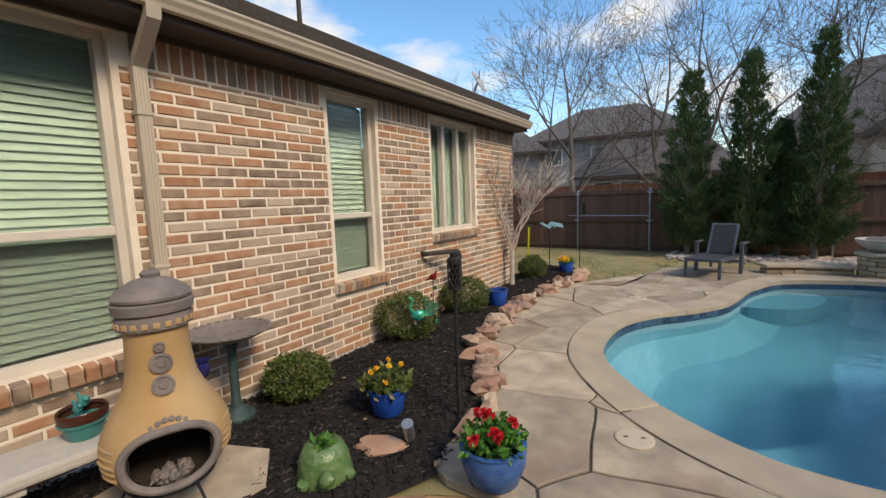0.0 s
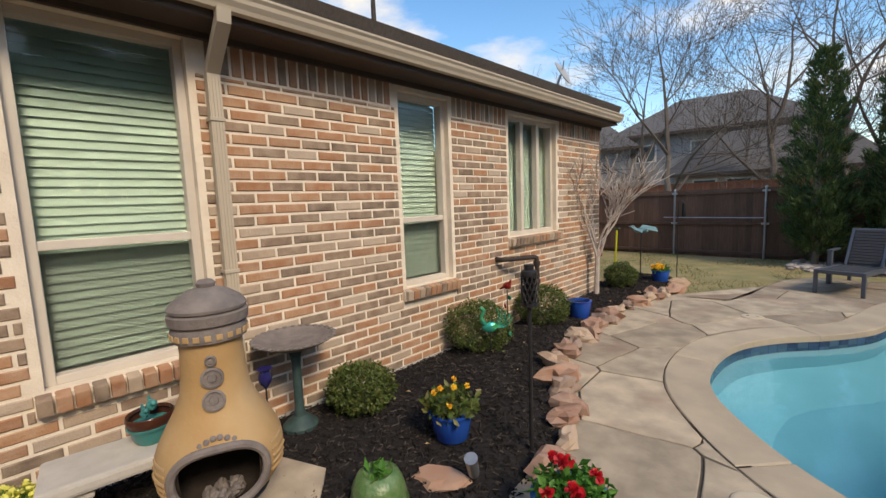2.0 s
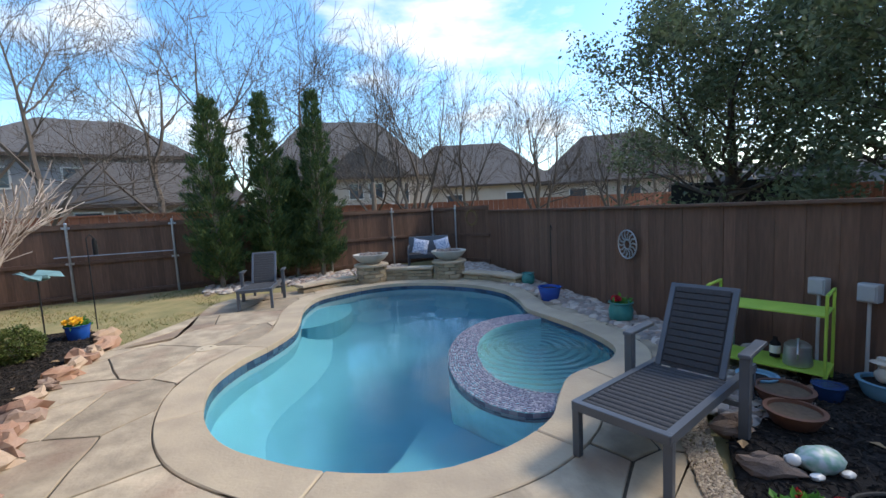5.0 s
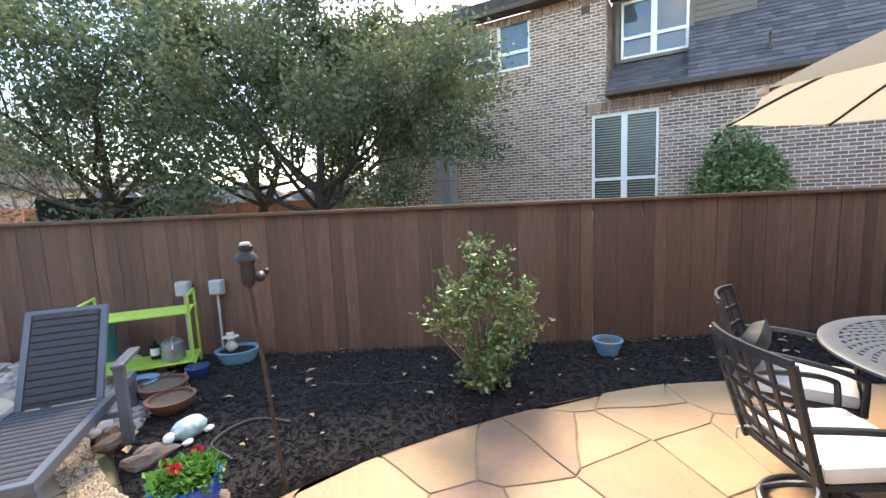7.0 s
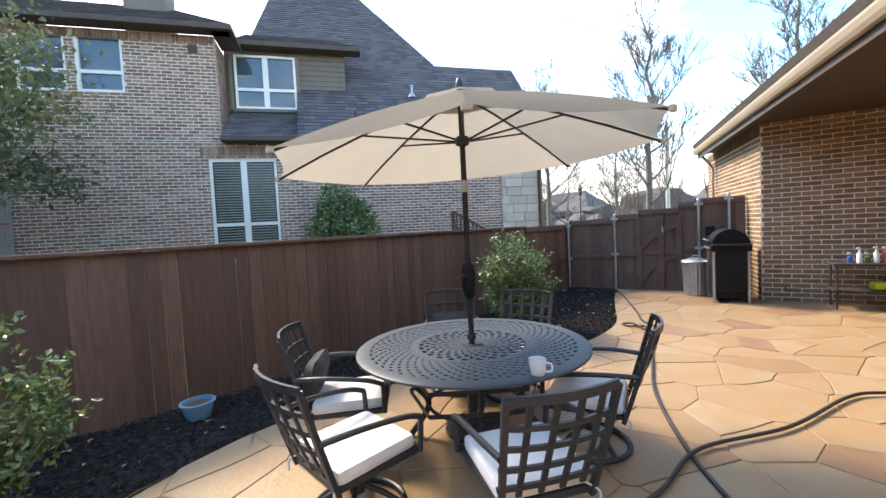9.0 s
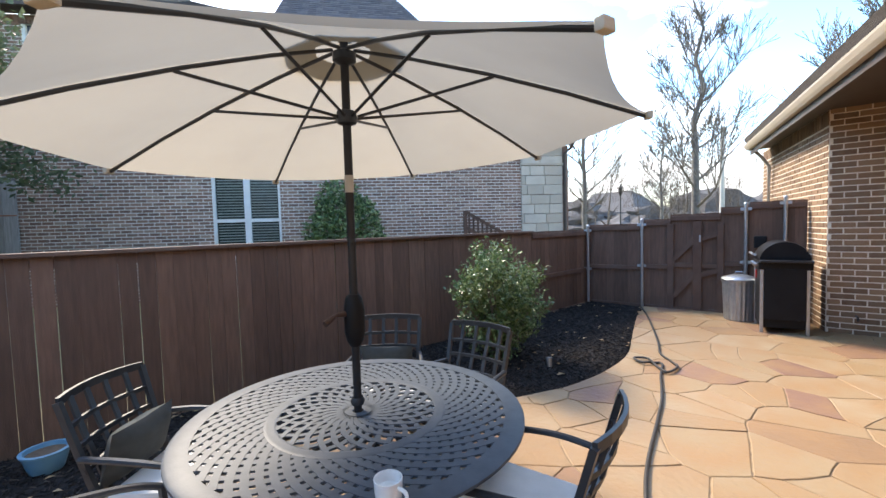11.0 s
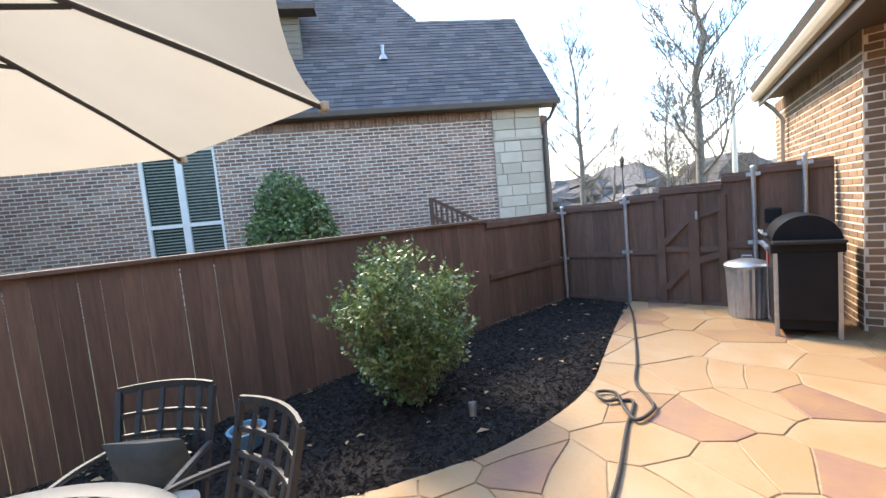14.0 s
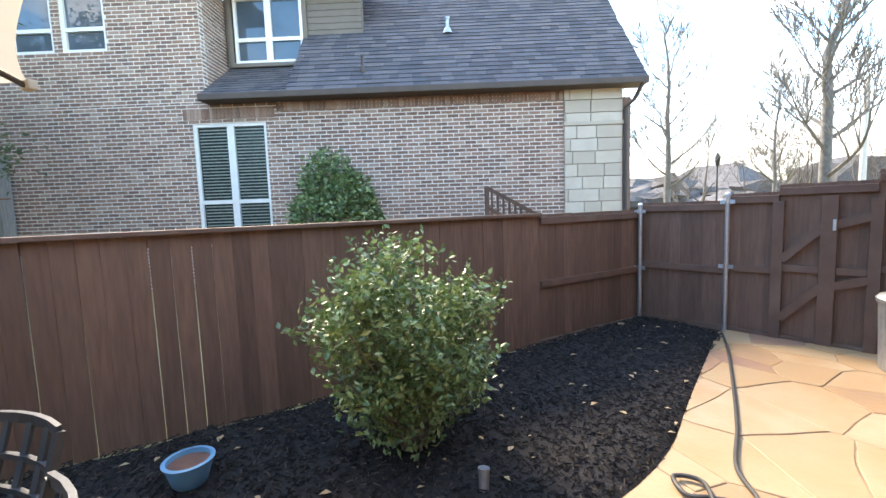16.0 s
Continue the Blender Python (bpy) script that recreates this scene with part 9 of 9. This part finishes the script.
tc2.scale = (1.0, 1.0, 1.3)
# grass tufts
rnd = random.Random(55)
b = MB()
k = 0
while k < 9000:
    x, y = rnd.uniform(-3.5, 2.6), rnd.uniform(9.3, 14.8)
    if inside(DECK, x, y) or inside(HOUSE_BED, x, y) or noise.noise(Vector((x * 0.9, y * 0.9, 2))) < -0.12 + 0.2 * rnd.random():
        k += 0.3
        continue
    k += 1
    h, a = rnd.uniform(0.02, 0.06), rnd.uniform(0, 6.28)
    c, s = math.cos(a) * 0.006, math.sin(a) * 0.006
    d = (rnd.gauss(0, 0.03), rnd.gauss(0, 0.03))
    b.add([(x - c, y - s, -0.06), (x + c, y + s, -0.06), (x + d[0], y + d[1], -0.06 + h)], [(0, 1, 2)])
tagged(b.make("lawn_grass", M_BLADE), "thin dormant lawn grass, tan with green patches", "grass", kind="stuff")

# ---- brick faces and paving pieces ----
lay_bricks(wall_main, hm, WALL_Y1 - WALL_Y0, 0.02, 2.84, 0.27, 0.0855, 0.020, sill_holes, lambda u, z: 2.0 < u < 3.75 and z < 2.6, (M_BRICK, M_BRICK_I), soldier=0.23)
lay_bricks(wing_side, wm1, al.length, 0.0, 3.22, 0.27, 0.0855, 0.016, [], lambda u, z: False, (M_WBRICK, M_WBRICK_I), seed=3, soldier=0.23)
lay_bricks(wing_front, wm2, 4.86, 0.0, 3.5, 0.27, 0.0855, 0.016, [], lambda u, z: u > 3.6 and z < 2.4, (M_WBRICK, M_WBRICK_I), seed=4)


def pave(name, poly, holes, spacing, gap, material, z, label, seed, jitter=0.42, edge=0.012, drop=0.0):
    p = thing(name, 0, 0, 0, 0, label, "paving", kind="structure")
    rnd = random.Random(seed)
    xs, ys = [q[0] for q in poly], [q[1] for q in poly]
    seeds, j = [], 0
    y = min(ys) - spacing
    while y < max(ys) + spacing:
        x = min(xs) - spacing + (spacing / 2 if j % 2 else 0)
        while x < max(xs) + spacing:
            q = (x + rnd.uniform(-jitter, jitter) * spacing, y + rnd.uniform(-jitter, jitter) * spacing)
            if inside(poly, *q) or nearest(poly, *q)[0] < spacing * 0.8:
                if rnd.random() >= drop:
                    seeds.append(q)
            x += spacing
        y += spacing * 0.85
        j += 1
    for st in flagstones(seeds, gap, poly, holes, seed):
        sb, cx, cy = slab(st, -0.05, rnd.uniform(-0.002, 0.003), edge)
        sb.make("flagstone", material, p, m=pose(cx, cy, z))
    return p


deck = pave("pool_deck", DECK, [offset_loop(COPING_OUT, 0.012)], 0.95, 0.02, M_DECK, 0.0, "tan flagstone pool deck with dark open joints", 11, 0.45, 0.007)
gb = bmesh.new()
dh = offset_loop(POOL_IN, 0.25)
dv = [gb.verts.new((x, y, -0.014)) for x, y in DECK]
hv = [gb.verts.new((x, y, -0.014)) for x, y in dh]
ge = [gb.edges.new((v[i - 1], v[i])) for v in (dv, hv) for i in range(len(v))]
bmesh.ops.triangle_fill(gb, edges=ge, use_beauty=True)
for f in [f for f in gb.faces if inside(dh, f.calc_center_median().x, f.calc_center_median().y)]:
    gb.faces.remove(f)
jm = bpy.data.meshes.new("joint_bed")
gb.to_mesh(jm)
gb.free()
jm.materials.append(M_GROUT)
jo = new("joint_bed", jm)
jo.parent = deck
patio = pave("patio", PATIO, [], 0.50, 0.011, M_PATIO, 0.012, "orange-tan flagstone patio with narrow sandy joints", 21, 0.58, 0.006, 0.22)
pb = bmesh.new()
bmesh.ops.triangulate(pb, faces=[pb.faces.new([pb.verts.new((x, y, 0.005)) for x, y in PATIO])])
pm = bpy.data.meshes.new("joint_bed")
pb.to_mesh(pm)
pb.free()
pm.materials.append(M_PGROUT)
po = new("joint_bed", pm)
po.parent = patio
